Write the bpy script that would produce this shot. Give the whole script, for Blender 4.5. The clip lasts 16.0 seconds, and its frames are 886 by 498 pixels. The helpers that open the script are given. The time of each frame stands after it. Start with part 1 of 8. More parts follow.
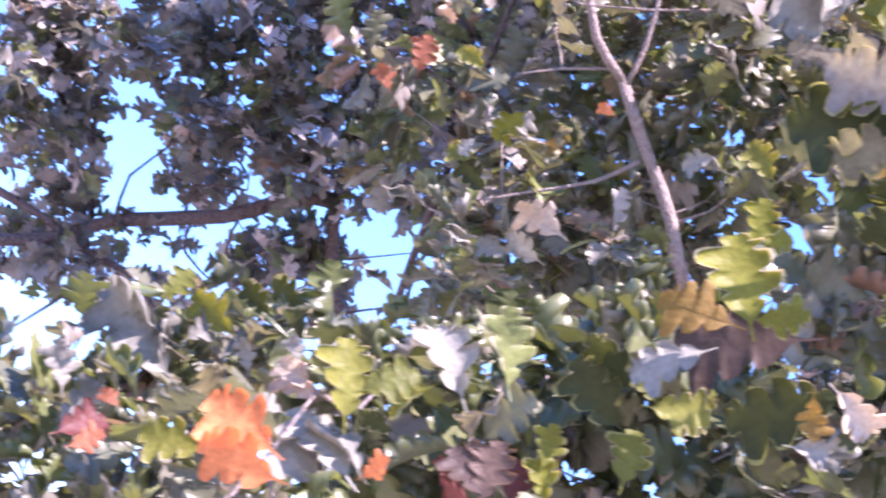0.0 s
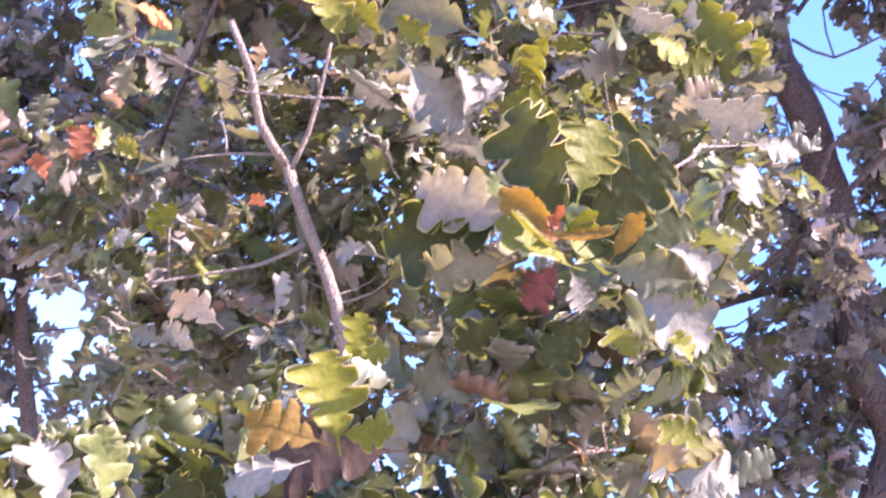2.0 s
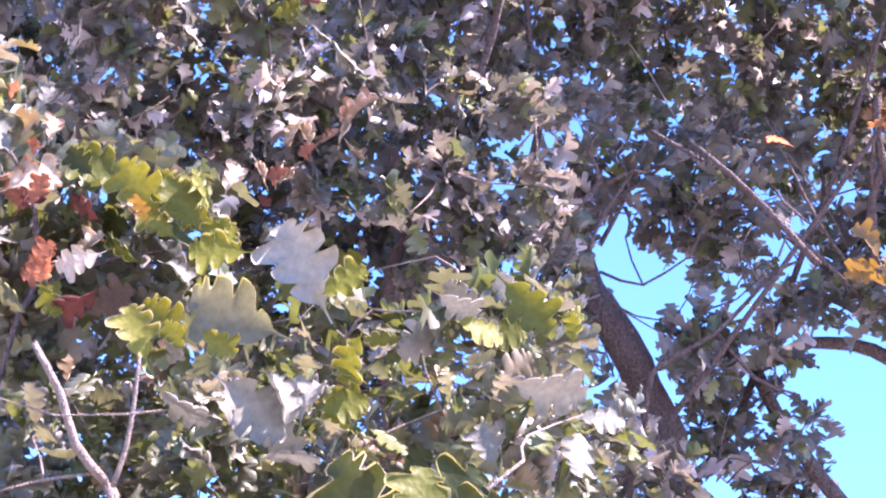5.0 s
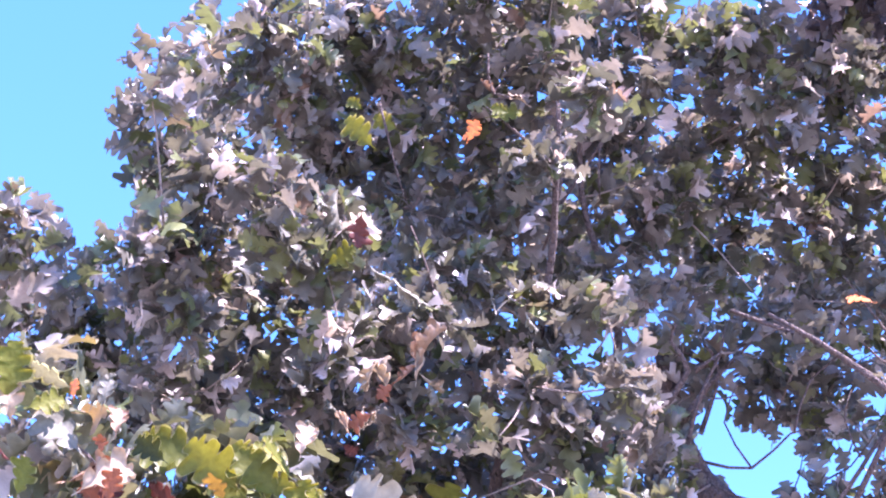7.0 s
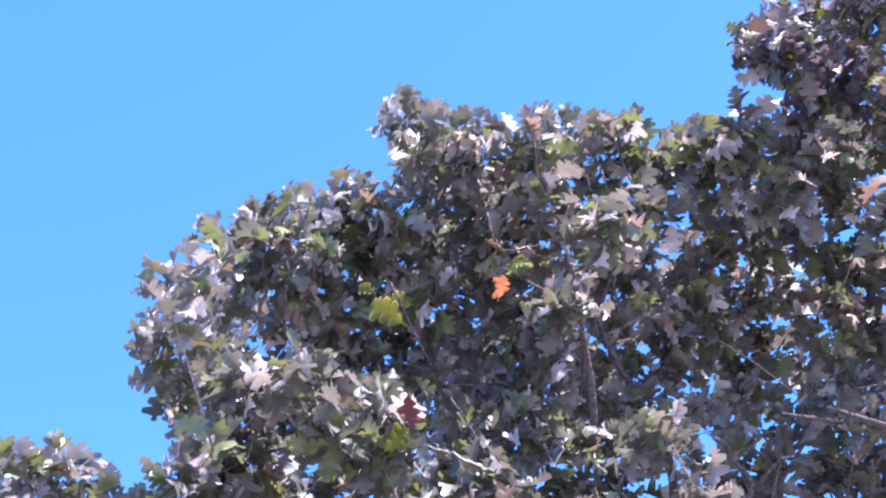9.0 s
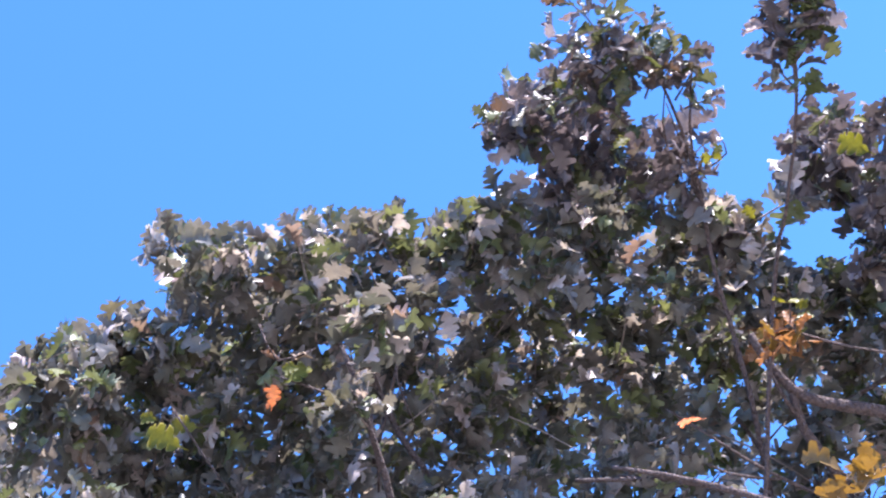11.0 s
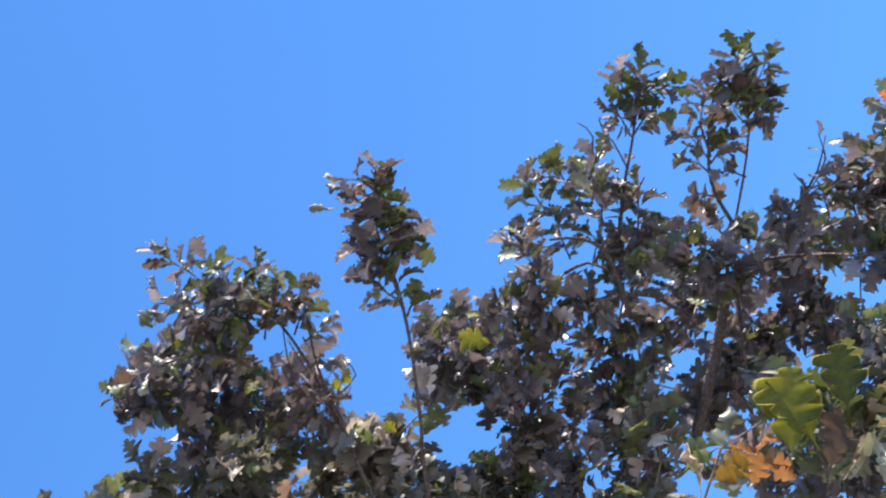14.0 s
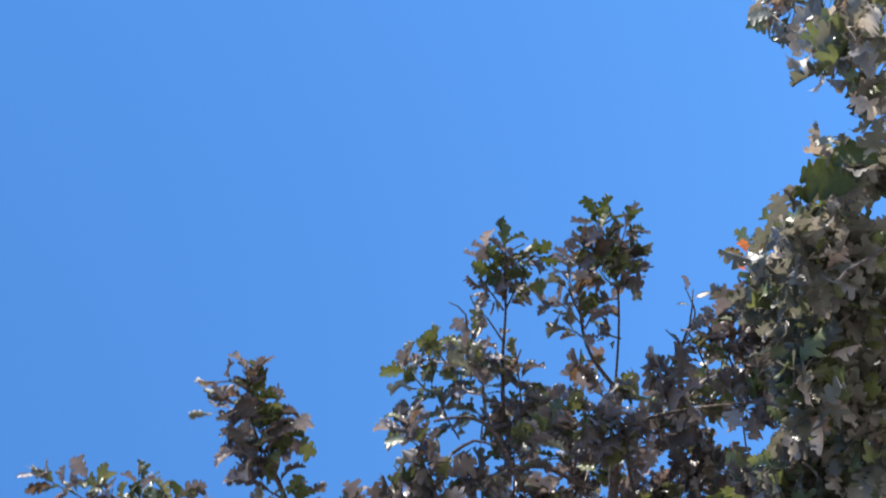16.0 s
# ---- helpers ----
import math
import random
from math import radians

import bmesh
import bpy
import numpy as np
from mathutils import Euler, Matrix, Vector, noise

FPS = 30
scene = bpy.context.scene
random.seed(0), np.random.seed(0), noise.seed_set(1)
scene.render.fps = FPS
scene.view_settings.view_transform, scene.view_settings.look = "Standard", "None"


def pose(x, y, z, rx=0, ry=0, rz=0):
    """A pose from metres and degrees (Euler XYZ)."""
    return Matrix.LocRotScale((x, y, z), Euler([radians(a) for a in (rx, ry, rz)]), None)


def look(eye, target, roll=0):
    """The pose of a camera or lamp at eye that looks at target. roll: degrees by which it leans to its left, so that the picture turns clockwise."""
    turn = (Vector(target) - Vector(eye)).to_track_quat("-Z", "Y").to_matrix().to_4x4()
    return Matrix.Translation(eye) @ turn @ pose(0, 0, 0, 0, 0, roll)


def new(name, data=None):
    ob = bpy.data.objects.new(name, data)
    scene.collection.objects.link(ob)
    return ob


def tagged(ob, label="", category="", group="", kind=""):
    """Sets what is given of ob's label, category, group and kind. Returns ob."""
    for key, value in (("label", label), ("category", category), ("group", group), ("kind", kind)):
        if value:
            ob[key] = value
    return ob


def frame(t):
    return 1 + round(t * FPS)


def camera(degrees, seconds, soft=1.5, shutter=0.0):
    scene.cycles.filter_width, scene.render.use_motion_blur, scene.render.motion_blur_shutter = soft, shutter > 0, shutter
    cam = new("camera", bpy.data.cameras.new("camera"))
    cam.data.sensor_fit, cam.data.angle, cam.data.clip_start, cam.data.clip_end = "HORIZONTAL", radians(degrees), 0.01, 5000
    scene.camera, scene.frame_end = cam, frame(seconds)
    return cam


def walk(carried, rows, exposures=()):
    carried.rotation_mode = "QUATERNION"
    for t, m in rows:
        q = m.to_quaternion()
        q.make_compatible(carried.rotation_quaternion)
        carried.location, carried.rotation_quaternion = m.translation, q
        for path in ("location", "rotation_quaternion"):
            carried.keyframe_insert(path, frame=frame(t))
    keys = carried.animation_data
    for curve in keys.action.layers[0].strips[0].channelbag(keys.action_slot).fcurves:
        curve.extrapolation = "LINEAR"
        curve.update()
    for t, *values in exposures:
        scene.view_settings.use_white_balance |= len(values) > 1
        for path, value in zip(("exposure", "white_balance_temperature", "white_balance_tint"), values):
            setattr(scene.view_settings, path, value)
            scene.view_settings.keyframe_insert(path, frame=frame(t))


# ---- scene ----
cam = camera(27, 16.0, soft=2.0, shutter=0.4)
PATH = [
    (0, pose(-0.002, 0.004, 1.599, 107.35, -22, 1.94)),
    (0.5, pose(0.09, 0.038, 1.649, 107.79, -21.96, -0.51)),
    (1, pose(0.117, -0.013, 1.664, 108.88, -20.26, -2.33)),
    (1.5, pose(0.113, -0.033, 1.684, 110.28, -19.48, -5.16)),
    (2, pose(0.146, -0.099, 1.725, 111.33, -18.81, -5.75)),
    (2.5, pose(0.152, -0.04, 1.758, 113.17, -16.86, -5.72)),
    (3, pose(0.165, -0.009, 1.845, 113.7, -15.56, -7.04)),
    (3.5, pose(0.193, -0.048, 1.853, 114.52, -14.87, -6.97)),
    (4, pose(0.124, -0.09, 1.827, 116.05, -13.35, -7.29)),
    (4.2, pose(0.094, -0.124, 1.858, 116.58, -12.87, -7.91)),
    (6.3, pose(0.126, -0.094, 1.984, 121.39, -6.14, -3.34)),
    (6.5, pose(0.166, -0.092, 2.013, 122.17, -5.55, -2.25)),
    (7, pose(0.177, -0.065, 2.031, 123.55, -3.62, -0.08)),
    (7.5, pose(-0.075, -0.056, 2.086, 123.64, -0.75, 0.39)),
    (8, pose(-0.2, -0.011, 2.051, 125.18, 2.5, 1.07)),
    (8.2, pose(-0.19, 0.002, 2.057, 126.21, 3.54, 2.1)),
    (10.3, pose(0.072, -0.022, 1.966, 131.72, 13.2, 6.99)),
    (10.5, pose(0.105, -0.018, 1.977, 131.78, 14.12, 7.04)),
    (11, pose(0.099, 0.002, 1.947, 133.15, 16.67, 7.07)),
    (11.5, pose(0.128, -0.042, 1.895, 134.27, 18.52, 7.76)),
    (12, pose(0.146, -0.021, 1.926, 135.9, 22.08, 7.78)),
    (12.5, pose(0.162, -0.03, 1.944, 137.38, 24.18, 9.15)),
    (13, pose(0.241, 0.013, 1.933, 138.28, 26.2, 8.9)),
    (13.5, pose(0.319, -0.041, 1.903, 139.85, 29.07, 9.53)),
    (14, pose(0.344, -0.037, 1.893, 141.2, 32.03, 10.25)),
    (14.5, pose(0.41, -0.034, 1.856, 143.05, 32.73, 11.18)),
    (15, pose(0.375, -0.009, 1.855, 145.1, 35.55, 12.4)),
    (15.5, pose(0.445, -0.009, 1.806, 146.64, 36.51, 12.78)),
    (16, pose(0.459, 0.001, 1.778, 149.7, 37.38, 14.6)),
]
walk(cam, PATH, exposures=[(0, 2.22, 6050, 46), (1, 2.43, 6700, 46), (2.5, 2.45, 6500, 48), (4.2, 2.48, 6150, 46), (7, 2.52, 5850, 43), (8.2, 2.28, 5600, 37), (10.3, 1.97, 5800, 28), (13, 1.58, 6300, 17), (14.5, 1.34, 6450, 12), (15.5, 1.29, 6500, 10), (16, 1.12, 6450, 9)])

# ---- light ----
SUN_AZIMUTH, SUN_ELEVATION = radians(130), radians(58)   # clockwise from +y, above the horizon
world = bpy.data.worlds.new("sky_world")
scene.world = world
world.use_nodes = True
wn = world.node_tree.nodes
wn.clear()
sky = wn.new("ShaderNodeTexSky")
sky.sky_type, sky.sun_disc = "NISHITA", False
sky.sun_elevation, sky.sun_rotation = SUN_ELEVATION, SUN_AZIMUTH
sky.altitude, sky.air_density, sky.dust_density, sky.ozone_density = 1500.0, 1.0, 0.05, 4.3
back = wn.new("ShaderNodeBackground")
back.inputs["Strength"].default_value = 0.142
out = wn.new("ShaderNodeOutputWorld")
clear = wn.new("ShaderNodeHueSaturation")   # the deep blue of a dry autumn sky
clear.inputs["Saturation"].default_value = 1.19
world.node_tree.links.new(sky.outputs[0], clear.inputs["Color"])
world.node_tree.links.new(clear.outputs[0], back.inputs["Color"])
world.node_tree.links.new(back.outputs[0], out.inputs["Surface"])

sun_light = bpy.data.lights.new("sun", "SUN")
sun_light.energy, sun_light.angle, sun_light.color = 5.0, radians(0.53), (1.0, 0.94, 0.86)
to_sun = Vector((math.sin(SUN_AZIMUTH) * math.cos(SUN_ELEVATION), math.cos(SUN_AZIMUTH) * math.cos(SUN_ELEVATION), math.sin(SUN_ELEVATION)))
sun = new("sun", sun_light)
sun.matrix_world = look(to_sun * 40, (0, 0, 0))


# ---- materials ----
def node_material(name):
    mat = bpy.data.materials.new(name)
    mat.use_nodes = True
    nodes, links = mat.node_tree.nodes, mat.node_tree.links
    nodes.clear()
    return mat, nodes, links, nodes.new("ShaderNodeOutputMaterial")


def ramp_of(nodes, stops, mode="LINEAR"):
    ramp = nodes.new("ShaderNodeValToRGB")
    ramp.color_ramp.interpolation = mode
    while len(ramp.color_ramp.elements) < len(stops):
        ramp.color_ramp.elements.new(0.5)
    for e, (at, color) in zip(ramp.color_ramp.elements, stops):
        e.position, e.color = at, (*color, 1)
    return ramp


def leaf_material(name, stops, glow, single, through_light=0.34, rough=0.33):
    """A leaf blade: tone picked per leaf, mottling and veins across it, waxy gloss, light shining through."""
    mat, nodes, links, out = node_material(name)
    if single:
        pick = nodes.new("ShaderNodeObjectInfo").outputs["Random"]
    else:
        pick = nodes.new("ShaderNodeNewGeometry").outputs["Random Per Island"]
    tone = ramp_of(nodes, stops)
    links.new(pick, tone.inputs[0])
    where = nodes.new("ShaderNodeTexCoord").outputs["Object"]
    blotch = nodes.new("ShaderNodeTexNoise")
    blotch.inputs["Scale"].default_value, blotch.inputs["Detail"].default_value = (3.5 if single else 28), 3
    links.new(where, blotch.inputs["Vector"])
    grain = nodes.new("ShaderNodeTexNoise")
    grain.inputs["Scale"].default_value, grain.inputs["Detail"].default_value = (14 if single else 150), 2
    links.new(where, grain.inputs["Vector"])
    both = nodes.new("ShaderNodeMath")
    both.operation = "MULTIPLY_ADD"
    both.inputs[1].default_value = 0.5
    links.new(grain.outputs["Fac"], both.inputs[0])
    links.new(blotch.outputs["Fac"], both.inputs[2])
    level = nodes.new("ShaderNodeMapRange")
    level.inputs["From Min"].default_value, level.inputs["From Max"].default_value = 0.5, 1.0
    level.inputs["To Min"].default_value, level.inputs["To Max"].default_value = 0.78, 1.22
    links.new(both.outputs[0], level.inputs["Value"])
    shade = nodes.new("ShaderNodeMix")
    shade.data_type, shade.blend_type = "RGBA", "MULTIPLY"
    shade.inputs["Factor"].default_value = 1
    links.new(tone.outputs["Color"], shade.inputs["A"])
    links.new(level.outputs["Result"], shade.inputs["B"])
    body = nodes.new("ShaderNodeBsdfPrincipled")
    body.inputs["Roughness"].default_value = rough
    body.inputs["Specular IOR Level"].default_value = 0.13 if single else 0.55
    links.new(shade.outputs["Result"], body.inputs["Base Color"])
    bump = nodes.new("ShaderNodeBump")
    bump.inputs["Strength"].default_value, bump.inputs["Distance"].default_value = 0.15, (0.02 if single else 0.003)
    links.new(both.outputs[0], bump.inputs["Height"])
    links.new(bump.outputs[0], body.inputs["Normal"])
    lit = nodes.new("ShaderNodeMix")
    lit.data_type, lit.blend_type = "RGBA", "MULTIPLY"
    lit.inputs["Factor"].default_value = 1
    links.new(shade.outputs["Result"], lit.inputs["A"])
    lit.inputs["B"].default_value = (*glow, 1)
    trans = nodes.new("ShaderNodeBsdfTranslucent")
    links.new(lit.outputs["Result"], trans.inputs["Color"])
    mix = nodes.new("ShaderNodeMixShader")
    mix.inputs[0].default_value = through_light
    links.new(body.outputs[0], mix.inputs[1])
    links.new(trans.outputs[0], mix.inputs[2])
    links.new(mix.outputs[0], out.inputs["Surface"])
    return mat


TONES = {
    # the near-white stops stand in for slivers of sunlit leaf
    "green": ([(0.0, (0.082, 0.084, 0.066)), (0.25, (0.115, 0.112, 0.096)), (0.5, (0.152, 0.14, 0.128)), (0.66, (0.2, 0.178, 0.168)), (0.7, (0.4, 0.35, 0.34)), (0.75, (0.46, 0.4, 0.385)), (0.77, (0.21, 0.14, 0.115)), (0.81, (0.082, 0.1, 0.048)), (1.0, (0.15, 0.165, 0.062))], (1.48, 1.42, 1.1)),
    # shaded copy of the leaf tone: purple shade of undersides put into the colour
    "dusk": ([(0.0, (0.075, 0.066, 0.066)), (0.4, (0.125, 0.106, 0.112)), (0.68, (0.185, 0.155, 0.16)), (0.75, (0.35, 0.3, 0.295)), (0.79, (0.21, 0.145, 0.13)), (0.83, (0.075, 0.09, 0.042)), (1.0, (0.13, 0.142, 0.055))], (1.35, 1.25, 1.1)),
    "moss": ([(0.0, (0.045, 0.056, 0.024)), (0.6, (0.072, 0.084, 0.032)), (0.8, (0.11, 0.12, 0.042)), (0.9, (0.2, 0.19, 0.14)), (1.0, (0.14, 0.1, 0.06))], (1.5, 1.5, 0.8)),
    "leafy": ([(0.0, (0.085, 0.095, 0.055)), (0.35, (0.12, 0.125, 0.085)), (0.55, (0.16, 0.152, 0.125)), (0.64, (0.25, 0.222, 0.2)), (0.68, (0.09, 0.11, 0.04)), (0.92, (0.135, 0.15, 0.05)), (1.0, (0.2, 0.12, 0.085))], (1.7, 1.6, 0.9)),
    # dark green, darkened further for the shade these leaves stand in
    "deep_shade": ([(0.0, (0.028, 0.036, 0.013)), (1.0, (0.045, 0.054, 0.019))], (2.0, 1.9, 0.5)),
    "fresh": ([(0.0, (0.085, 0.095, 0.022)), (0.5, (0.115, 0.122, 0.026)), (1.0, (0.155, 0.155, 0.032))], (1.8, 1.6, 0.5)),
    "yellow": ([(0.0, (0.105, 0.112, 0.018)), (1.0, (0.155, 0.155, 0.024))], (1.7, 1.5, 0.5)),
    "umber": ([(0.0, (0.07, 0.05, 0.04)), (1.0, (0.11, 0.075, 0.055))], (1.3, 1.1, 0.8)),
    "ochre": ([(0.0, (0.145, 0.095, 0.028)), (1.0, (0.2, 0.125, 0.035))], (1.4, 1.2, 0.5)),
    "rust": ([(0.0, (0.19, 0.07, 0.04)), (1.0, (0.32, 0.12, 0.06))], (1.4, 1.1, 0.7)),
    "russet": ([(0.0, (0.2, 0.095, 0.045)), (1.0, (0.34, 0.17, 0.07))], (1.3, 1.1, 0.6)),
    "orange": ([(0.0, (0.58, 0.18, 0.065)), (1.0, (0.66, 0.23, 0.09))], (1.2, 1.0, 0.7)),
    "dry": ([(0.0, (0.3, 0.23, 0.155)), (0.5, (0.42, 0.34, 0.25)), (1.0, (0.3, 0.16, 0.1))], (1.2, 1.1, 0.9)),
    # lighter tone painted on leaves meant to look sunlit
    "pale": ([(0.0, (0.13, 0.128, 0.1)), (1.0, (0.24, 0.23, 0.185))], (1.0, 1.0, 0.9)),
    "maroon": ([(0.0, (0.06, 0.022, 0.018)), (1.0, (0.1, 0.034, 0.028))], (1.3, 1.0, 0.8)),
}
THROUGH = {"green": 0.3, "dusk": 0.22, "moss": 0.2, "leafy": 0.26, "pale": 0.15, "deep_shade": 0.16, "dry": 0.15, "maroon": 0.15}
LEAF = {(k, one): leaf_material(f"leaf_{k}" + ("_single" if one else ""), v[0], v[1], one, THROUGH.get(k, 0.34), 0.48 if one else 0.42) for k, v in TONES.items() for one in (False, True)}


def bark_material(name, dark, light, scale):
    mat, nodes, links, out = node_material(name)
    where = nodes.new("ShaderNodeTexCoord").outputs["Object"]
    crack = nodes.new("ShaderNodeTexVoronoi")
    crack.feature = "DISTANCE_TO_EDGE"
    crack.inputs["Scale"].default_value = scale
    stretch = nodes.new("ShaderNodeMapping")
    stretch.inputs["Scale"].default_value = (1, 1, 0.35)
    links.new(where, stretch.inputs["Vector"])
    links.new(stretch.outputs[0], crack.inputs["Vector"])
    grain = nodes.new("ShaderNodeTexNoise")
    grain.inputs["Scale"].default_value, grain.inputs["Detail"].default_value = scale * 2.5, 6
    links.new(where, grain.inputs["Vector"])
    tone = ramp_of(nodes, [(0.3, dark), (0.7, light)])
    links.new(grain.outputs["Fac"], tone.inputs[0])
    body = nodes.new("ShaderNodeBsdfPrincipled")
    body.inputs["Roughness"].default_value = 0.85
    links.new(tone.outputs["Color"], body.inputs["Base Color"])
    depth = nodes.new("ShaderNodeMath")
    depth.operation = "MULTIPLY_ADD"
    depth.inputs[1].default_value = 1.6
    links.new(crack.outputs["Distance"], depth.inputs[0])
    links.new(grain.outputs["Fac"], depth.inputs[2])
    bump = nodes.new("ShaderNodeBump")
    bump.inputs["Strength"].default_value, bump.inputs["Distance"].default_value = 0.9, 0.015
    links.new(depth.outputs[0], bump.inputs["Height"])
    links.new(bump.outputs[0], body.inputs["Normal"])
    links.new(body.outputs[0], out.inputs["Surface"])
    return mat


# pale leaf margin, brightened in colour so that rims look sunlit
SUNLIT_RIM = {one: leaf_material("leaf_sunlit_rim" + ("_single" if one else ""), [(0.0, (0.2, 0.2, 0.075)), (0.5, (0.3, 0.285, 0.13)), (1.0, (0.36, 0.33, 0.24))], (1.3, 1.2, 0.7), one, 0.4) for one in (False, True)}


BARK = bark_material("oak_bark", (0.048, 0.034, 0.03), (0.14, 0.1, 0.09), 45)
TWIG = bark_material("twig_bark", (0.22, 0.165, 0.135), (0.46, 0.38, 0.33), 120)


def ground_material():
    mat, nodes, links, out = node_material("dry_grass_ground")
    where = nodes.new("ShaderNodeTexCoord").outputs["Object"]
    wide = nodes.new("ShaderNodeTexNoise")
    wide.inputs["Scale"].default_value, wide.inputs["Detail"].default_value = 0.35, 5
    fine = nodes.new("ShaderNodeTexNoise")
    fine.inputs["Scale"].default_value, fine.inputs["Detail"].default_value = 40, 6
    links.new(where, wide.inputs["Vector"])
    links.new(where, fine.inputs["Vector"])
    tone = ramp_of(nodes, [(0.3, (0.176, 0.155, 0.121)), (0.55, (0.311, 0.277, 0.23)), (0.75, (0.459, 0.412, 0.338))])
    add = nodes.new("ShaderNodeMath")
    add.operation = "MULTIPLY_ADD"
    add.inputs[1].default_value = 0.4
    links.new(fine.outputs["Fac"], add.inputs[0])
    links.new(wide.outputs["Fac"], add.inputs[2])
    less = nodes.new("ShaderNodeMath")
    less.operation = "SUBTRACT"
    less.inputs[1].default_value = 0.2
    links.new(add.outputs[0], less.inputs[0])
    links.new(less.outputs[0], tone.inputs[0])
    body = nodes.new("ShaderNodeBsdfPrincipled")
    body.inputs["Roughness"].default_value = 0.95
    links.new(tone.outputs["Color"], body.inputs["Base Color"])
    bump = nodes.new("ShaderNodeBump")
    bump.inputs["Strength"].default_value, bump.inputs["Distance"].default_value = 0.8, 0.03
    links.new(fine.outputs["Fac"], bump.inputs["Height"])
    links.new(bump.outputs[0], body.inputs["Normal"])
    links.new(body.outputs[0], out.inputs["Surface"])
    return mat


# ---- ground ----
def sheet_ground():
    """One gently uneven sheet out to the horizon, finer near the trees."""
    edges = [-3000, -1200, -500, -200, -80, -40, -20, -12, -8, -5, -3, -1.5, 0, 1.5, 3, 5, 8, 12, 20, 40, 80, 200, 500, 1200, 3000]
    bm = bmesh.new()
    grid = []
    for y in edges:
        row = []
        for x in edges:
            rise = 0.0 if max(abs(x), abs(y)) < 2 else 0.12 * noise.noise((x * 0.11, y * 0.11, 3.0)) - 0.03
            row.append(bm.verts.new((x, y, rise)))
        grid.append(row)
    for a, b in zip(grid, grid[1:]):
        for i in range(len(a) - 1):
            bm.faces.new((a[i], a[i + 1], b[i + 1], b[i]))
    me = bpy.data.meshes.new("ground")
    bm.to_mesh(me)
    bm.free()
    me.materials.append(ground_material())
    return tagged(new("ground", me), "dry late summer grass on gently uneven ground", "ground", kind="structure")


sheet_ground()


# ---- oaks ----
rng = np.random.default_rng(11)


def part(name, mesh, material, parent, label=""):
    mesh.materials.append(material)
    ob = new(name, mesh)
    ob.parent = parent
    return tagged(ob, label)


def smooth_line(points, step):
    """Points along a smooth curve through the given ones."""
    p = [np.array(q, float) for q in points]
    p = [2 * p[0] - p[1], *p, 2 * p[-1] - p[-2]]
    out = []
    for a, b, c, d in zip(p, p[1:], p[2:], p[3:]):
        n = max(2, int(np.linalg.norm(c - b) / step))
        for i in range(n):
            s = i / n
            out.append(0.5 * (2 * b + (c - a) * s + (2 * a - 5 * b + 4 * c - d) * s**2 + (3 * b - a - 3 * c + d) * s**3))
    return np.array([*out, p[-2]])


def tube(points, radii, sides, rough=0.0):
    """Vertices and faces of a round, tapering, closed tube."""
    n = len(points)
    ahead = np.gradient(points, axis=0)
    ahead /= np.linalg.norm(ahead, axis=1, keepdims=True) + 1e-9
    ref = np.array([0.31, 0.52, 0.8]) if abs(ahead[0] @ [0.31, 0.52, 0.8]) < 0.9 else np.array([1.0, 0, 0])
    verts = []
    for i in range(n):
        u = np.cross(ahead[i], ref)
        u /= np.linalg.norm(u)
        ref = np.cross(u, ahead[i])
        for k in range(sides):
            a = 2 * math.pi * k / sides
            way = u * math.cos(a) + ref * math.sin(a)
            r = radii[i] * (1 + rough * noise.noise((points[i] + way * radii[i]) * 9) + rough * 0.3 * noise.noise((points[i] + way * radii[i]) * 23))
            verts.append(points[i] + way * r)
    faces = [(i * sides + k, i * sides + (k + 1) % sides, (i + 1) * sides + (k + 1) % sides, (i + 1) * sides + k) for i in range(n - 1) for k in range(sides)]
    faces += [tuple(range(sides))[::-1], tuple((n - 1) * sides + k for k in range(sides))]
    return verts, faces


def mesh_of(name, verts, faces, smooth=True):
    me = bpy.data.meshes.new(name)
    me.from_pydata([tuple(v) for v in verts], [], faces)
    if smooth:
        me.polygons.foreach_set("use_smooth", [True] * len(me.polygons))
    me.update()
    return me


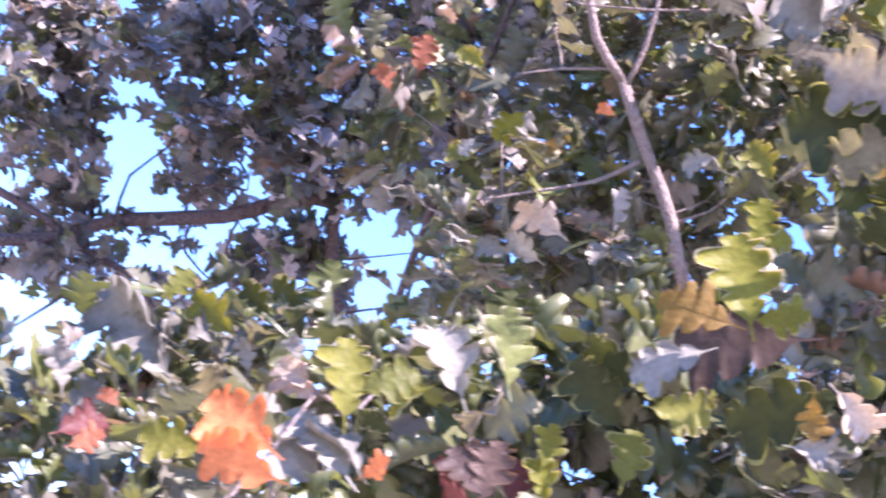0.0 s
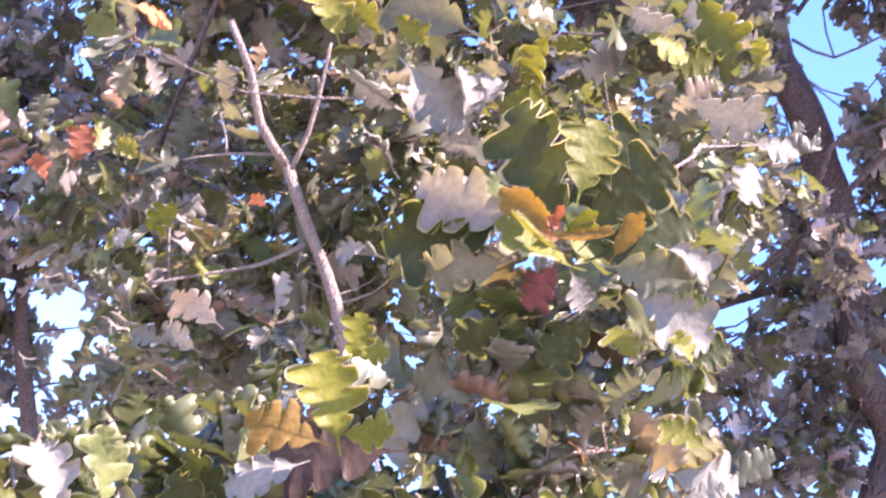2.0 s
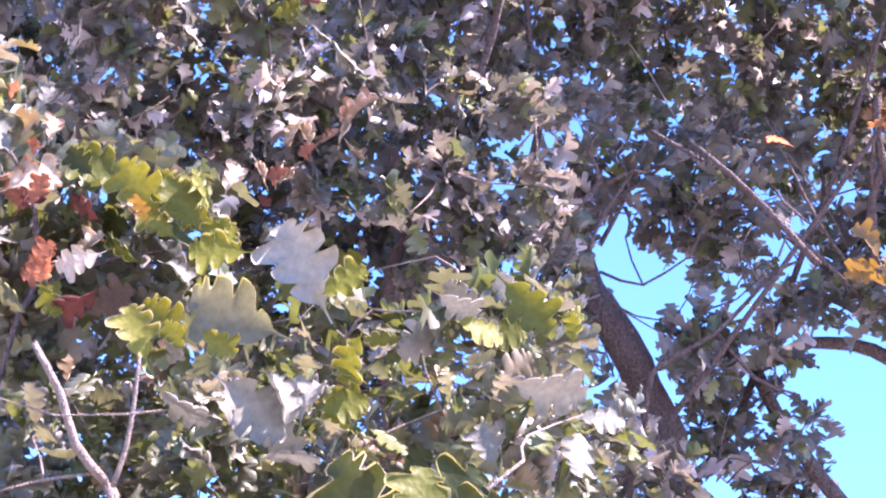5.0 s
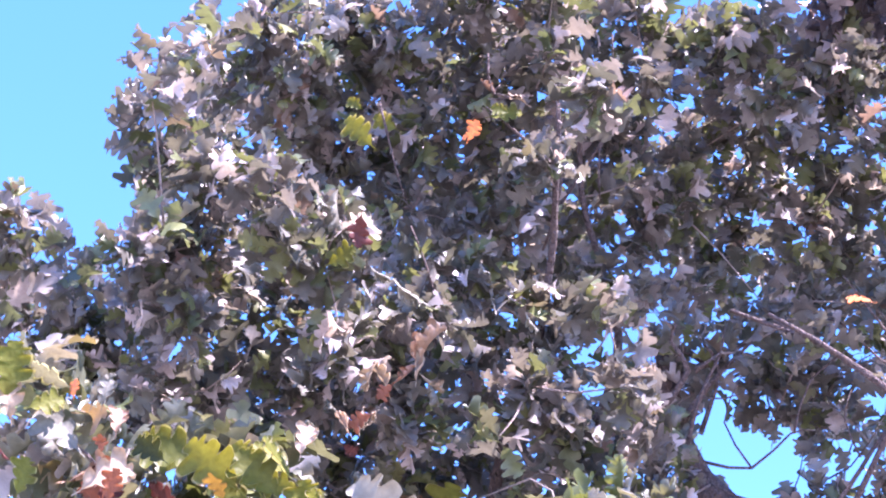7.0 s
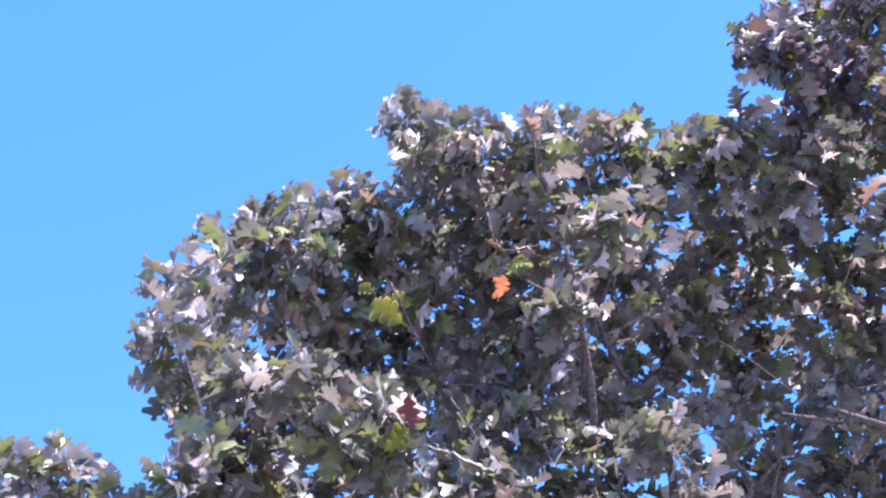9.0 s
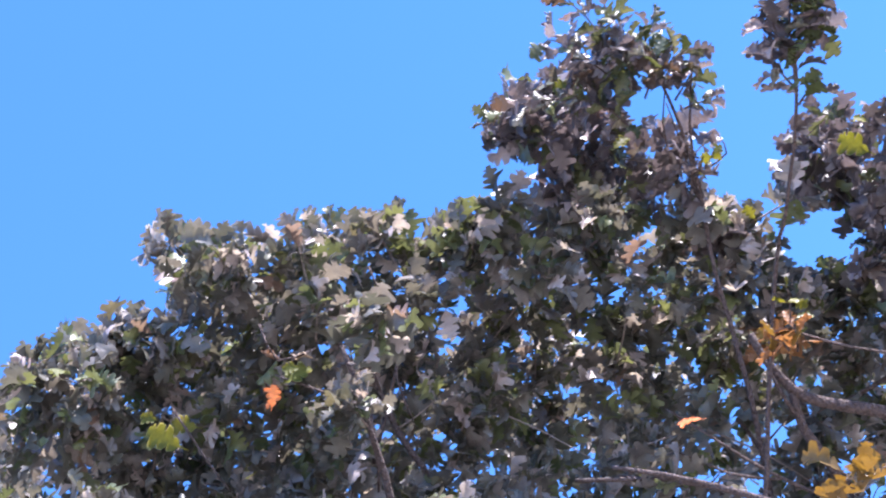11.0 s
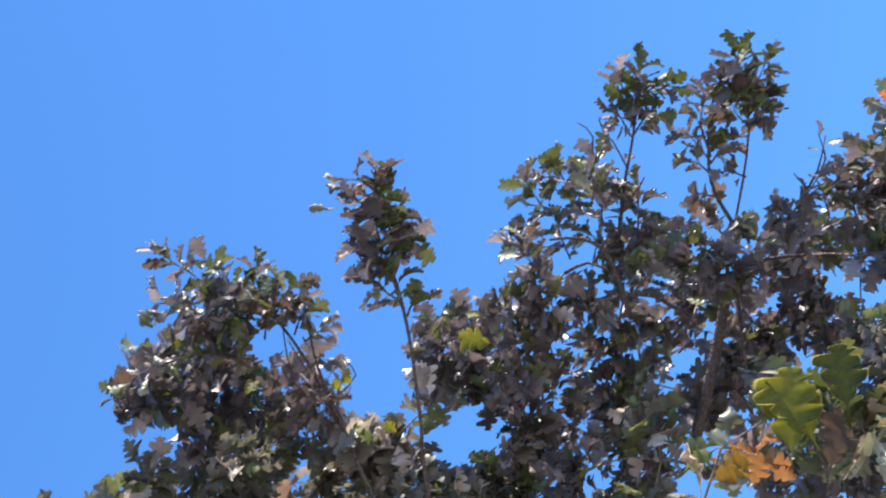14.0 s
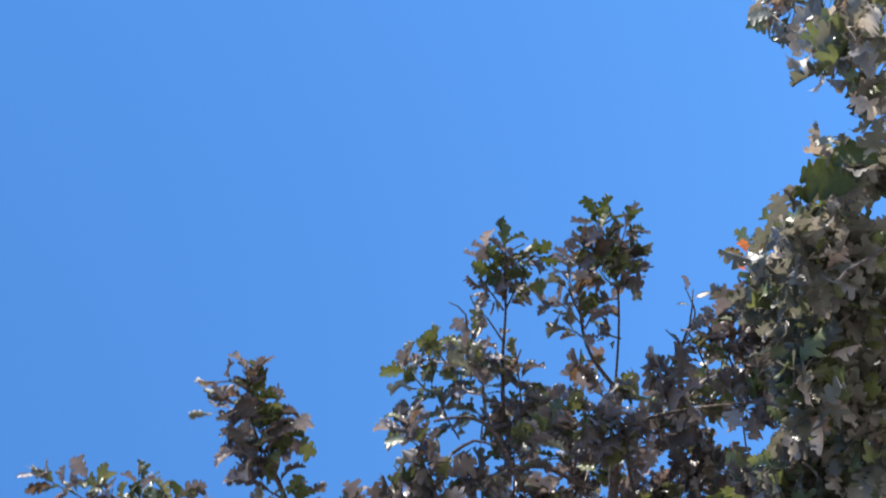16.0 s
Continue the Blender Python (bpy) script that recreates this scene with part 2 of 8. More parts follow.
def leaf_shape(lobes, depth, per_lobe, fold, bend, wave, wide, roll, rim=0.0, twist=0.0):
    """A lobed oak leaf of length 1 along +y, face up, with a stalk: vertices and faces, the stalk's last.
    fold lifts the two halves (radians), bend curls the blade along its length, roll turns its rim, rim is where the rolled margin begins."""
    rows, count = [(0.0, 0.014, 0.014), (0.07, 0.03, 0.03)], lobes * per_lobe
    for i in range(1, count + 1):
        s = 0.1 + 0.76 * i / count
        env, pair = wide * 1.9 * s**0.75 * (1.05 - s) ** 0.5 + 0.02, []
        for late in (0.0, 0.3):   # the lobes of the two halves stand a little apart
            turn = i / per_lobe + late
            wave_ = abs(math.sin(math.pi * turn))
            lobe = min(1.0, max(0.0, (wave_ - 0.12) / 0.4)) * (0.8 + 0.2 * wave_)
            pair.append(env * (1 - depth + depth * lobe) * (1 + 0.42 * depth * math.sin(2.3 * int(turn) + 9 * wide + 5 * late)))
        rows.append((s, *pair))
    tip = [(0.9, 0.3), (0.95, 0.36), (0.99, 0.2)] if per_lobe < 5 else [(0.885, 0.29), (0.92, 0.37), (0.955, 0.35), (0.985, 0.24), (1.0, 0.08)]
    rows += [(s, k * wide, k * wide * 1.1) for s, k in tip]
    across = (-1.0, -rim, 0.0, rim, 1.0) if rim else (-1.0, 0.0, 1.0)
    cols, verts, faces = len(across), [], []
    for s, left, right in rows:
        a = bend * (s - 0.2)
        mid_y, mid_z = (s, 0.0) if abs(bend) < 0.05 else (0.2 + math.sin(a) / bend, (1 - math.cos(a)) / bend)
        for k in across:
            w = abs(k) * (left if k < 0 else right)
            lift = fold + twist * (s - 0.5) * (1 if k > 0 else -1) + wave * math.sin(7 * s + (1.3 if k > 0 else 0))
            if rim and abs(k) == 1:
                lift += roll * 0.5
            x, z, ahead = w * math.cos(lift) * (-1 if k < 0 else 1), w * math.sin(lift), 0.16 * w
            verts.append((x, mid_y + ahead * math.cos(a) - z * math.sin(a), mid_z + ahead * math.sin(a) + z * math.cos(a)))
    for i in range(len(rows) - 1):
        for k in range(cols - 1):
            a = cols * i + k
            faces.append((a, a + 1, a + cols + 1, a + cols))
    n = len(verts)
    foot_y, foot_z = verts[cols // 2][1], verts[cols // 2][2]
    verts += [(-0.013, foot_y + 0.02, foot_z), (0.013, foot_y + 0.02, foot_z), (0.01, foot_y - 0.15, foot_z + 0.02), (-0.01, foot_y - 0.15, foot_z + 0.02)]
    faces.append((n, n + 1, n + 2, n + 3))
    return np.array(verts), faces


FAR_LEAVES = [
    leaf_shape(3, 0.68, 4, 0.25, -0.6, 0.3, 0.4, 0), leaf_shape(3, 0.66, 4, -0.35, -1.0, 0.35, 0.42, 0), leaf_shape(4, 0.7, 4, 0.7, 0.7, 0.3, 0.41, 0, 0, 0.8),
    leaf_shape(3, 0.68, 4, 0.45, -1.4, 0.4, 0.4, 0), leaf_shape(3, 0.66, 4, 1.1, -0.5, 0.25, 0.42, 0, 0, -1.2), leaf_shape(3, 0.64, 4, -0.6, 0.9, 0.3, 0.41, 0, 0, 0.9),
    leaf_shape(4, 0.7, 4, 0.1, 0.35, 0.4, 0.4, 0, 0, 1.4)]
NEAR_LEAVES = [
    leaf_shape(3, 0.54, 8, 0.12, -0.5, 0.08, 0.4, 0.25, 0.93), leaf_shape(3, 0.5, 8, -0.2, -0.7, 0.1, 0.38, 0.3, 0.93), leaf_shape(3, 0.56, 8, 0.5, 0.6, 0.12, 0.4, -0.25, 0.93, 0.6),
    leaf_shape(3, 0.54, 8, 0.4, -1.3, 0.14, 0.38, 0.35, 0.93, -0.7), leaf_shape(4, 0.56, 7, 0.85, -0.5, 0.12, 0.39, 0.25, 0.93, 0.8), leaf_shape(3, 0.52, 8, 0.06, -0.25, 0.06, 0.42, 0.3, 0.94),
    leaf_shape(3, 0.6, 6, 1.2, -0.9, 0.3, 0.38, 0.4, 0.9, -1.0), leaf_shape(3, 0.6, 6, 1.35, 0.8, 0.3, 0.36, 0.3, 0.9, 0.8),
    leaf_shape(3, 0.14, 8, 0.35, 0.5, 0.05, 0.26, 0.3, 0.93)]


def unit(v):
    return v / (np.linalg.norm(v, axis=-1, keepdims=True) + 1e-9)


def leaf_frames(stem, axis, count):
    """Leaves in a whorl round a twig's tip: for each its base, direction, upper side and length."""
    side = unit(np.cross(axis, [0.3, 0.2, 0.93]))
    other = np.cross(axis, side)
    out = []
    turn = rng.uniform(0, 6.28)
    for k in range(count):
        a = turn + 2.4 * k + rng.normal(0, 0.25)
        open_ = rng.uniform(0.75, 1.5)
        radial = side * math.cos(a) + other * math.sin(a)
        d = unit(axis * math.cos(open_) + radial * math.sin(open_) + rng.normal(0, 0.18, 3) - [0, 0, 0.12])
        n = 0.6 * (axis * math.sin(open_) - radial * math.cos(open_)) + rng.normal(0, 0.52, 3) + [0, 0, 0.65]
        n = unit(n - d * (n @ d))
        out.append((stem - axis * 0.012 * k + d * 0.015, d, n, rng.uniform(0.072, 0.118)))
    return out


def joined_leaves(frames, shapes):
    """One mesh of many leaves."""
    groups = [[] for _ in shapes]
    for i, f in enumerate(frames):
        groups[i % len(shapes)].append(f)
    verts, faces, base = [], [], 0
    for (shape, quads), some in zip(shapes, groups):
        if not some:
            continue
        p, d, n, s = (np.array([f[k] for f in some]) for k in range(4))
        x = np.cross(d, n)
        v = p[:, None] + s[:, None, None] * (shape[None, :, :1] * x[:, None] + shape[None, :, 1:2] * d[:, None] + shape[None, :, 2:] * n[:, None])
        verts.append(v.reshape(-1, 3))
        q = np.array(quads)
        faces.append((q[None] + base + (np.arange(len(some)) * len(shape))[:, None, None]).reshape(-1, 4))
        base += len(some) * len(shape)
    v, q = np.concatenate(verts), np.concatenate(faces)
    me = bpy.data.meshes.new("leaves")
    me.vertices.add(len(v))
    me.vertices.foreach_set("co", v.ravel())
    me.loops.add(q.size)
    me.loops.foreach_set("vertex_index", q.ravel())
    me.polygons.add(len(q))
    me.polygons.foreach_set("loop_start", np.arange(0, q.size, 4))
    me.polygons.foreach_set("loop_total", np.full(len(q), 4))
    me.polygons.foreach_set("use_smooth", np.ones(len(q), bool))
    me.update()
    me.validate()
    return me


SINGLE = {}


def sunlit_rim_of(count):
    """The thin margin, painted pale for a sunlit rim, takes the second material: the outer strips of a leaf's faces,
    but not its stalk.
    """
    return [1 if k % 4 in (0, 3) and 8 < k < count - 1 else 0 for k in range(count)]


def single_leaf(frame_, tone, parent, label="", shape=None):
    """A leaf of its own, on shared mesh data."""
    p, d, n, s = frame_
    i = len(SINGLE_LEAVES) % 5 if shape is None else shape
    if (i, tone) not in SINGLE:
        me = mesh_of("leaf", *NEAR_LEAVES[i])
        me.materials.append(LEAF[tone, True])
        if tone in ("deep_shade", "leafy", "fresh", "green", "yellow"):
            me.materials.append(SUNLIT_RIM[True])
            me.polygons.foreach_set("material_index", sunlit_rim_of(len(me.polygons)))
        SINGLE[i, tone] = me
    ob = new("leaf", SINGLE[i, tone])
    ob.parent = parent
    x = np.cross(d, n)
    m = Matrix.Identity(4)
    for r in range(3):
        m[r][0], m[r][1], m[r][2], m[r][3] = x[r] * s, d[r] * s, n[r] * s, p[r]
    ob.matrix_basis = m
    SINGLE_LEAVES.append(ob)
    return tagged(ob, label)


SINGLE_LEAVES = []


def leaf_at(bough, base, tip, facing, tone, shape=0, label=""):
    """One leaf that stands out, from its base to its tip, its face turned the given way."""
    a, b = np.array(base), np.array(tip)
    d = unit(b - a)
    n = np.array(facing, float) + rng.normal(0, 0.2 if a[1] < 2.4 else 0.38, 3)
    n = unit(n - d * (n @ d))
    if tone in ("pale", "dry") and a[1] > 3.6:   # dry leaves have curled up; pale ones, curled too, stand in for sunlit slivers
        shape = 6 + shape % 2
    single_leaf((a - bough["tree"]["base"], d, n, float(np.linalg.norm(b - a))), tone, bough["limb"], label, shape)


def oak(base, trunk_points, r0, r1, near, label):
    tree = new("oak_tree")
    tree.location = base
    tagged(tree, label, "tree")
    bpy.context.view_layer.update()
    line = smooth_line(trunk_points, 0.1)
    radii = np.linspace(r0, r1, len(line)) * (1 + 0.5 * np.exp(-np.linspace(0, 9, len(line))))
    verts, faces = tube(line, radii, 18, 0.12)
    part("trunk", mesh_of("trunk", np.array(verts) - np.array(base), faces), BARK, tree, "rough grey-brown oak bark")
    return {"ob": tree, "nodes": list(line[len(line) // 2:]), "base": np.array(base, float), "near": near}


def limb_of(tree, runs):
    """A limb with its side branches, joined on to the tree where it is nearest below."""
    points, r0, r1 = runs[0]
    start = np.array(points[0], float)
    below = [q for q in tree["nodes"] if start[2] - q[2] > 0.9 * math.hypot(q[0] - start[0], q[1] - start[1])] or [max(tree["nodes"][:12], key=lambda q: q[2])]
    foot = min(below, key=lambda q: np.linalg.norm(q - start))
    gap = np.linalg.norm(foot - start)
    mid = 0.5 * (foot + start) + np.array([0, 0, -0.08 * gap])
    limb, nodes = None, []
    for i, (points, r0, r1) in enumerate(runs):
        path = ([foot, mid] if i == 0 else []) + [np.array(q, float) for q in points]
        line = smooth_line(path, 0.07)
        radii = np.linspace(max(r0 * (1.15 if i == 0 else 1), 0.004), r1, len(line))
        line = line + 0.5 * radii[:, None] * np.array([noise.noise_vector(q * 6) for q in line])
        verts, faces = tube(line, radii, 10 if r0 > 0.012 else 7, 0.1)
        ob = part("limb" if i == 0 else "side_branch", mesh_of("limb", np.array(verts) - tree["base"], faces), TWIG if tree["near"] else BARK, limb or tree["ob"])
        limb = limb or ob
        nodes += list(line)
    tree["nodes"] += nodes[:: 2]
    return {"tree": tree, "limb": limb, "nodes": np.array(nodes)}


def sprays(bough, fullness, tone, tufts):
    """Tufts of leaves (x, y, z, radius) on twigs that grow from the bough."""
    base, frames, tv, tf = bough["tree"]["base"], [], [], []
    todo = [(np.array(q[:3]), q[3]) for q in tufts]
    while todo:
        away = [np.linalg.norm(bough["nodes"] - q + [0, 0, 0.05], axis=1) for q, _ in todo]
        i = int(np.argmin([a.min() for a in away]))
        c, r = todo.pop(i)
        root = bough["nodes"][np.argmin(away[i])]
        bough["nodes"] = np.vstack([bough["nodes"], c])
        way = unit(c - root + [0, 0, 0.02])
        total = int(fullness * (4 + (26 if bough["tree"]["near"] else 37) * (r / 0.11) ** 2))
        whorls = max(1, round(total / 6))
        tips = []
        for _ in range(whorls):
            off = unit(rng.normal(0, 1, 3)) * max(r - 0.03, 0.015) * rng.uniform(0.2, 1) ** 0.6
            tips.append(c + off)
            axis = unit(unit(off) * 0.8 + way * 0.5 + [0, 0, 0.35])
            frames += leaf_frames(tips[-1], axis, max(3, round(total / whorls)))
        lines = [(root, c, 0.0034 if bough["tree"]["near"] else 0.0045)]
        lines += [(c, q, 0.0024) for q in tips]
        for a, b, w in lines:
            sag = 0.5 * (a + b) + rng.normal(0, 0.06, 3) * np.linalg.norm(b - a)
            line = smooth_line([a, sag, b], max(0.05, np.linalg.norm(b - a) / 3))
            v, f = tube(line, np.linspace(w, w * 0.5, len(line)), 4)
            tf += [tuple(k + len(tv) for k in q) for q in f]
            tv += v
    tagged(part("twig_work", mesh_of("twig_work", np.array(tv) - base, tf), TWIG, bough["limb"]), kind="stuff")
    near = bough["tree"]["near"]
    frames = [(p - base, d, n, s * (1.1 if near else 1.07) * bough.get("size", 1)) for p, d, n, s in frames]
    if near:
        for f in [f for f in frames if f[0][1] + base[1] < 2.15]:
            if len(SINGLE_LEAVES) < 170:
                single_leaf(f, "leafy" if tone == "green" else tone, bough["limb"])
                frames = [g for g in frames if g is not f]
    if not frames:
        return
    leaves = part("foliage", joined_leaves(frames, NEAR_LEAVES[:8] if near else FAR_LEAVES), LEAF["leafy" if near and tone == "green" else tone, False], bough["limb"])
    tagged(leaves, kind="stuff")


SHADED_MIX = ("dusk", "dusk", "dusk", "moss", "dusk", "dusk", "umber", "dusk", "pale")
MOSSY = ("moss", "dusk", "moss", "dusk", "dusk", "moss", "pale")
FRESH = ("fresh", "yellow")
AMBER = ("russet", "rust", "ochre", "russet")
PALE = ("pale", "dry", "dusk")
LEAVES_OF = {}


def shoot(bough, points, count, length, tones):
    """A woody shoot with leaves set round it all the way up, closest at its tip."""
    line = smooth_line(points, 0.02)
    verts, faces = tube(line, np.linspace(0.0042, 0.0018, len(line)), 5)
    base = bough["tree"]["base"]
    part("side_branch", mesh_of("shoot", np.array(verts) - base, faces), BARK, bough["limb"])
    turn = rng.uniform(0, 6.28)
    count = round(1.5 * count)
    for k in range(count):
        along = 0.12 + 0.88 * ((k + 0.5) / count) ** 0.75
        i = min(int(along * (len(line) - 1)), len(line) - 2)
        axis = unit(line[i + 1] - line[i])
        side = unit(np.cross(axis, [0.3, 0.2, 0.93]))
        a = turn + 2.4 * k + rng.normal(0, 0.3)
        radial = side * math.cos(a) + np.cross(axis, side) * math.sin(a)
        open_ = rng.uniform(0.75, 1.35) if along < 0.85 else rng.uniform(0.3, 1.0)
        d = unit(axis * math.cos(open_) + radial * math.sin(open_) + rng.normal(0, 0.15, 3) - [0, 0, 0.15])
        n = axis * math.sin(open_) - radial * math.cos(open_) + rng.normal(0, 0.5, 3) + [0, 0, 0.3]
        n = unit(n - d * (n @ d))
        tone = tones[int(rng.integers(len(tones)))]
        leaf = (line[i] - base + d * 0.012, d, n, length * rng.uniform(0.66, 1.0))
        if bough is boughs[3] or bough is boughs[5]:   # these stand alone against the sky
            single_leaf(leaf, tone, bough["limb"], "", 6 + k % 2 if tone in ("pale", "dry") else k % 5)
        else:
            LEAVES_OF.setdefault((id(bough), tone), (bough, []))[1].append(leaf)

main_oak = oak((0.75, 7.1, 0), [(0.75, 7.1, -0.1), (0.8, 7.0, 0.8), (0.72, 6.85, 1.6), (0.74, 6.75, 2.3)], 0.26, 0.19, False, "broad oak with rough bark and grey-green lobed leaves, some rust")
left_oak = oak((-0.95, 6.35, 0), [(-0.95, 6.35, -0.1), (-0.98, 6.3, 0.8), (-0.93, 6.2, 1.6), (-0.95, 6.12, 2.2)], 0.12, 0.07, False, "slender oak with crooked bare-sided boughs and grey-green leaves")
right_oak = oak((1.5, 6.4, 0), [(1.5, 6.4, -0.1), (1.55, 6.3, 0.9), (1.5, 6.15, 1.7), (1.45, 6.05, 2.4)], 0.14, 0.085, False, "leaning oak with a knotted dark stem and thin foliage")
side_oak = oak((3.6, 4.4, 0), [(3.6, 4.4, -0.1), (3.65, 4.35, 1.0), (3.55, 4.2, 2.2), (3.6, 4.05, 3.4)], 0.16, 0.09, False, "oak with larger green leaves and a few orange ones")
near_oak = oak((0.5, 3.3, 0), [(0.5, 3.3, -0.1), (0.48, 3.25, 0.5), (0.52, 3.2, 1.0), (0.5, 3.15, 1.4)], 0.07, 0.05, True, "young oak with large lobed leaves turning yellow and rust")
boughs = []

bough = limb_of(main_oak, [
    ([(0.51, 6.3, 3.68), (0.38, 6.12, 4.24), (0.26, 5.96, 4.64), (0.19, 5.8, 4.96), (0.06, 5.61, 5.29)], 0.0404, 0.0303),
    ([(0.48, 6.52, 4.32), (0.27, 6.24, 4.97), (0.21, 6.07, 5.31), (0.12, 5.95, 5.51)], 0.0129, 0.0086),
    ([(0.19, 5.8, 4.96), (0.25, 5.69, 5.16), (0.31, 5.57, 5.35)], 0.0263, 0.0303),
])  # middle stems
boughs.append(bough)

bough = limb_of(right_oak, [
    ([(1.66, 5.81, 3.69), (1.44, 5.75, 4.01), (1.29, 5.68, 4.27), (1.17, 5.6, 4.5), (1.01, 5.54, 4.69), (0.86, 5.48, 4.84)], 0.0637, 0.0637),
    ([(1.39, 5.72, 4.11), (1.6, 5.7, 4.04), (1.86, 5.68, 3.91), (2.05, 5.7, 3.68)], 0.0482, 0.0675),
    ([(1.12, 5.58, 4.8), (1.34, 5.56, 4.76), (1.49, 5.55, 4.71), (1.64, 5.46, 4.81), (1.92, 5.39, 4.78), (2.26, 5.39, 4.55), (2.6, 5.49, 3.99)], 0.0137, 0.0431),
    ([(1.49, 5.55, 4.69), (1.61, 5.59, 4.55), (1.74, 5.62, 4.43), (1.95, 5.66, 4.18), (2.14, 5.76, 3.72)], 0.0235, 0.0353),
    ([(0.89, 5.4, 4.78), (1.02, 5.4, 4.73), (1.15, 5.37, 4.75), (1.18, 5.3, 4.87)], 0.0038, 0.0019),
    ([(0.88, 5.78, 3.91), (1.02, 5.74, 3.96), (1.11, 5.68, 4.09)], 0.0057, 0.0019),
    ([(0.88, 5.8, 3.85), (1.01, 5.76, 3.92), (1.12, 5.71, 4), (1.12, 5.67, 4.11)], 0.0047, 0.0019),
    ([(0.94, 5.82, 3.76), (1.09, 5.75, 3.9), (1.22, 5.7, 3.99)], 0.0047, 0.0019),
    ([(1.43, 5.54, 4.27), (1.5, 5.49, 4.35), (1.63, 5.48, 4.31), (1.7, 5.43, 4.35)], 0.0028, 0.0019),
    ([(1.52, 5.38, 4.57), (1.65, 5.37, 4.52)], 0.0038, 0.0019),
    ([(1.53, 5.58, 4.11), (1.61, 5.5, 4.27), (1.68, 5.43, 4.38)], 0.0038, 0.0019),
    ([(0.79, 5.31, 4.96), (0.87, 5.24, 5.06), (1, 5.14, 5.18)], 0.0133, 0.0047),
    ([(0.85, 5.32, 4.92), (0.9, 5.21, 5.1), (0.83, 5.16, 5.19)], 0.0095, 0.0038),
    ([(1.2, 5.35, 4.77), (1.33, 5.29, 4.82), (1.43, 5.19, 4.96)], 0.0028, 0.0019),
    ([(1.29, 5.63, 4.13), (1.4, 5.61, 4.12), (1.45, 5.57, 4.2)], 0.0057, 0.0028),
])  # low right boughs
boughs.append(bough)
sprays(bough, 0.8, 'green', [
    (1.16, 5.28, 4.17, 0.069), (1.22, 5.31, 4.04, 0.077), (1.1, 5.29, 4.26, 0.043), (1.38, 5.41, 3.91, 0.069),
])
sprays(bough, 0.9, 'green', [
    (1.25, 5.3, 4.72, 0.052), (1.3, 5.79, 4.8, 0.069), (1.54, 5.68, 4.66, 0.069), (1.6, 5.53, 4.48, 0.077),
    (1.68, 5.9, 4.52, 0.043), (1.8, 5.9, 4.42, 0.069), (1.34, 5.68, 4.21, 0.077), (1.26, 5.74, 4.32, 0.086),
    (1.2, 5.64, 4.1, 0.095), (1.44, 5.94, 4.11, 0.103), (1.74, 5.87, 4.22, 0.103), (1.79, 5.65, 4.09, 0.103),
    (1.28, 5.87, 4, 0.103),
])
sprays(bough, 0.9, 'green', [
    (1.2, 6.12, 3.99, 0.086), (0.93, 5.9, 4.33, 0.04), (0.94, 5.7, 4.43, 0.07), (0.9, 6, 4.09, 0.06),
])
sprays(bough, 0.5, 'green', [
    (1.12, 5.14, 5.27, 0.074), (1.45, 5.43, 5.53, 0.082),
    (1.31, 5.27, 5, 0.045), (1.43, 5.08, 5.04, 0.029), (0.95, 5.84, 4.92, 0.06), (0.91, 5.71, 4.69, 0.086),
    (0.77, 5.44, 4.67, 0.09), (0.64, 5.32, 4.89, 0.11), (0.63, 5.59, 5.25, 0.09), (0.53, 5.66, 5.12, 0.12), (1.04, 5.8, 4.68, 0.052),
])
sprays(bough, 0.7, 'green', [
    (0.72, 5.57, 4.34, 0.14), (-0.21, 5.75, 4.16, 0.14), (0.55, 5.63, 4.37, 0.12), (0.28, 6, 4.28, 0.14), (0.02, 5.91, 4.42, 0.15), (0.2, 5.66, 4.38, 0.12),
    (0.01, 5.56, 4.08, 0.13), (-0.14, 5.81, 4.47, 0.14), (-0.27, 5.52, 4.51, 0.14), (0.46, 5.88, 4.31, 0.12),
])

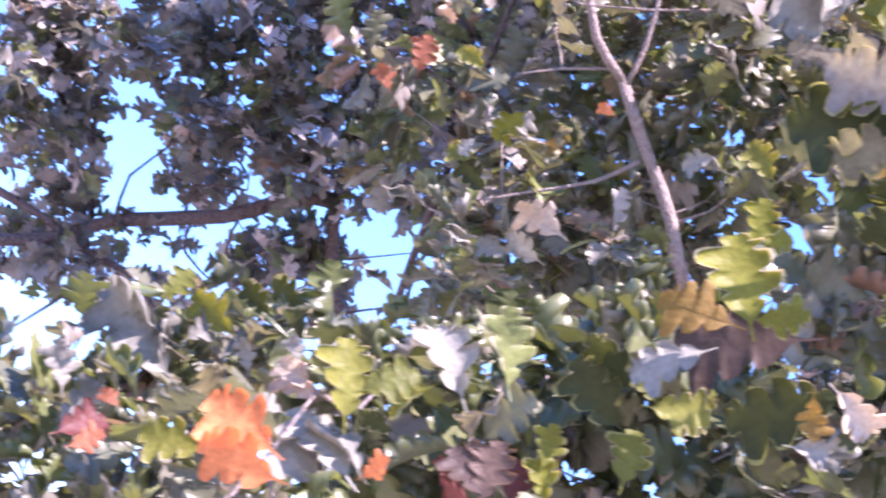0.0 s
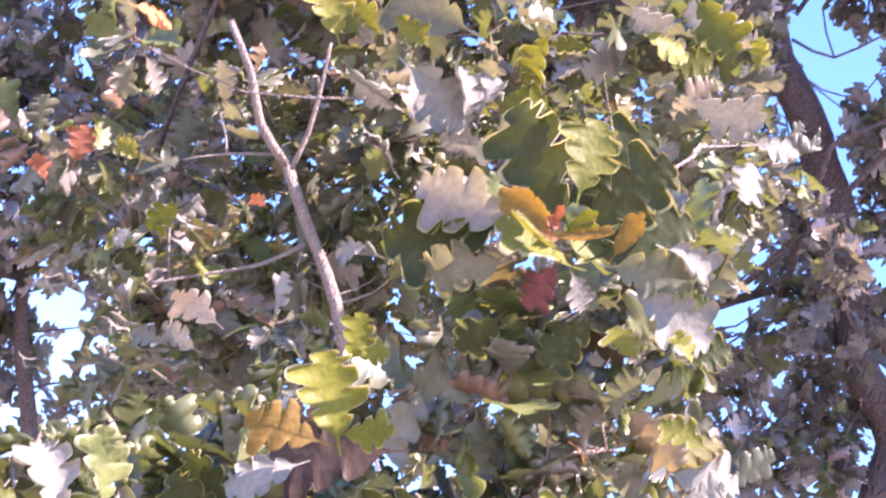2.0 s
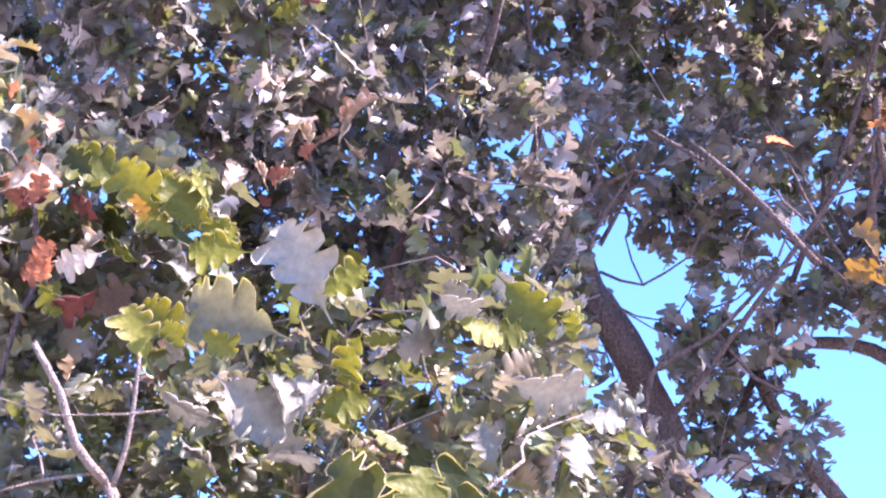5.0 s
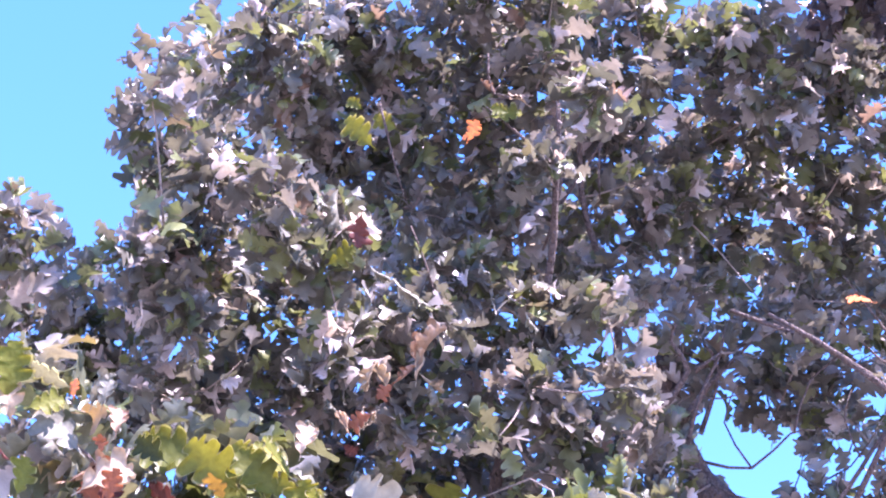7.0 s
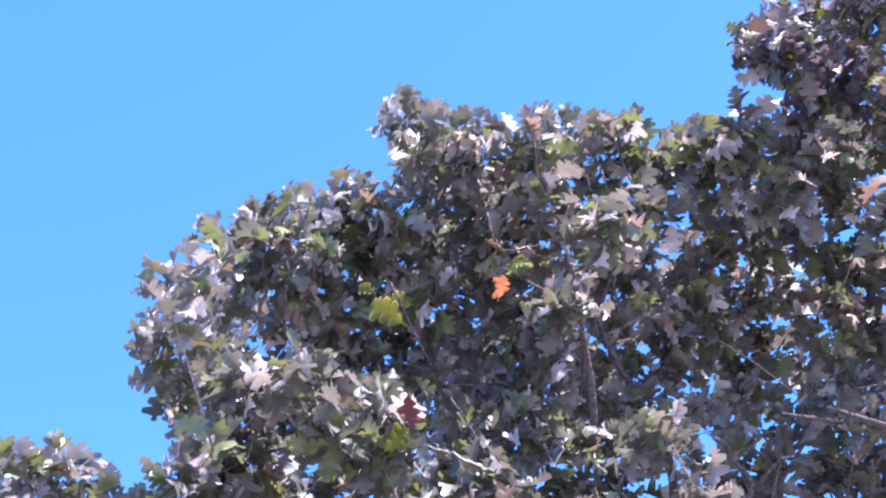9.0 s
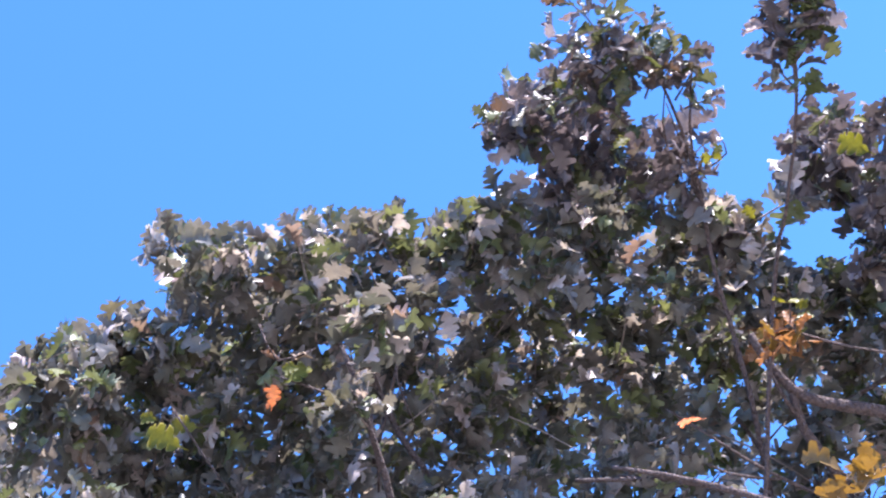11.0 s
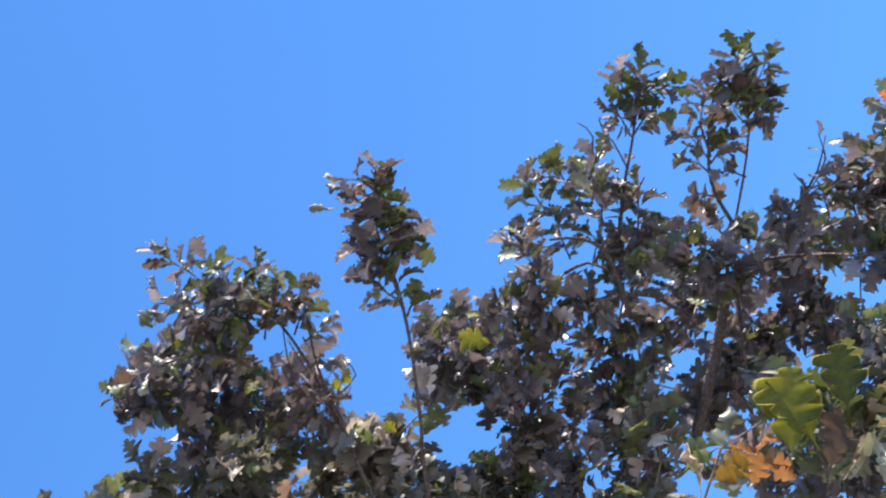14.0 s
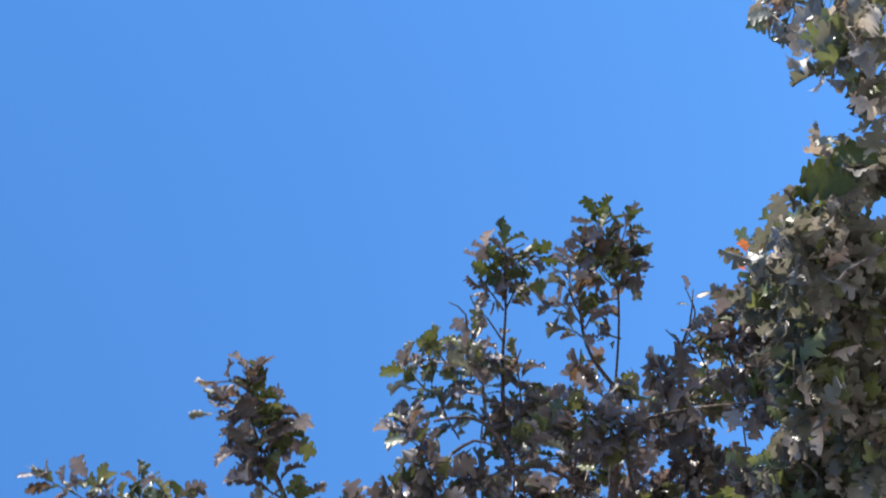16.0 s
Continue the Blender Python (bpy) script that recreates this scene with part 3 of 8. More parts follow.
bough = limb_of(left_oak, [
    ([(-0.89, 6.05, 2.4), (-1.04, 5.99, 2.74), (-1.18, 5.91, 3.04), (-1.24, 5.87, 3.17), (-1.28, 5.82, 3.33), (-1.3, 5.74, 3.6), (-1.31, 5.65, 3.88)], 0.0380, 0.0095),
    ([(-1.27, 5.83, 3.31), (-1.35, 5.81, 3.31), (-1.52, 5.79, 3.18), (-1.69, 5.76, 3.07), (-1.92, 5.71, 2.95), (-2.05, 5.68, 2.83), (-2.27, 5.61, 2.71)], 0.0285, 0.0209),
    ([(-2.3, 5.57, 2.88), (-2.11, 5.65, 2.87), (-1.96, 5.71, 2.83), (-1.75, 5.79, 2.82)], 0.0152, 0.0133),
    ([(-1.99, 5.81, 2.85), (-2.12, 5.72, 3.07), (-2.22, 5.63, 3.25), (-2.38, 5.53, 3.41)], 0.0212, 0.0096),
    ([(-2.01, 5.78, 2.94), (-2.09, 5.71, 3.17), (-2.15, 5.63, 3.41)], 0.0135, 0.0058),
    ([(-1.71, 5.76, 3.06), (-1.72, 5.73, 3.17), (-1.56, 5.77, 3.23)], 0.0076, 0.0038),
    ([(-1.69, 5.77, 3.06), (-1.67, 5.79, 2.96), (-1.53, 5.84, 2.9)], 0.0076, 0.0028),
    ([(-1.91, 5.71, 2.95), (-1.92, 5.68, 3.11), (-1.84, 5.67, 3.25), (-1.85, 5.63, 3.42)], 0.0066, 0.0028),
    ([(-1.55, 5.79, 3.16), (-1.55, 5.82, 3.01), (-1.41, 5.89, 2.86)], 0.0057, 0.0028),
    ([(-1.14, 5.93, 2.98), (-1.01, 5.94, 3.06), (-0.88, 5.95, 3.1)], 0.0057, 0.0028),
    ([(-1.23, 5.93, 3.15), (-1.08, 5.94, 3.23), (-0.97, 5.95, 3.29)], 0.0038, 0.0019),
    ([(-1.92, 5.73, 2.82), (-1.96, 5.74, 2.68), (-2.07, 5.72, 2.5)], 0.0095, 0.0038),
    ([(-1.79, 5.78, 2.82), (-1.61, 5.85, 2.68), (-1.51, 5.91, 2.49)], 0.0095, 0.0047),
])  # low left boughs
boughs.append(bough)
sprays(bough, 0.9, 'green', [
    (-1.88, 5.54, 3.35, 0.04), (-1.88, 6.05, 3.28, 0.08), (-1.81, 6.08, 3.29, 0.08), (-1.8, 5.73, 3.29, 0.06), (-1.69, 6.03, 3.25, 0.06), (-1.4, 5.79, 3.09, 0.05),
    (-1.5, 6.14, 3.12, 0.12), (-1.42, 6.02, 3.17, 0.09), (-1.33, 5.92, 3.24, 0.09), (-1.6, 6.21, 3.05, 0.04), (-2.25, 5.54, 3.31, 0.11), (-2.38, 5.53, 3.41, 0.12),
    (-2.28, 5.5, 3.13, 0.11), (-2.12, 5.43, 3.06, 0.08), (-2.36, 5.83, 3.07, 0.06), (-2.23, 5.94, 3.05, 0.05), (-2.05, 5.77, 2.95, 0.08), (-2.25, 5.82, 2.88, 0.06),
    (-2.23, 5.96, 2.86, 0.09), (-1.98, 5.65, 2.78, 0.07), (-2.08, 5.72, 2.72, 0.04),
])
sprays(bough, 0.9, 'green', [
    (-2.07, 6.08, 2.79, 0.06), (-1.9, 5.73, 2.78, 0.08), (-1.94, 6.05, 2.89, 0.05), (-0.99, 6.18, 3.02, 0.03), (-1.27, 6, 3.14, 0.1), (-1.22, 6.2, 3.08, 0.09),
    (-1.47, 5.88, 3.94, 0.13), (-1.33, 5.85, 3.54, 0.13), (-0.56, 6.24, 3.38, 0.14), (-0.56, 5.8, 3.88, 0.12), (-1.97, 5.3, 3.42, 0.11), (-1.81, 5.46, 3.51, 0.13),
    (-0.41, 6.17, 3.73, 0.12), (-0.65, 5.59, 3.52, 0.12), (-0.83, 5.97, 3.2, 0.14), (-1.55, 5.43, 3.56, 0.14), (-1.13, 5.52, 3.78, 0.11),
])
sprays(bough, 0.9, 'green', [
    (-0.8, 5.52, 3.64, 0.13), (-1.42, 5.67, 3.63, 0.12), (-0.88, 5.5, 3.92, 0.11), (-1.6, 5.67, 3.41, 0.12), (-0.71, 5.92, 4.34, 0.12), (-0.83, 6.09, 3.43, 0.14),
    (-1.03, 5.63, 3.42, 0.13), (-0.33, 5.77, 3.39, 0.14), (-1.71, 5.29, 3.66, 0.12), (-1.05, 5.51, 3.62, 0.11), (-0.77, 5.83, 4.12, 0.13), (-0.55, 6.14, 3.56, 0.13),
    (-0.95, 5.53, 3.76, 0.12), (-1.59, 5.59, 3.86, 0.12), (-1.29, 5.83, 3.74, 0.12), (-0.6, 5.84, 4.13, 0.12), (-1.39, 5.55, 3.31, 0.11), (-1.7, 5.42, 3.31, 0.11),
    (-2.09, 5.76, 3.76, 0.14), (-1.21, 5.79, 4.08, 0.12), (-0.84, 5.66, 3.48, 0.13), (-0.89, 5.85, 4.27, 0.12),
])
sprays(bough, 0.9, 'green', [
    (-0.67, 6.11, 3.22, 0.12), (-2.4, 5.36, 3.38, 0.09), (-2.32, 5.34, 3.44, 0.09), (-2.24, 5.4, 3.44, 0.08), (-2.3, 5.34, 3.23, 0.08), (-2.18, 5.54, 3.38, 0.07),
    (-2.47, 5.78, 3.24, 0.08), (-2.19, 5.79, 3.36, 0.05), (-2.24, 5.71, 3.02, 0.04), (-2.03, 5.54, 3.05, 0.05), (-2.1, 5.48, 3.49, 0.08), (-1.86, 5.76, 2.98, 0.04),
    (-1.44, 5.98, 2.96, 0.07), (-0.92, 5.87, 3.06, 0.04), (1.2, 5.85, 4.31, 0.103), (1.16, 5.52, 3.96, 0.086), (1.33, 5.9, 4.2, 0.103),
    (1.01, 6.04, 3.94, 0.06),
])
sprays(bough, 0.9, 'green', [
    (1.07, 5.65, 3.84, 0.09), (1.35, 5.69, 3.88, 0.095), (1.13, 6.09, 3.7, 0.12), (1.19, 5.62, 3.6, 0.095),
    (1.44, 5.75, 3.6, 0.11),
])
sprays(bough, 0.8, 'green', [
    (-1.5, 5.27, 4.19, 0.14), (-1.15, 5.3, 4.04, 0.12), (-0.81, 5.67, 4.55, 0.14), (-1.38, 5.49, 4.05, 0.13), (-0.95, 5.42, 4.46, 0.11), (-0.98, 5.56, 4.12, 0.12),
    (-1.43, 5.68, 4.51, 0.13), (-1.21, 5.38, 3.83, 0.11), (-1.01, 5.49, 3.9, 0.12), (-1.46, 5.72, 4.35, 0.14), (-1.41, 5.52, 3.44, 0.13), (-0.95, 5.65, 3.61, 0.12),
    (-1.54, 5.75, 3.78, 0.12), (-0.85, 5.97, 3.99, 0.12), (-1.56, 5.74, 4.03, 0.14), (-1.17, 5.72, 3.58, 0.13),
])

bough = limb_of(main_oak, [
    ([(1.67, 4.65, 5.39), (1.75, 4.38, 5.49), (1.81, 4.13, 5.57), (1.85, 3.93, 5.66), (1.86, 3.84, 5.73), (1.89, 3.74, 5.8), (1.95, 3.66, 5.86)], 0.0125, 0.0035),
])  # upright shoots on the outer crown
boughs.append(bough)

bough = limb_of(main_oak, [
    ([(1.45, 5.75, 4.5), (1.53, 5.38, 4.98), (1.58, 5.05, 5.36), (1.59, 4.78, 5.68), (1.62, 4.6, 5.88), (1.62, 4.44, 6.06), (1.58, 4.23, 6.28)], 0.0154, 0.0039),
    ([(1.62, 4.6, 5.88), (1.65, 4.45, 6.04), (1.71, 4.31, 6.16)], 0.0068, 0.0029),
    ([(1.61, 4.62, 5.87), (1.61, 4.52, 5.98), (1.6, 4.39, 6.12)], 0.0048, 0.0019),
    ([(1.56, 4.53, 5.98), (1.57, 4.43, 6.08), (1.63, 4.32, 6.18)], 0.0039, 0.0019),
    ([(1.65, 4.55, 5.92), (1.74, 4.52, 5.94), (1.73, 4.47, 5.99)], 0.0029, 0.0019),
])  # round tuft on the outer crown
boughs.append(bough)
sprays(bough, 1, 'dusk', [
    (1.46, 4.31, 6.31, 0.12), (1.15, 4.55, 6.42, 0.09), (1.08, 4.54, 6.41, 0.05), (1.3, 4.55, 6.47, 0.11), (1.17, 4.5, 6.28, 0.12), (1.38, 4.65, 6.37, 0.14),
    (1.46, 4.73, 6.25, 0.14), (1.26, 4.71, 6.23, 0.11), (1.59, 4.58, 5.98, 0.08), (1.7, 4.85, 5.91, 0.09),
])

bough = limb_of(main_oak, [
    ([(3.02, 4.61, 5.51), (3.07, 4.51, 5.58), (3.1, 4.45, 5.61), (3.19, 4.35, 5.67), (3.28, 4.21, 5.74), (3.36, 4.09, 5.84)], 0.0150, 0.0035),
    ([(3.1, 4.45, 5.61), (3.09, 4.36, 5.69), (3.11, 4.27, 5.75), (3.17, 4.16, 5.81), (3.25, 4.06, 5.87)], 0.0080, 0.0030),
    ([(2.78, 4.56, 5.87), (2.84, 4.43, 5.91), (2.9, 4.33, 5.95), (2.98, 4.22, 6.0), (3.06, 4.09, 6.07)], 0.0085, 0.0030),
])  # forked shoots at the top
boughs.append(bough)

bough = limb_of(main_oak, [
    ([(2.58, 4.98, 5.22), (2.83, 4.73, 5.39), (2.99, 4.55, 5.51)], 0.0239, 0.0159),
    ([(2.99, 4.55, 5.51), (3.11, 4.51, 5.46), (3.23, 4.5, 5.37)], 0.0090, 0.0050),
    ([(2.66, 4.64, 5.64), (2.7, 4.49, 5.79), (2.66, 4.43, 5.88), (2.56, 4.42, 5.95)], 0.0100, 0.0050),
    ([(3.29, 4.37, 5.49), (3.38, 4.29, 5.5), (3.45, 4.2, 5.54)], 0.0060, 0.0020),
    ([(2.76, 4.29, 5.97), (2.84, 4.17, 6.04), (2.82, 4.13, 6.1)], 0.0050, 0.0020),
    ([(2.98, 4.56, 5.5), (3.05, 4.55, 5.46), (3.08, 4.59, 5.38)], 0.0060, 0.0030),
    ([(2.55, 4.51, 5.86), (2.63, 4.49, 5.83), (2.68, 4.52, 5.77)], 0.0070, 0.0040),
    ([(2.82, 4.65, 5.51), (2.76, 4.59, 5.63), (2.66, 4.58, 5.71)], 0.0080, 0.0040),
])  # upper right crown
boughs.append(bough)
sprays(bough, 1, 'dusk', [
    (2.43, 4.58, 5.84, 0.1), (2.95, 4.76, 5.67, 0.108), (2.61, 4.68, 5.84, 0.081), (2.12, 4.89, 6.17, 0.05), (2.11, 4.68, 6.03, 0.09),
    (2.27, 4.8, 6.13, 0.09), (2.29, 4.54, 5.86, 0.07), (2.1, 4.97, 6.1, 0.08), (2.18, 4.82, 5.96, 0.12),
])
sprays(bough, 1, 'dusk', [
    (2.12, 4.81, 5.99, 0.08), (3.13, 4.54, 5.84, 0.036), (3.22, 4.71, 5.57, 0.099), (3.19, 4.34, 5.38, 0.072), (3.48, 4.48, 5.41, 0.072),
    (3.39, 4.67, 5.53, 0.108), (3.32, 4.44, 5.21, 0.108), (3.61, 4.23, 5.36, 0.08), (3.61, 4.4, 5.33, 0.08), (3.6, 4.62, 5.39, 0.09), (3.52, 5.12, 4.91, 0.12),
    (3.32, 4.93, 5.4, 0.126), (2.85, 4.69, 5.08, 0.108), (2.91, 4.89, 5.45, 0.117), (3.19, 4.55, 5.01, 0.117),
    (3.57, 4.91, 5.1, 0.117),
])
sprays(bough, 1, 'dusk', [
    (2.88, 5.22, 5.26, 0.108), (3.21, 5.21, 5.13, 0.126), (2.66, 4.93, 5.59, 0.108), (3.65, 4.55, 4.97, 0.13), (2.24, 4.7, 5.75, 0.12),
    (3.35, 4.96, 4.99, 0.126), (2.19, 4.97, 5.67, 0.11), (3.26, 5.2, 4.85, 0.14), (2.49, 5.08, 5.5, 0.108), (3.57, 4.69, 5.14, 0.108), (2.21, 4.83, 5.34, 0.11),
    (3.23, 4.96, 5.17, 0.108), (3.29, 4.95, 4.66, 0.14), (2.87, 5.02, 4.99, 0.13), (3.17, 4.99, 5.49, 0.126), (2.76, 4.91, 5.78, 0.108),
    (2.94, 4.4, 5.44, 0.117), (3.5, 4.77, 4.84, 0.12), (3.76, 4.68, 5.28, 0.117),
])
sprays(bough, 1, 'dusk', [
    (3.04, 5.08, 4.87, 0.12),
])

bough = limb_of(side_oak, [
    ([(3.46, 3.12, 4.36), (3.28, 3.26, 4.41), (3.14, 3.33, 4.49)], 0.0127, 0.0048),
])  # right edge of the crown
boughs.append(bough)
sprays(bough, 1, 'green', [
    (3.69, 3.05, 5.18, 0.07), (3.63, 3.04, 5.21, 0.04), (3.41, 2.75, 4.77, 0.06), (3.49, 2.96, 4.88, 0.06), (3.33, 2.72, 4.61, 0.08), (3.5, 2.79, 4.67, 0.1),
    (3.5, 2.97, 4.69, 0.06), (3.47, 3.05, 4.64, 0.06), (3.32, 3.47, 4.88, 0.05), (3.21, 3.43, 4.77, 0.08), (3.35, 3.49, 4.8, 0.09), (3.22, 3.49, 4.7, 0.09),
    (3.56, 3.52, 4.88, 0.09), (3.52, 3.37, 4.88, 0.06), (3.64, 3.48, 4.86, 0.1), (3.68, 4.12, 5.41, 0.03),
])
sprays(bough, 1.2, 'green', [
    (3.2, 3.7, 4.88, 0.07), (3.39, 3.95, 4.95, 0.13), (3.65, 4.45, 5.31, 0.09), (3.38, 3.56, 4.73, 0.14), (3.4, 3.69, 4.66, 0.14), (3.31, 3.85, 4.73, 0.14),
    (3.5, 4.1, 4.76, 0.15), (3.09, 3.81, 4.63, 0.14), (3.24, 3.99, 4.59, 0.14), (3.25, 4.26, 4.76, 0.15), (3.2, 4.14, 4.5, 0.14), (3.13, 4.39, 4.8, 0.15),
    (3.19, 4.39, 4.67, 0.15),
])

bough = limb_of(main_oak, [
    ([(1.77, 5.44, 5.19), (1.8, 5.33, 5.36), (1.79, 5.25, 5.47), (1.69, 5.18, 5.61)], 0.0162, 0.0071),
    ([(1.8, 5.33, 5.36), (2.22, 5.17, 5.37), (2.52, 4.97, 5.47), (2.63, 4.73, 5.71)], 0.0091, 0.0051),
    ([(1.08, 5.27, 5.33), (1.31, 5.28, 5.24), (1.47, 5.32, 5.12), (1.66, 5.33, 5.02)], 0.0059, 0.0039),
    ([(1.13, 5.26, 5.33), (1.39, 5.3, 5.18), (1.54, 5.35, 5.05)], 0.0059, 0.0029),
    ([(1.53, 5.16, 5.35), (1.57, 5.22, 5.24), (1.55, 5.33, 5.08)], 0.0078, 0.0049),
    ([(1.57, 5.22, 5.24), (1.7, 5.15, 5.29)], 0.0049, 0.0020),
])  # middle right crown
boughs.append(bough)
sprays(bough, 0.85, 'green', [
    (1.56, 5.28, 5.97, 0.126), (1.82, 5.18, 5.29, 0.12), (1.69, 5.34, 5.83, 0.14), (1.46, 5.1, 6.24, 0.117),
    (2.34, 4.93, 5.14, 0.13), (1.93, 5.35, 5.63, 0.14), (1.12, 4.99, 6.11, 0.108), (0.78, 5.18, 5.92, 0.099), (2.08, 5.19, 5.67, 0.14), (2.29, 5.25, 5.39, 0.14),
    (1.74, 5.51, 5.56, 0.112), (1.11, 4.97, 6.38, 0.045), (2.1, 5.39, 5.54, 0.12), (0.53, 5.11, 5.97, 0.108), (2.18, 5.15, 5.06, 0.13),
    (1.22, 5.25, 5.73, 0.12), (1.79, 5.04, 5.83, 0.13), (1.33, 4.79, 5.78, 0.108), (1.89, 5, 5.64, 0.1),
])
sprays(bough, 0.85, 'green', [
    (1.57, 4.99, 5.98, 0.14), (0.83, 4.79, 6.17, 0.099), (2.18, 5.43, 5.35, 0.13), (2.15, 5.11, 5.46, 0.12), (0.66, 5.06, 6, 0.036),
    (0.99, 5.44, 5.96, 0.126), (0.94, 4.95, 6.17, 0.117), (2.42, 5.24, 5.15, 0.14), (1.28, 4.97, 6.27, 0.135), (1.35, 5.25, 5.93, 0.126), (2.5, 4.78, 5.31, 0.12),
])
sprays(bough, 1, 'green', [
    (1.78, 4.83, 5.87, 0.07), (1.73, 4.84, 5.89, 0.08), (1.7, 4.91, 6.02, 0.06), (1.57, 4.67, 5.88, 0.08), (1.01, 4.66, 6.15, 0.036),
    (0.78, 4.98, 6.3, 0.09), (0.86, 4.67, 6.05, 0.081), (1, 4.85, 6.22, 0.09),
])
sprays(bough, 0.5, 'russet', [
    (1.77, 5.12, 5.59, 0.08),
])

bough = limb_of(main_oak, [
    ([(0.58, 5.39, 5.25), (0.43, 5.1, 5.69), (0.4, 4.92, 5.92), (0.34, 4.83, 6.03)], 0.0216, 0.0059),
    ([(0.32, 5.15, 5.62), (0.48, 4.98, 5.83), (0.58, 4.87, 5.97)], 0.0088, 0.0039),
    ([(0.51, 4.77, 5.78), (0.47, 4.84, 5.7), (0.48, 4.93, 5.57)], 0.0057, 0.0028),
    ([(0.36, 4.87, 5.66), (0.33, 4.98, 5.51), (0.3, 5.05, 5.43)], 0.0076, 0.0038),
    ([(0.25, 4.72, 5.85), (0.35, 4.76, 5.81), (0.32, 4.87, 5.67)], 0.0047, 0.0019),
    ([(0.12, 4.75, 5.82), (0.22, 4.74, 5.84)], 0.0047, 0.0028),
    ([(0.49, 4.59, 5.99), (0.5, 4.66, 5.91)], 0.0038, 0.0019),
])  # left top of the crown
boughs.append(bough)
sprays(bough, 1, 'green', [
    (-0.12, 4.62, 6.39, 0.06), (0.01, 4.46, 6.17, 0.04), (-0.11, 4.54, 6.16, 0.07), (-0.11, 4.83, 6.3, 0.1), (0.07, 4.61, 6.14, 0.11), (0.29, 4.53, 6.12, 0.08),
    (0.24, 4.64, 6.23, 0.05), (0.41, 4.8, 6.39, 0.08), (0.57, 4.7, 6.23, 0.063), (0.7, 4.83, 6.25, 0.027), (0.12, 4.95, 6.22, 0.14), (0.28, 4.66, 5.96, 0.09),
    (0.48, 4.86, 6.1, 0.07), (0.62, 4.83, 6.08, 0.081), (-0.65, 4.58, 5.99, 0.07), (-0.57, 4.83, 6.25, 0.06), (-0.47, 4.64, 6.06, 0.06), (-0.38, 4.74, 6.13, 0.07),
    (-0.32, 4.82, 6.2, 0.05), (-0.21, 4.7, 6.03, 0.14),
])
sprays(bough, 1, 'green', [
    (-0.69, 4.72, 5.99, 0.14), (-0.51, 4.64, 5.9, 0.13),
])
sprays(bough, 0.95, 'green', [
    (0.86, 4.89, 6.35, 0.045), (1, 4.62, 6.1, 0.054), (0.81, 4.9, 6.26, 0.081), (0.91, 4.77, 6.07, 0.108), (1.17, 4.81, 6.12, 0.072),
    (1.05, 4.73, 5.83, 0.108), (1.24, 4.85, 5.97, 0.117), (0.8, 5.02, 6.22, 0.045), (1.28, 4.67, 6.01, 0.099),
])
sprays(bough, 0.88, 'green', [
    (-0.1, 4.88, 5.76, 0.13), (-0.27, 5.25, 5.93, 0.15), (0.2, 5.23, 5.55, 0.12), (0.6, 5.08, 5.75, 0.054), (2.05, 5.48, 5.32, 0.13),
    (-0.31, 4.86, 5.85, 0.13), (0.24, 5, 5.6, 0.12), (0.37, 5.36, 5.68, 0.12), (-0.87, 5.27, 6, 0.13), (0.5, 5.13, 5.38, 0.117), (1.04, 5.18, 5.36, 0.089),
    (1.73, 5.36, 5.12, 0.13), (0.08, 4.94, 5.92, 0.13), (-0.03, 5.25, 5.81, 0.13), (0.76, 5.16, 5.7, 0.126), (1.38, 5.08, 5.31, 0.066), (0.34, 5.12, 6.01, 0.08),
    (-0.52, 4.78, 5.82, 0.12), (-0.38, 4.79, 5.99, 0.12), (-0.09, 5.08, 6.17, 0.13), (-0.44, 5.03, 5.64, 0.14),
])
sprays(bough, 0.88, 'green', [
    (1.81, 5.16, 4.89, 0.13), (0.71, 5.21, 5.42, 0.072), (1.21, 5.27, 5.54, 0.12), (-0.19, 4.99, 5.52, 0.11), (1.62, 4.93, 5.75, 0.14),
    (-0.65, 5.06, 5.86, 0.06), (1.58, 5.49, 5.4, 0.066), (-0.81, 4.84, 5.88, 0.1), (0.96, 5.58, 5.5, 0.029),
    (0.05, 5.07, 5.51, 0.12), (-0.44, 4.98, 5.83, 0.09), (0.13, 5.03, 5.79, 0.12), (0.49, 5.38, 5.85, 0.07),
])

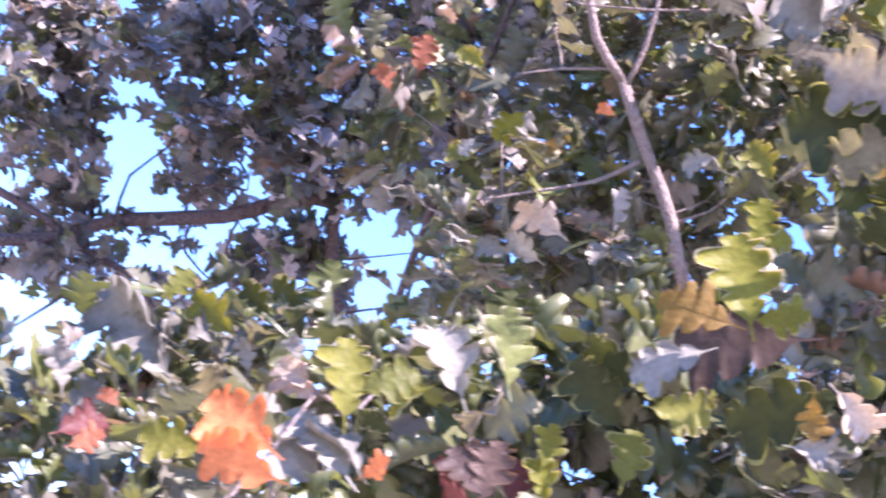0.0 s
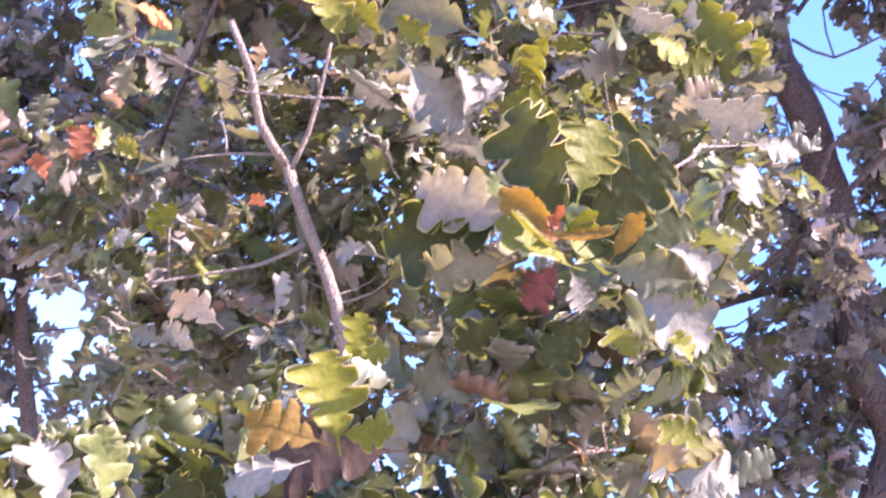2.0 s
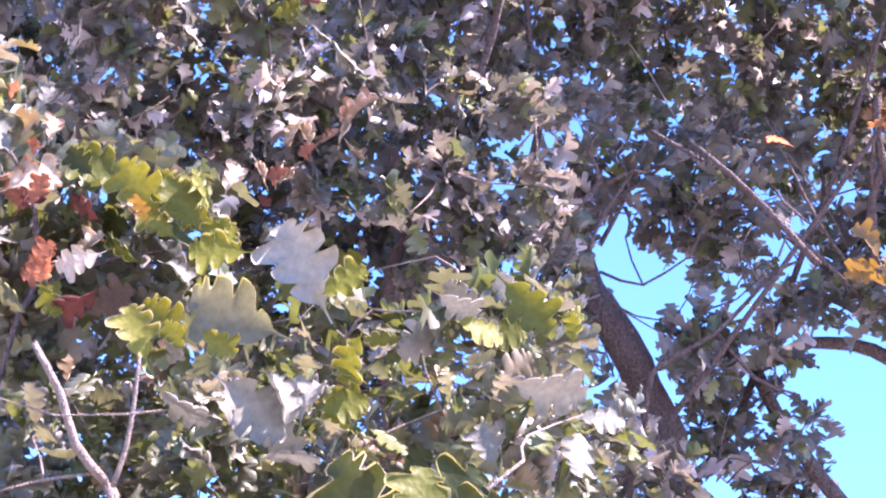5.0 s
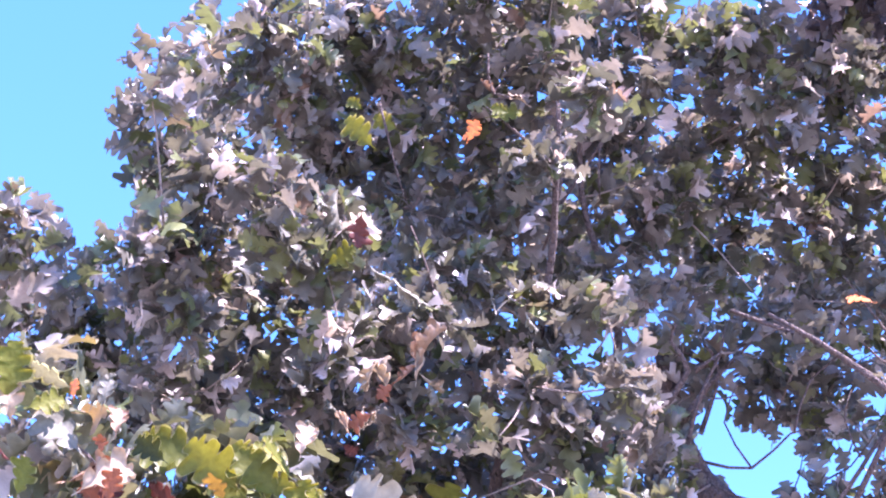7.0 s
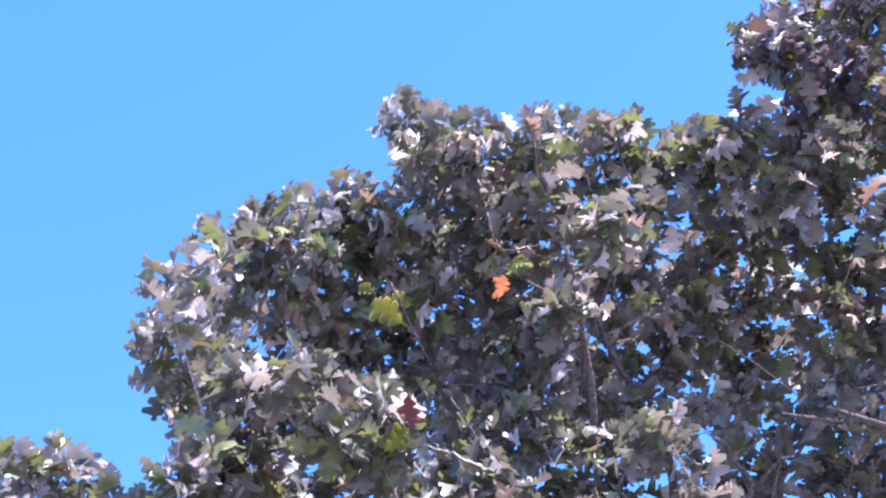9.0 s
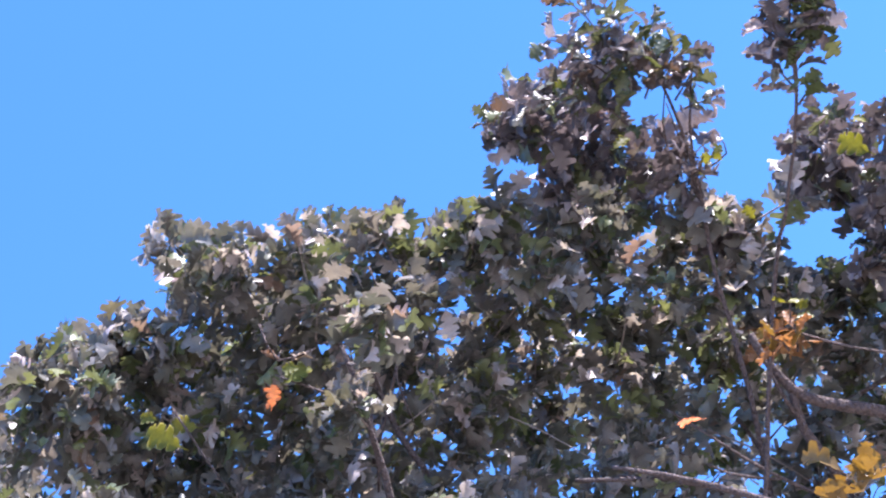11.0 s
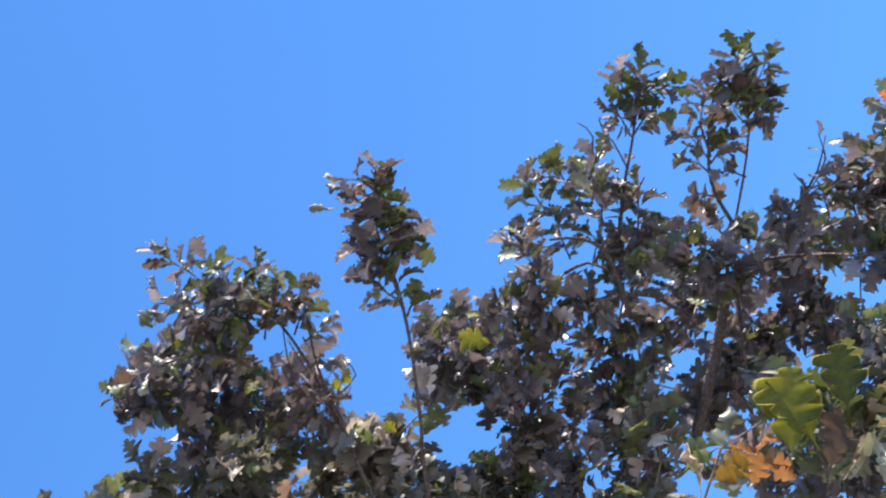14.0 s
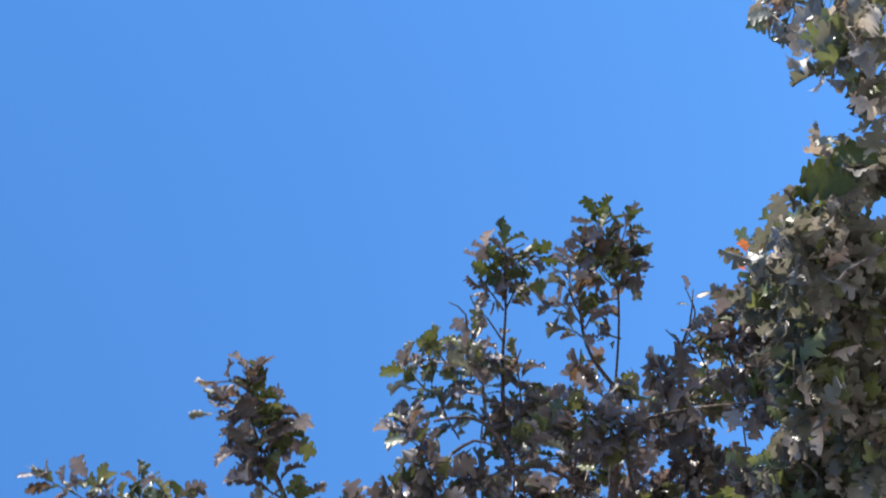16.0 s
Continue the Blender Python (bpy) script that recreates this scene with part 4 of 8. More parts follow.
bough = limb_of(main_oak, [
    ([(0.2, 5.36, 4.51), (0.22, 5.19, 4.83), (0.31, 5, 5.14), (0.33, 4.72, 5.53), (0.32, 4.59, 5.7)], 0.0331, 0.0073),
    ([(0.33, 4.72, 5.53), (0.22, 4.67, 5.6), (0.09, 4.61, 5.68)], 0.0083, 0.0028),
    ([(-0.56, 5.04, 4.99), (-0.72, 5, 5.02), (-0.93, 4.97, 5), (-1.05, 4.93, 5.02)], 0.0037, 0.0083),
    ([(0.03, 4.91, 4.91), (-0.06, 4.76, 5.14), (-0.12, 4.68, 5.25)], 0.0071, 0.0027),
    ([(0.24, 5.05, 4.87), (0.25, 5.12, 4.74), (0.32, 5.18, 4.62)], 0.0045, 0.0018),
    ([(0.34, 5.02, 4.91), (0.42, 5.05, 4.85), (0.52, 5.02, 4.89)], 0.0036, 0.0018),
    ([(-0.22, 4.88, 5.12), (-0.1, 4.93, 5.05), (-0.05, 4.99, 4.96)], 0.0036, 0.0027),
    ([(-0.05, 5.01, 4.93), (-0.03, 4.94, 5.04), (0, 4.92, 5.08)], 0.0045, 0.0018),
    ([(-0.05, 5, 4.94), (0.04, 4.99, 4.97)], 0.0036, 0.0018),
    ([(0.17, 5.17, 4.65), (0.25, 5.12, 4.74), (0.34, 5.11, 4.75)], 0.0054, 0.0027),
    ([(0.7, 5.13, 4.89), (0.78, 5.05, 5), (0.72, 5.01, 5.08), (0.74, 4.97, 5.14)], 0.0119, 0.0046),
    ([(0.8, 5.05, 5), (0.88, 5.01, 5.05)], 0.0083, 0.0037),
    ([(0.9, 4.93, 5.16), (1.06, 4.94, 5.11), (1.2, 4.94, 5.06)], 0.0073, 0.0073),
    ([(0.09, 4.5, 5.81), (0.11, 4.58, 5.71), (0.24, 4.58, 5.71)], 0.0046, 0.0028),
    ([(-1, 4.93, 5.04), (-0.87, 4.97, 5.02), (-0.75, 4.99, 5.03)], 0.0064, 0.0046),
    ([(-0.25, 4.6, 5.67), (-0.19, 4.73, 5.51), (-0.15, 4.79, 5.42)], 0.0046, 0.0018),
    ([(-0.05, 5.01, 5.13), (-0.02, 5.06, 5.03), (0.02, 5.01, 5.12)], 0.0046, 0.0018),
])  # middle crown
boughs.append(bough)
sprays(bough, 1, 'green', [
    (-1.32, 4.2, 4.88, 0.08), (-1.24, 4.22, 4.93, 0.07), (-1.24, 4.62, 5.13, 0.04), (-1.31, 4.31, 4.84, 0.08), (-1.16, 4.27, 4.8, 0.08), (-1.08, 4.47, 4.85, 0.06),
    (-0.92, 4.49, 4.97, 0.08), (-0.8, 4.29, 4.94, 0.05), (-0.95, 4.42, 5.47, 0.07), (-0.87, 4.09, 5.3, 0.04), (-0.86, 4.12, 5.45, 0.04), (-0.82, 4.33, 5.63, 0.05),
    (-0.69, 4.11, 5.51, 0.06), (-0.3, 4.71, 4.82, 0.11), (0.57, 4.57, 4.67, 0.09), (0.14, 4.79, 5.93, 0.1), (-0.7, 4.82, 5.07, 0.13), (-0.16, 4.99, 4.86, 0.13),
    (-0.73, 4.62, 5.11, 0.12), (0.27, 4.88, 4.82, 0.1), (-0.85, 4.88, 4.72, 0.06), (-0.12, 4.84, 5.2, 0.11),
])
sprays(bough, 1, 'green', [
    (0.17, 4.89, 5.12, 0.11), (-0.61, 4.83, 4.82, 0.04), (-0.37, 4.6, 5.05, 0.12), (-0.08, 4.94, 4.7, 0.11), (0.1, 5.01, 4.78, 0.06), (-0.49, 4.41, 5.01, 0.09),
    (-0.34, 5.21, 4.9, 0.09), (-0.81, 4.63, 4.85, 0.09), (-0.54, 4.36, 5.18, 0.12), (0.61, 4.77, 4.61, 0.1), (0.07, 5.01, 4.96, 0.08),
    (-0.46, 5.03, 4.86, 0.12), (0.48, 4.47, 4.84, 0.09), (-0.92, 4.58, 5.44, 0.12), (-0.72, 4.49, 5.24, 0.11), (0.38, 4.96, 4.71, 0.11), (0.34, 4.94, 5.13, 0.11),
    (-0.02, 4.71, 4.94, 0.11), (-0.19, 4.81, 4.98, 0.11), (0.19, 4.69, 4.54, 0.03), (0.42, 4.2, 5.42, 0.11),
])
sprays(bough, 1, 'green', [
    (0.3, 4.64, 5.47, 0.1), (0.05, 4.85, 5.2, 0.13), (-0.32, 4.52, 5.17, 0.1), (-0.72, 5.05, 4.82, 0.11), (-0.98, 4.86, 5.03, 0.08),
    (-0.78, 4.56, 4.88, 0.07), (-1.04, 5.06, 4.88, 0.03), (-0.74, 4.61, 4.79, 0.06), (-0.76, 4.67, 5.08, 0.06), (-0.82, 4.62, 4.97, 0.06), (-1.17, 5.48, 5.38, 0.09),
    (-1.1, 5.68, 5.42, 0.08),
])
sprays(bough, 0.9, 'green', [
    (0.95, 5.15, 5.15, 0.037), (1.19, 4.95, 5.07, 0.052), (0.82, 5.31, 5.06, 0.043), (0.74, 5.35, 4.99, 0.08),
    (1.07, 5.31, 5.24, 0.037),
])
sprays(bough, 0.8, 'green', [
    (-0.52, 5.24, 6.05, 0.04), (-0.34, 5.42, 5.64, 0.12), (0.35, 5.47, 5.92, 0.12), (-0.98, 5.5, 6.33, 0.13), (0.97, 5.49, 5.73, 0.112), (-0.34, 5.88, 5.59, 0.15),
    (0.75, 5.99, 5.58, 0.13), (-0.03, 5.71, 5.81, 0.12), (-0.82, 5.8, 5.74, 0.15), (1.14, 5.48, 6.06, 0.126), (0.45, 5.94, 5.46, 0.06), (1.34, 5.36, 5.99, 0.117),
    (0.02, 6.04, 5.42, 0.06), (-0.93, 5.2, 5.79, 0.09), (0.79, 5.53, 6.15, 0.144), (0.02, 5.72, 5.58, 0.13), (-0.76, 5.52, 5.85, 0.15), (0.39, 5.59, 6.32, 0.15),
    (0.11, 5.72, 6.13, 0.14), (-0.25, 5.37, 5.86, 0.13), (1.19, 5.65, 5.79, 0.112),
])
sprays(bough, 0.8, 'green', [
    (0.2, 5.77, 5.17, 0.05), (-0.17, 5.36, 6.17, 0.13), (0.57, 5.91, 5.21, 0.13), (-0.46, 5.66, 5.18, 0.13), (-0.88, 5.6, 5.17, 0.06), (0.25, 5.69, 5.72, 0.14),
    (-0.24, 5.96, 5.31, 0.15), (0.54, 5.54, 5.53, 0.099), (-0.55, 5.72, 5.82, 0.13), (-0.63, 5.48, 6.01, 0.12), (0.11, 5.26, 6.12, 0.12),
    (-0.05, 5.26, 6.31, 0.13), (-0.41, 5.03, 6.14, 0.13), (-0.79, 5.4, 6.41, 0.07), (0.44, 5.71, 5.86, 0.12), (0.25, 5.6, 5.41, 0.12), (0.58, 5.47, 6.37, 0.117),
    (0.76, 5.84, 5.16, 0.14), (-0.88, 5.65, 5.44, 0.12), (-0.46, 5.45, 5.86, 0.12), (1.49, 5.69, 5.97, 0.12),
])
sprays(bough, 0.8, 'green', [
    (0.85, 5.71, 6, 0.144), (-0.18, 5.89, 5.77, 0.16), (-0.12, 5.92, 5.53, 0.13),
])

bough = limb_of(right_oak, [
    ([(0.87, 5.47, 4.85), (0.79, 5.42, 4.97), (0.73, 5.29, 5.2)], 0.0482, 0.0347),
    ([(0.75, 5.34, 5.1), (0.88, 5.28, 5.17), (1, 5.23, 5.23)], 0.0251, 0.0077),
    ([(0.76, 5.27, 5.22), (0.86, 5.29, 5.17), (0.76, 5.34, 5.1)], 0.0135, 0.0077),
    ([(0.96, 4.58, 4.94), (1.19, 4.62, 4.82), (1.42, 4.66, 4.66)], 0.0069, 0.0137),
    ([(0.24, 5.49, 5.11), (0.34, 5.49, 5.1), (0.53, 5.51, 5.05)], 0.0078, 0.0039),
])  # crown behind the near leaves
boughs.append(bough)
sprays(bough, 1, 'green', [
    (-0.49, 5.75, 4.48, 0.13), (-1.14, 5.72, 4.54, 0.13), (-1.29, 5.08, 4.88, 0.12), (0.5, 5.78, 4.61, 0.04), (0.03, 5.65, 4.7, 0.12), (-1.14, 5.1, 4.89, 0.1),
    (-0.87, 5.5, 4.95, 0.14), (-0.06, 5.48, 4.78, 0.12), (0.57, 5.32, 4.59, 0.12), (-0.67, 5.74, 4.57, 0.14), (-1.19, 5.19, 4.72, 0.11), (-1, 5.29, 4.62, 0.12),
    (-0.82, 5.4, 4.55, 0.12), (-0.49, 5.3, 4.75, 0.11), (-0.28, 5.6, 4.38, 0.13), (-1.15, 5.8, 4.4, 0.13), (-1.21, 5.43, 4.67, 0.11), (-0.29, 5.53, 4.89, 0.12),
    (-0.05, 5.48, 4.46, 0.13), (0.73, 5.81, 4.62, 0.13), (-1.28, 5.6, 4.37, 0.14), (-0.65, 5.37, 4.63, 0.11),
])
sprays(bough, 1, 'green', [
    (-0.9, 5.6, 4.42, 0.12), (0.29, 5.46, 4.42, 0.03), (-0.68, 5.53, 4.98, 0.14), (0.23, 5.51, 4.76, 0.11), (-1.37, 5.12, 5.07, 0.13), (-0.22, 5.74, 4.81, 0.12),
    (0.37, 5.56, 4.68, 0.12), (0.71, 5.2, 4.67, 0.12), (-1.18, 5.02, 5.03, 0.12), (0.1, 5.77, 4.55, 0.12), (-0.45, 5.57, 4.56, 0.12), (-1.09, 5.51, 4.96, 0.13),
    (-1.32, 5.63, 4.62, 0.13), (0.48, 5.63, 4.9, 0.12), (-0.42, 5.69, 4.82, 0.12), (-0.72, 5.5, 4.31, 0.13), (0.23, 5.5, 4.55, 0.11), (0.09, 5.36, 4.82, 0.11),
])
sprays(bough, 0.9, 'green', [
    (1.22, 5.53, 5.18, 0.037), (1.42, 5.53, 5.1, 0.06), (1.41, 5.18, 4.81, 0.034), (1.19, 5.52, 4.73, 0.06),
    (1.2, 5.34, 4.66, 0.06), (1.33, 5.47, 4.73, 0.069), (1.3, 5.33, 4.56, 0.069), (1.46, 5.25, 4.69, 0.043),
])

bough = limb_of(near_oak, [
    ([(0.02, 4.07, 2.74), (-0.1, 4.02, 2.94), (-0.19, 3.98, 3.06), (-0.28, 3.94, 3.16), (-0.36, 3.9, 3.26)], 0.0193, 0.0141),
    ([(-0.36, 3.9, 3.26), (-0.45, 3.86, 3.32), (-0.51, 3.82, 3.41), (-0.59, 3.77, 3.5)], 0.0122, 0.0077),
    ([(-0.35, 3.9, 3.25), (-0.34, 3.87, 3.34), (-0.35, 3.82, 3.46), (-0.36, 3.79, 3.54)], 0.0077, 0.0039),
    ([(-0.26, 3.96, 3.11), (-0.34, 3.97, 3.03), (-0.48, 3.98, 2.95), (-0.56, 3.98, 2.9)], 0.0058, 0.0026),
    ([(-0.4, 3.89, 3.27), (-0.5, 3.89, 3.23), (-0.59, 3.89, 3.18)], 0.0045, 0.0019),
])  # forked near branch
boughs.append(bough)
sprays(bough, 0.55, 'green', [
    (-0.76, 4.19, 3.22, 0.1), (-0.9, 4.43, 3.21, 0.12), (-0.59, 4.04, 3.09, 0.08), (-0.72, 4.36, 3.1, 0.07), (-0.5, 4.52, 3.11, 0.12), (-0.55, 4.22, 2.94, 0.1),
    (-0.58, 4.33, 2.89, 0.08), (-0.49, 4.59, 2.94, 0.1), (-0.42, 4.17, 3.16, 0.08), (-0.3, 4.28, 3.01, 0.11), (-0.04, 3.99, 3.13, 0.09), (0.05, 4.22, 3.18, 0.11),
    (-0.12, 4.07, 3.22, 0.07), (-0.06, 4.28, 3.42, 0.11), (-0.17, 3.99, 3.37, 0.11), (-0.3, 4.25, 3.58, 0.11), (-0.14, 3.9, 3.5, 0.12), (-0.03, 4.37, 3.71, 0.12),
    (-0.42, 4.37, 3.66, 0.09), (-0.56, 3.94, 3.34, 0.08), (-0.46, 4.43, 3.38, 0.04),
])
sprays(bough, 0.5, 'green', [
    (-0.67, 4.16, 2.91, 0.08), (0.05, 4.54, 3.17, 0.1), (-0.77, 4.31, 3.42, 0.11), (0.47, 4.19, 3.31, 0.11), (-0.08, 4.18, 3.77, 0.1), (-0.84, 3.98, 3.17, 0.09),
    (0.57, 4.08, 3.56, 0.1), (0.37, 4.4, 3.22, 0.11), (0.25, 3.97, 3.84, 0.09), (-0.63, 4.19, 3.27, 0.09), (-0.09, 4.28, 3.03, 0.1), (0.2, 4.08, 3.21, 0.09),
    (0.15, 4.45, 3.5, 0.11), (0.35, 3.99, 3.65, 0.09), (0.11, 5.43, 4.41, 0.1), (0.14, 4.01, 3.46, 0.09), (-0.47, 4.33, 3.5, 0.12), (-0.3, 4.37, 3.37, 0.06),
    (0.4, 4.33, 3.6, 0.11), (-0.35, 4.42, 2.93, 0.11), (-0.25, 4.09, 3.11, 0.1), (-0.39, 5.54, 4.24, 0.11),
])
sprays(bough, 0.5, 'green', [
    (0.36, 4.19, 3.39, 0.09), (0.16, 3.99, 3.59, 0.09), (0.41, 4.07, 3.87, 0.09), (-0, 4.41, 3.58, 0.12), (0.24, 4.37, 3.15, 0.11), (-0.9, 4.52, 3.07, 0.11),
    (-0.58, 4.33, 3.62, 0.1), (0.5, 4.23, 3.81, 0.1), (0.25, 4.29, 3.86, 0.07), (0.61, 4.26, 3.41, 0.1), (-0.2, 4.5, 3, 0.11), (0.52, 4.33, 3.54, 0.1),
    (-0.69, 4.58, 2.88, 0.05), (-0.98, 4.05, 3.18, 0.1), (0.02, 4.49, 3.42, 0.1),
])

bough = limb_of(near_oak, [
    ([(0.33, 2.5, 2.42), (0.27, 2.47, 2.56), (0.21, 2.43, 2.7), (0.19, 2.41, 2.76)], 0.0032, 0.0020),
    ([(0.27, 2.78, 2.55), (0.25, 2.71, 2.81), (0.41, 2.62, 3.02)], 0.0053, 0.0027),
])  # near rosette branch
boughs.append(bough)
sprays(bough, 0.6, 'green', [
    (-0.15, 3.67, 3.48, 0.09), (-0.01, 3.68, 3.46, 0.09), (-0.18, 3.67, 3.4, 0.06), (-0.15, 5.33, 4.67, 0.08), (-0.08, 5.37, 4.54, 0.06), (0.43, 3.43, 3.46, 0.08),
    (0.54, 3.44, 3.43, 0.08), (0.43, 3.45, 3.38, 0.07), (0.61, 3.39, 3.46, 0.06), (0.33, 3.67, 3.8, 0.06), (0.5, 3.67, 3.84, 0.08), (0.4, 3.72, 3.71, 0.06),
    (0.1, 3.74, 3.32, 0.08), (0.04, 3.74, 3.29, 0.07), (0.14, 2.51, 2.71, 0.09), (0.29, 2.38, 2.73, 0.08), (0.34, 2.42, 2.79, 0.08), (0.46, 3.49, 3.3, 0.07),
    (0.35, 2.38, 2.68, 0.08), (0.43, 2.44, 2.67, 0.07), (0.28, 2.57, 2.65, 0.1), (0.19, 2.58, 2.6, 0.09),
])
sprays(bough, 0.6, 'green', [
    (0.42, 2.33, 2.74, 0.05), (0.05, 3.68, 3.39, 0.05), (0.29, 2.52, 2.59, 0.1), (0.22, 2.43, 2.51, 0.07), (0.36, 2.57, 2.6, 0.07), (0.41, 2.38, 2.52, 0.06),
    (0.2, 2.45, 2.45, 0.08), (0.32, 2.61, 2.52, 0.09), (0.12, 2.43, 2.46, 0.06), (0.41, 2.54, 2.48, 0.08), (0.51, 2.54, 2.5, 0.07), (0.39, 2.46, 2.63, 0.05),
])
sprays(bough, 0.5, 'green', [
    (-0.89, 5.45, 4.34, 0.13), (-1.13, 5.45, 4.21, 0.13), (-1.16, 5.3, 4.48, 0.11), (-0.55, 5.38, 4.57, 0.11), (-0.32, 5.46, 4.45, 0.11), (-0.64, 5.48, 4.37, 0.13),
    (-0.81, 5.38, 4.54, 0.11), (-0.68, 4.18, 3.58, 0.11), (0.56, 4.15, 3.22, 0.12), (0.59, 4.02, 3.88, 0.13), (0.26, 4.26, 3.59, 0.11), (-0.79, 3.85, 3.41, 0.1),
    (0.02, 5.5, 4.29, 0.13), (-1.26, 5.36, 4.32, 0.12), (-0.98, 5.34, 4.5, 0.11), (0.66, 4.3, 3.55, 0.04),
])

bough = limb_of(near_oak, [
    ([(0.48, 4.12, 2.44), (0.17, 4.11, 2.59), (-0.02, 4.05, 2.84), (-0.15, 3.99, 3.03)], 0.0058, 0.0032),
    ([(-0.5, 2.06, 1.69), (-0.43, 2.09, 1.85), (-0.39, 2.09, 1.99)], 0.0040, 0.0017),
])  # near lower boughs
boughs.append(bough)
# the dark tone of the next two sprays stands in for shade low down
sprays(bough, 0.6, 'moss', [
    (-0.38, 2.52, 2.15, 0.07), (-0.5, 2.83, 2.14, 0.09), (-0.36, 2.81, 2.19, 0.09), (-0.28, 2.77, 2.24, 0.07), (-0.36, 2.69, 2.07, 0.1), (-0.53, 2.69, 2.16, 0.05),
    (-0.64, 2.97, 2.18, 0.06), (-0.2, 2.57, 2.12, 0.09), (-0.13, 2.58, 2.2, 0.09), (-0.1, 2.86, 2.36, 0.08), (-0.18, 2.74, 2.31, 0.07), (-0.03, 2.65, 2.22, 0.09),
    (0.07, 2.55, 2.18, 0.09), (-0.07, 2.82, 2.16, 0.11), (-0.19, 2.7, 2.06, 0.08), (-0.06, 2.51, 2.29, 0.09), (-0.16, 2.83, 2.28, 0.1), (-0.21, 2.6, 2.17, 0.09),
    (0.06, 2.46, 2.24, 0.09), (0.17, 2.66, 2.31, 0.1), (0.28, 2.69, 2.36, 0.1), (0.39, 2.59, 2.36, 0.09),
])
sprays(bough, 0.6, 'moss', [
    (-0.35, 2.71, 2.2, 0.08), (-0.44, 2.81, 2.17, 0.08), (-0.4, 2.59, 2.05, 0.07), (-0.24, 2.47, 2.08, 0.07), (0.1, 2.58, 2.39, 0.07), (-0.07, 2.56, 2.4, 0.06),
])
sprays(bough, 0.65, 'green', [
    (-0.93, 2.9, 2.11, 0.05), (-0.85, 2.94, 2.13, 0.07), (-0.8, 3.01, 2.21, 0.07), (-0.82, 2.93, 2.22, 0.04), (-0.93, 2.89, 2.03, 0.04), (-0.97, 2.93, 1.95, 0.07),
    (-0.85, 2.9, 2.03, 0.09), (-0.77, 3, 2.09, 0.09), (-0.7, 2.95, 2.17, 0.05), (-0.69, 2.64, 1.93, 0.09), (-0.85, 2.84, 1.88, 0.1), (-0.92, 2.91, 1.83, 0.09),
    (-0.64, 2.77, 2.01, 0.06), (-0.68, 2.93, 2.23, 0.04), (-0.62, 2.94, 2.26, 0.04),
])
sprays(bough, 0.55, 'green', [
    (-0.54, 4.27, 2.92, 0.11), (-0.45, 4.23, 3, 0.11), (-0.53, 3.94, 2.72, 0.09), (-0.44, 4.17, 2.74, 0.12), (-0.36, 4.33, 2.91, 0.12), (-0.25, 3.84, 2.87, 0.1),
    (-0.29, 4.24, 2.79, 0.11), (-0.13, 4.4, 2.9, 0.11), (-0.58, 3.92, 2.83, 0.06), (-0.51, 4.06, 3.03, 0.09), (-0.38, 4.21, 3.14, 0.08), (-0.06, 4.07, 3.21, 0.11),
    (0.04, 4.09, 3.26, 0.09), (-0.17, 3.9, 3.28, 0.05), (0.01, 4.05, 3.41, 0.11), (-0.11, 3.94, 3.44, 0.12), (0.13, 3.8, 3.26, 0.1), (0.68, 2.99, 2.53, 0.08),
    (0.53, 3.02, 2.55, 0.07), (0.35, 3.15, 2.6, 0.07), (0.23, 2.73, 2.45, 0.08), (0.49, 2.86, 2.41, 0.07),
])
sprays(bough, 0.55, 'green', [
    (0.38, 2.92, 2.37, 0.07), (0.25, 2.74, 2.29, 0.06), (0.67, 2.98, 2.64, 0.08), (0.13, 2.91, 2.29, 0.08), (-0.01, 2.92, 2.42, 0.07), (-0.14, 2.73, 2.14, 0.06),
    (-0.52, 3.26, 2.05, 0.1), (0.05, 3.38, 2.27, 0.09), (-0.33, 2.92, 2.06, 0.08),
])
sprays(bough, 0.5, 'green', [
    (0.05, 4.59, 3.01, 0.11), (0.15, 4.35, 3.05, 0.12), (-0.13, 4.35, 3.18, 0.11), (-0.62, 4.38, 2.7, 0.11),
])
sprays(bough, 0.7, 'green', [
    (-1.02, 3.2, 1.71, 0.09), (-1.05, 2.99, 1.69, 0.09), (-0.95, 3.35, 1.78, 0.09), (-0.73, 3.44, 1.97, 0.08), (-0.78, 3.29, 1.86, 0.09), (-1.2, 3.25, 2.03, 0.08),
    (-1.3, 3.24, 1.95, 0.09), (-0.9, 3.26, 1.9, 0.09), (-0.96, 3.2, 1.99, 0.09), (-1.05, 3.11, 1.77, 0.08), (-1.06, 2.89, 1.89, 0.08), (-1.21, 3, 2.02, 0.07),
    (-0.8, 3.31, 1.98, 0.07), (-1.23, 3.2, 1.86, 0.08), (-0.63, 3.04, 1.84, 0.08), (-1.13, 3.28, 1.87, 0.08), (-1.12, 3.06, 1.78, 0.08),
])
sprays(bough, 0.8, 'green', [
    (-0.44, 2.4, 1.89, 0.05), (-0.45, 2.58, 1.85, 0.06), (-0.48, 2.47, 1.97, 0.06), (-0.7, 2.66, 1.78, 0.07), (-0.84, 2.72, 1.75, 0.06), (0.33, 2.6, 2.37, 0.07),
    (0.32, 2.85, 2.27, 0.07), (0.15, 2.8, 2.19, 0.07), (0.27, 3.04, 2.22, 0.08), (0.46, 3.02, 2.29, 0.07), (0.19, 2.47, 2.16, 0.06), (0.13, 3, 2.15, 0.07),
])

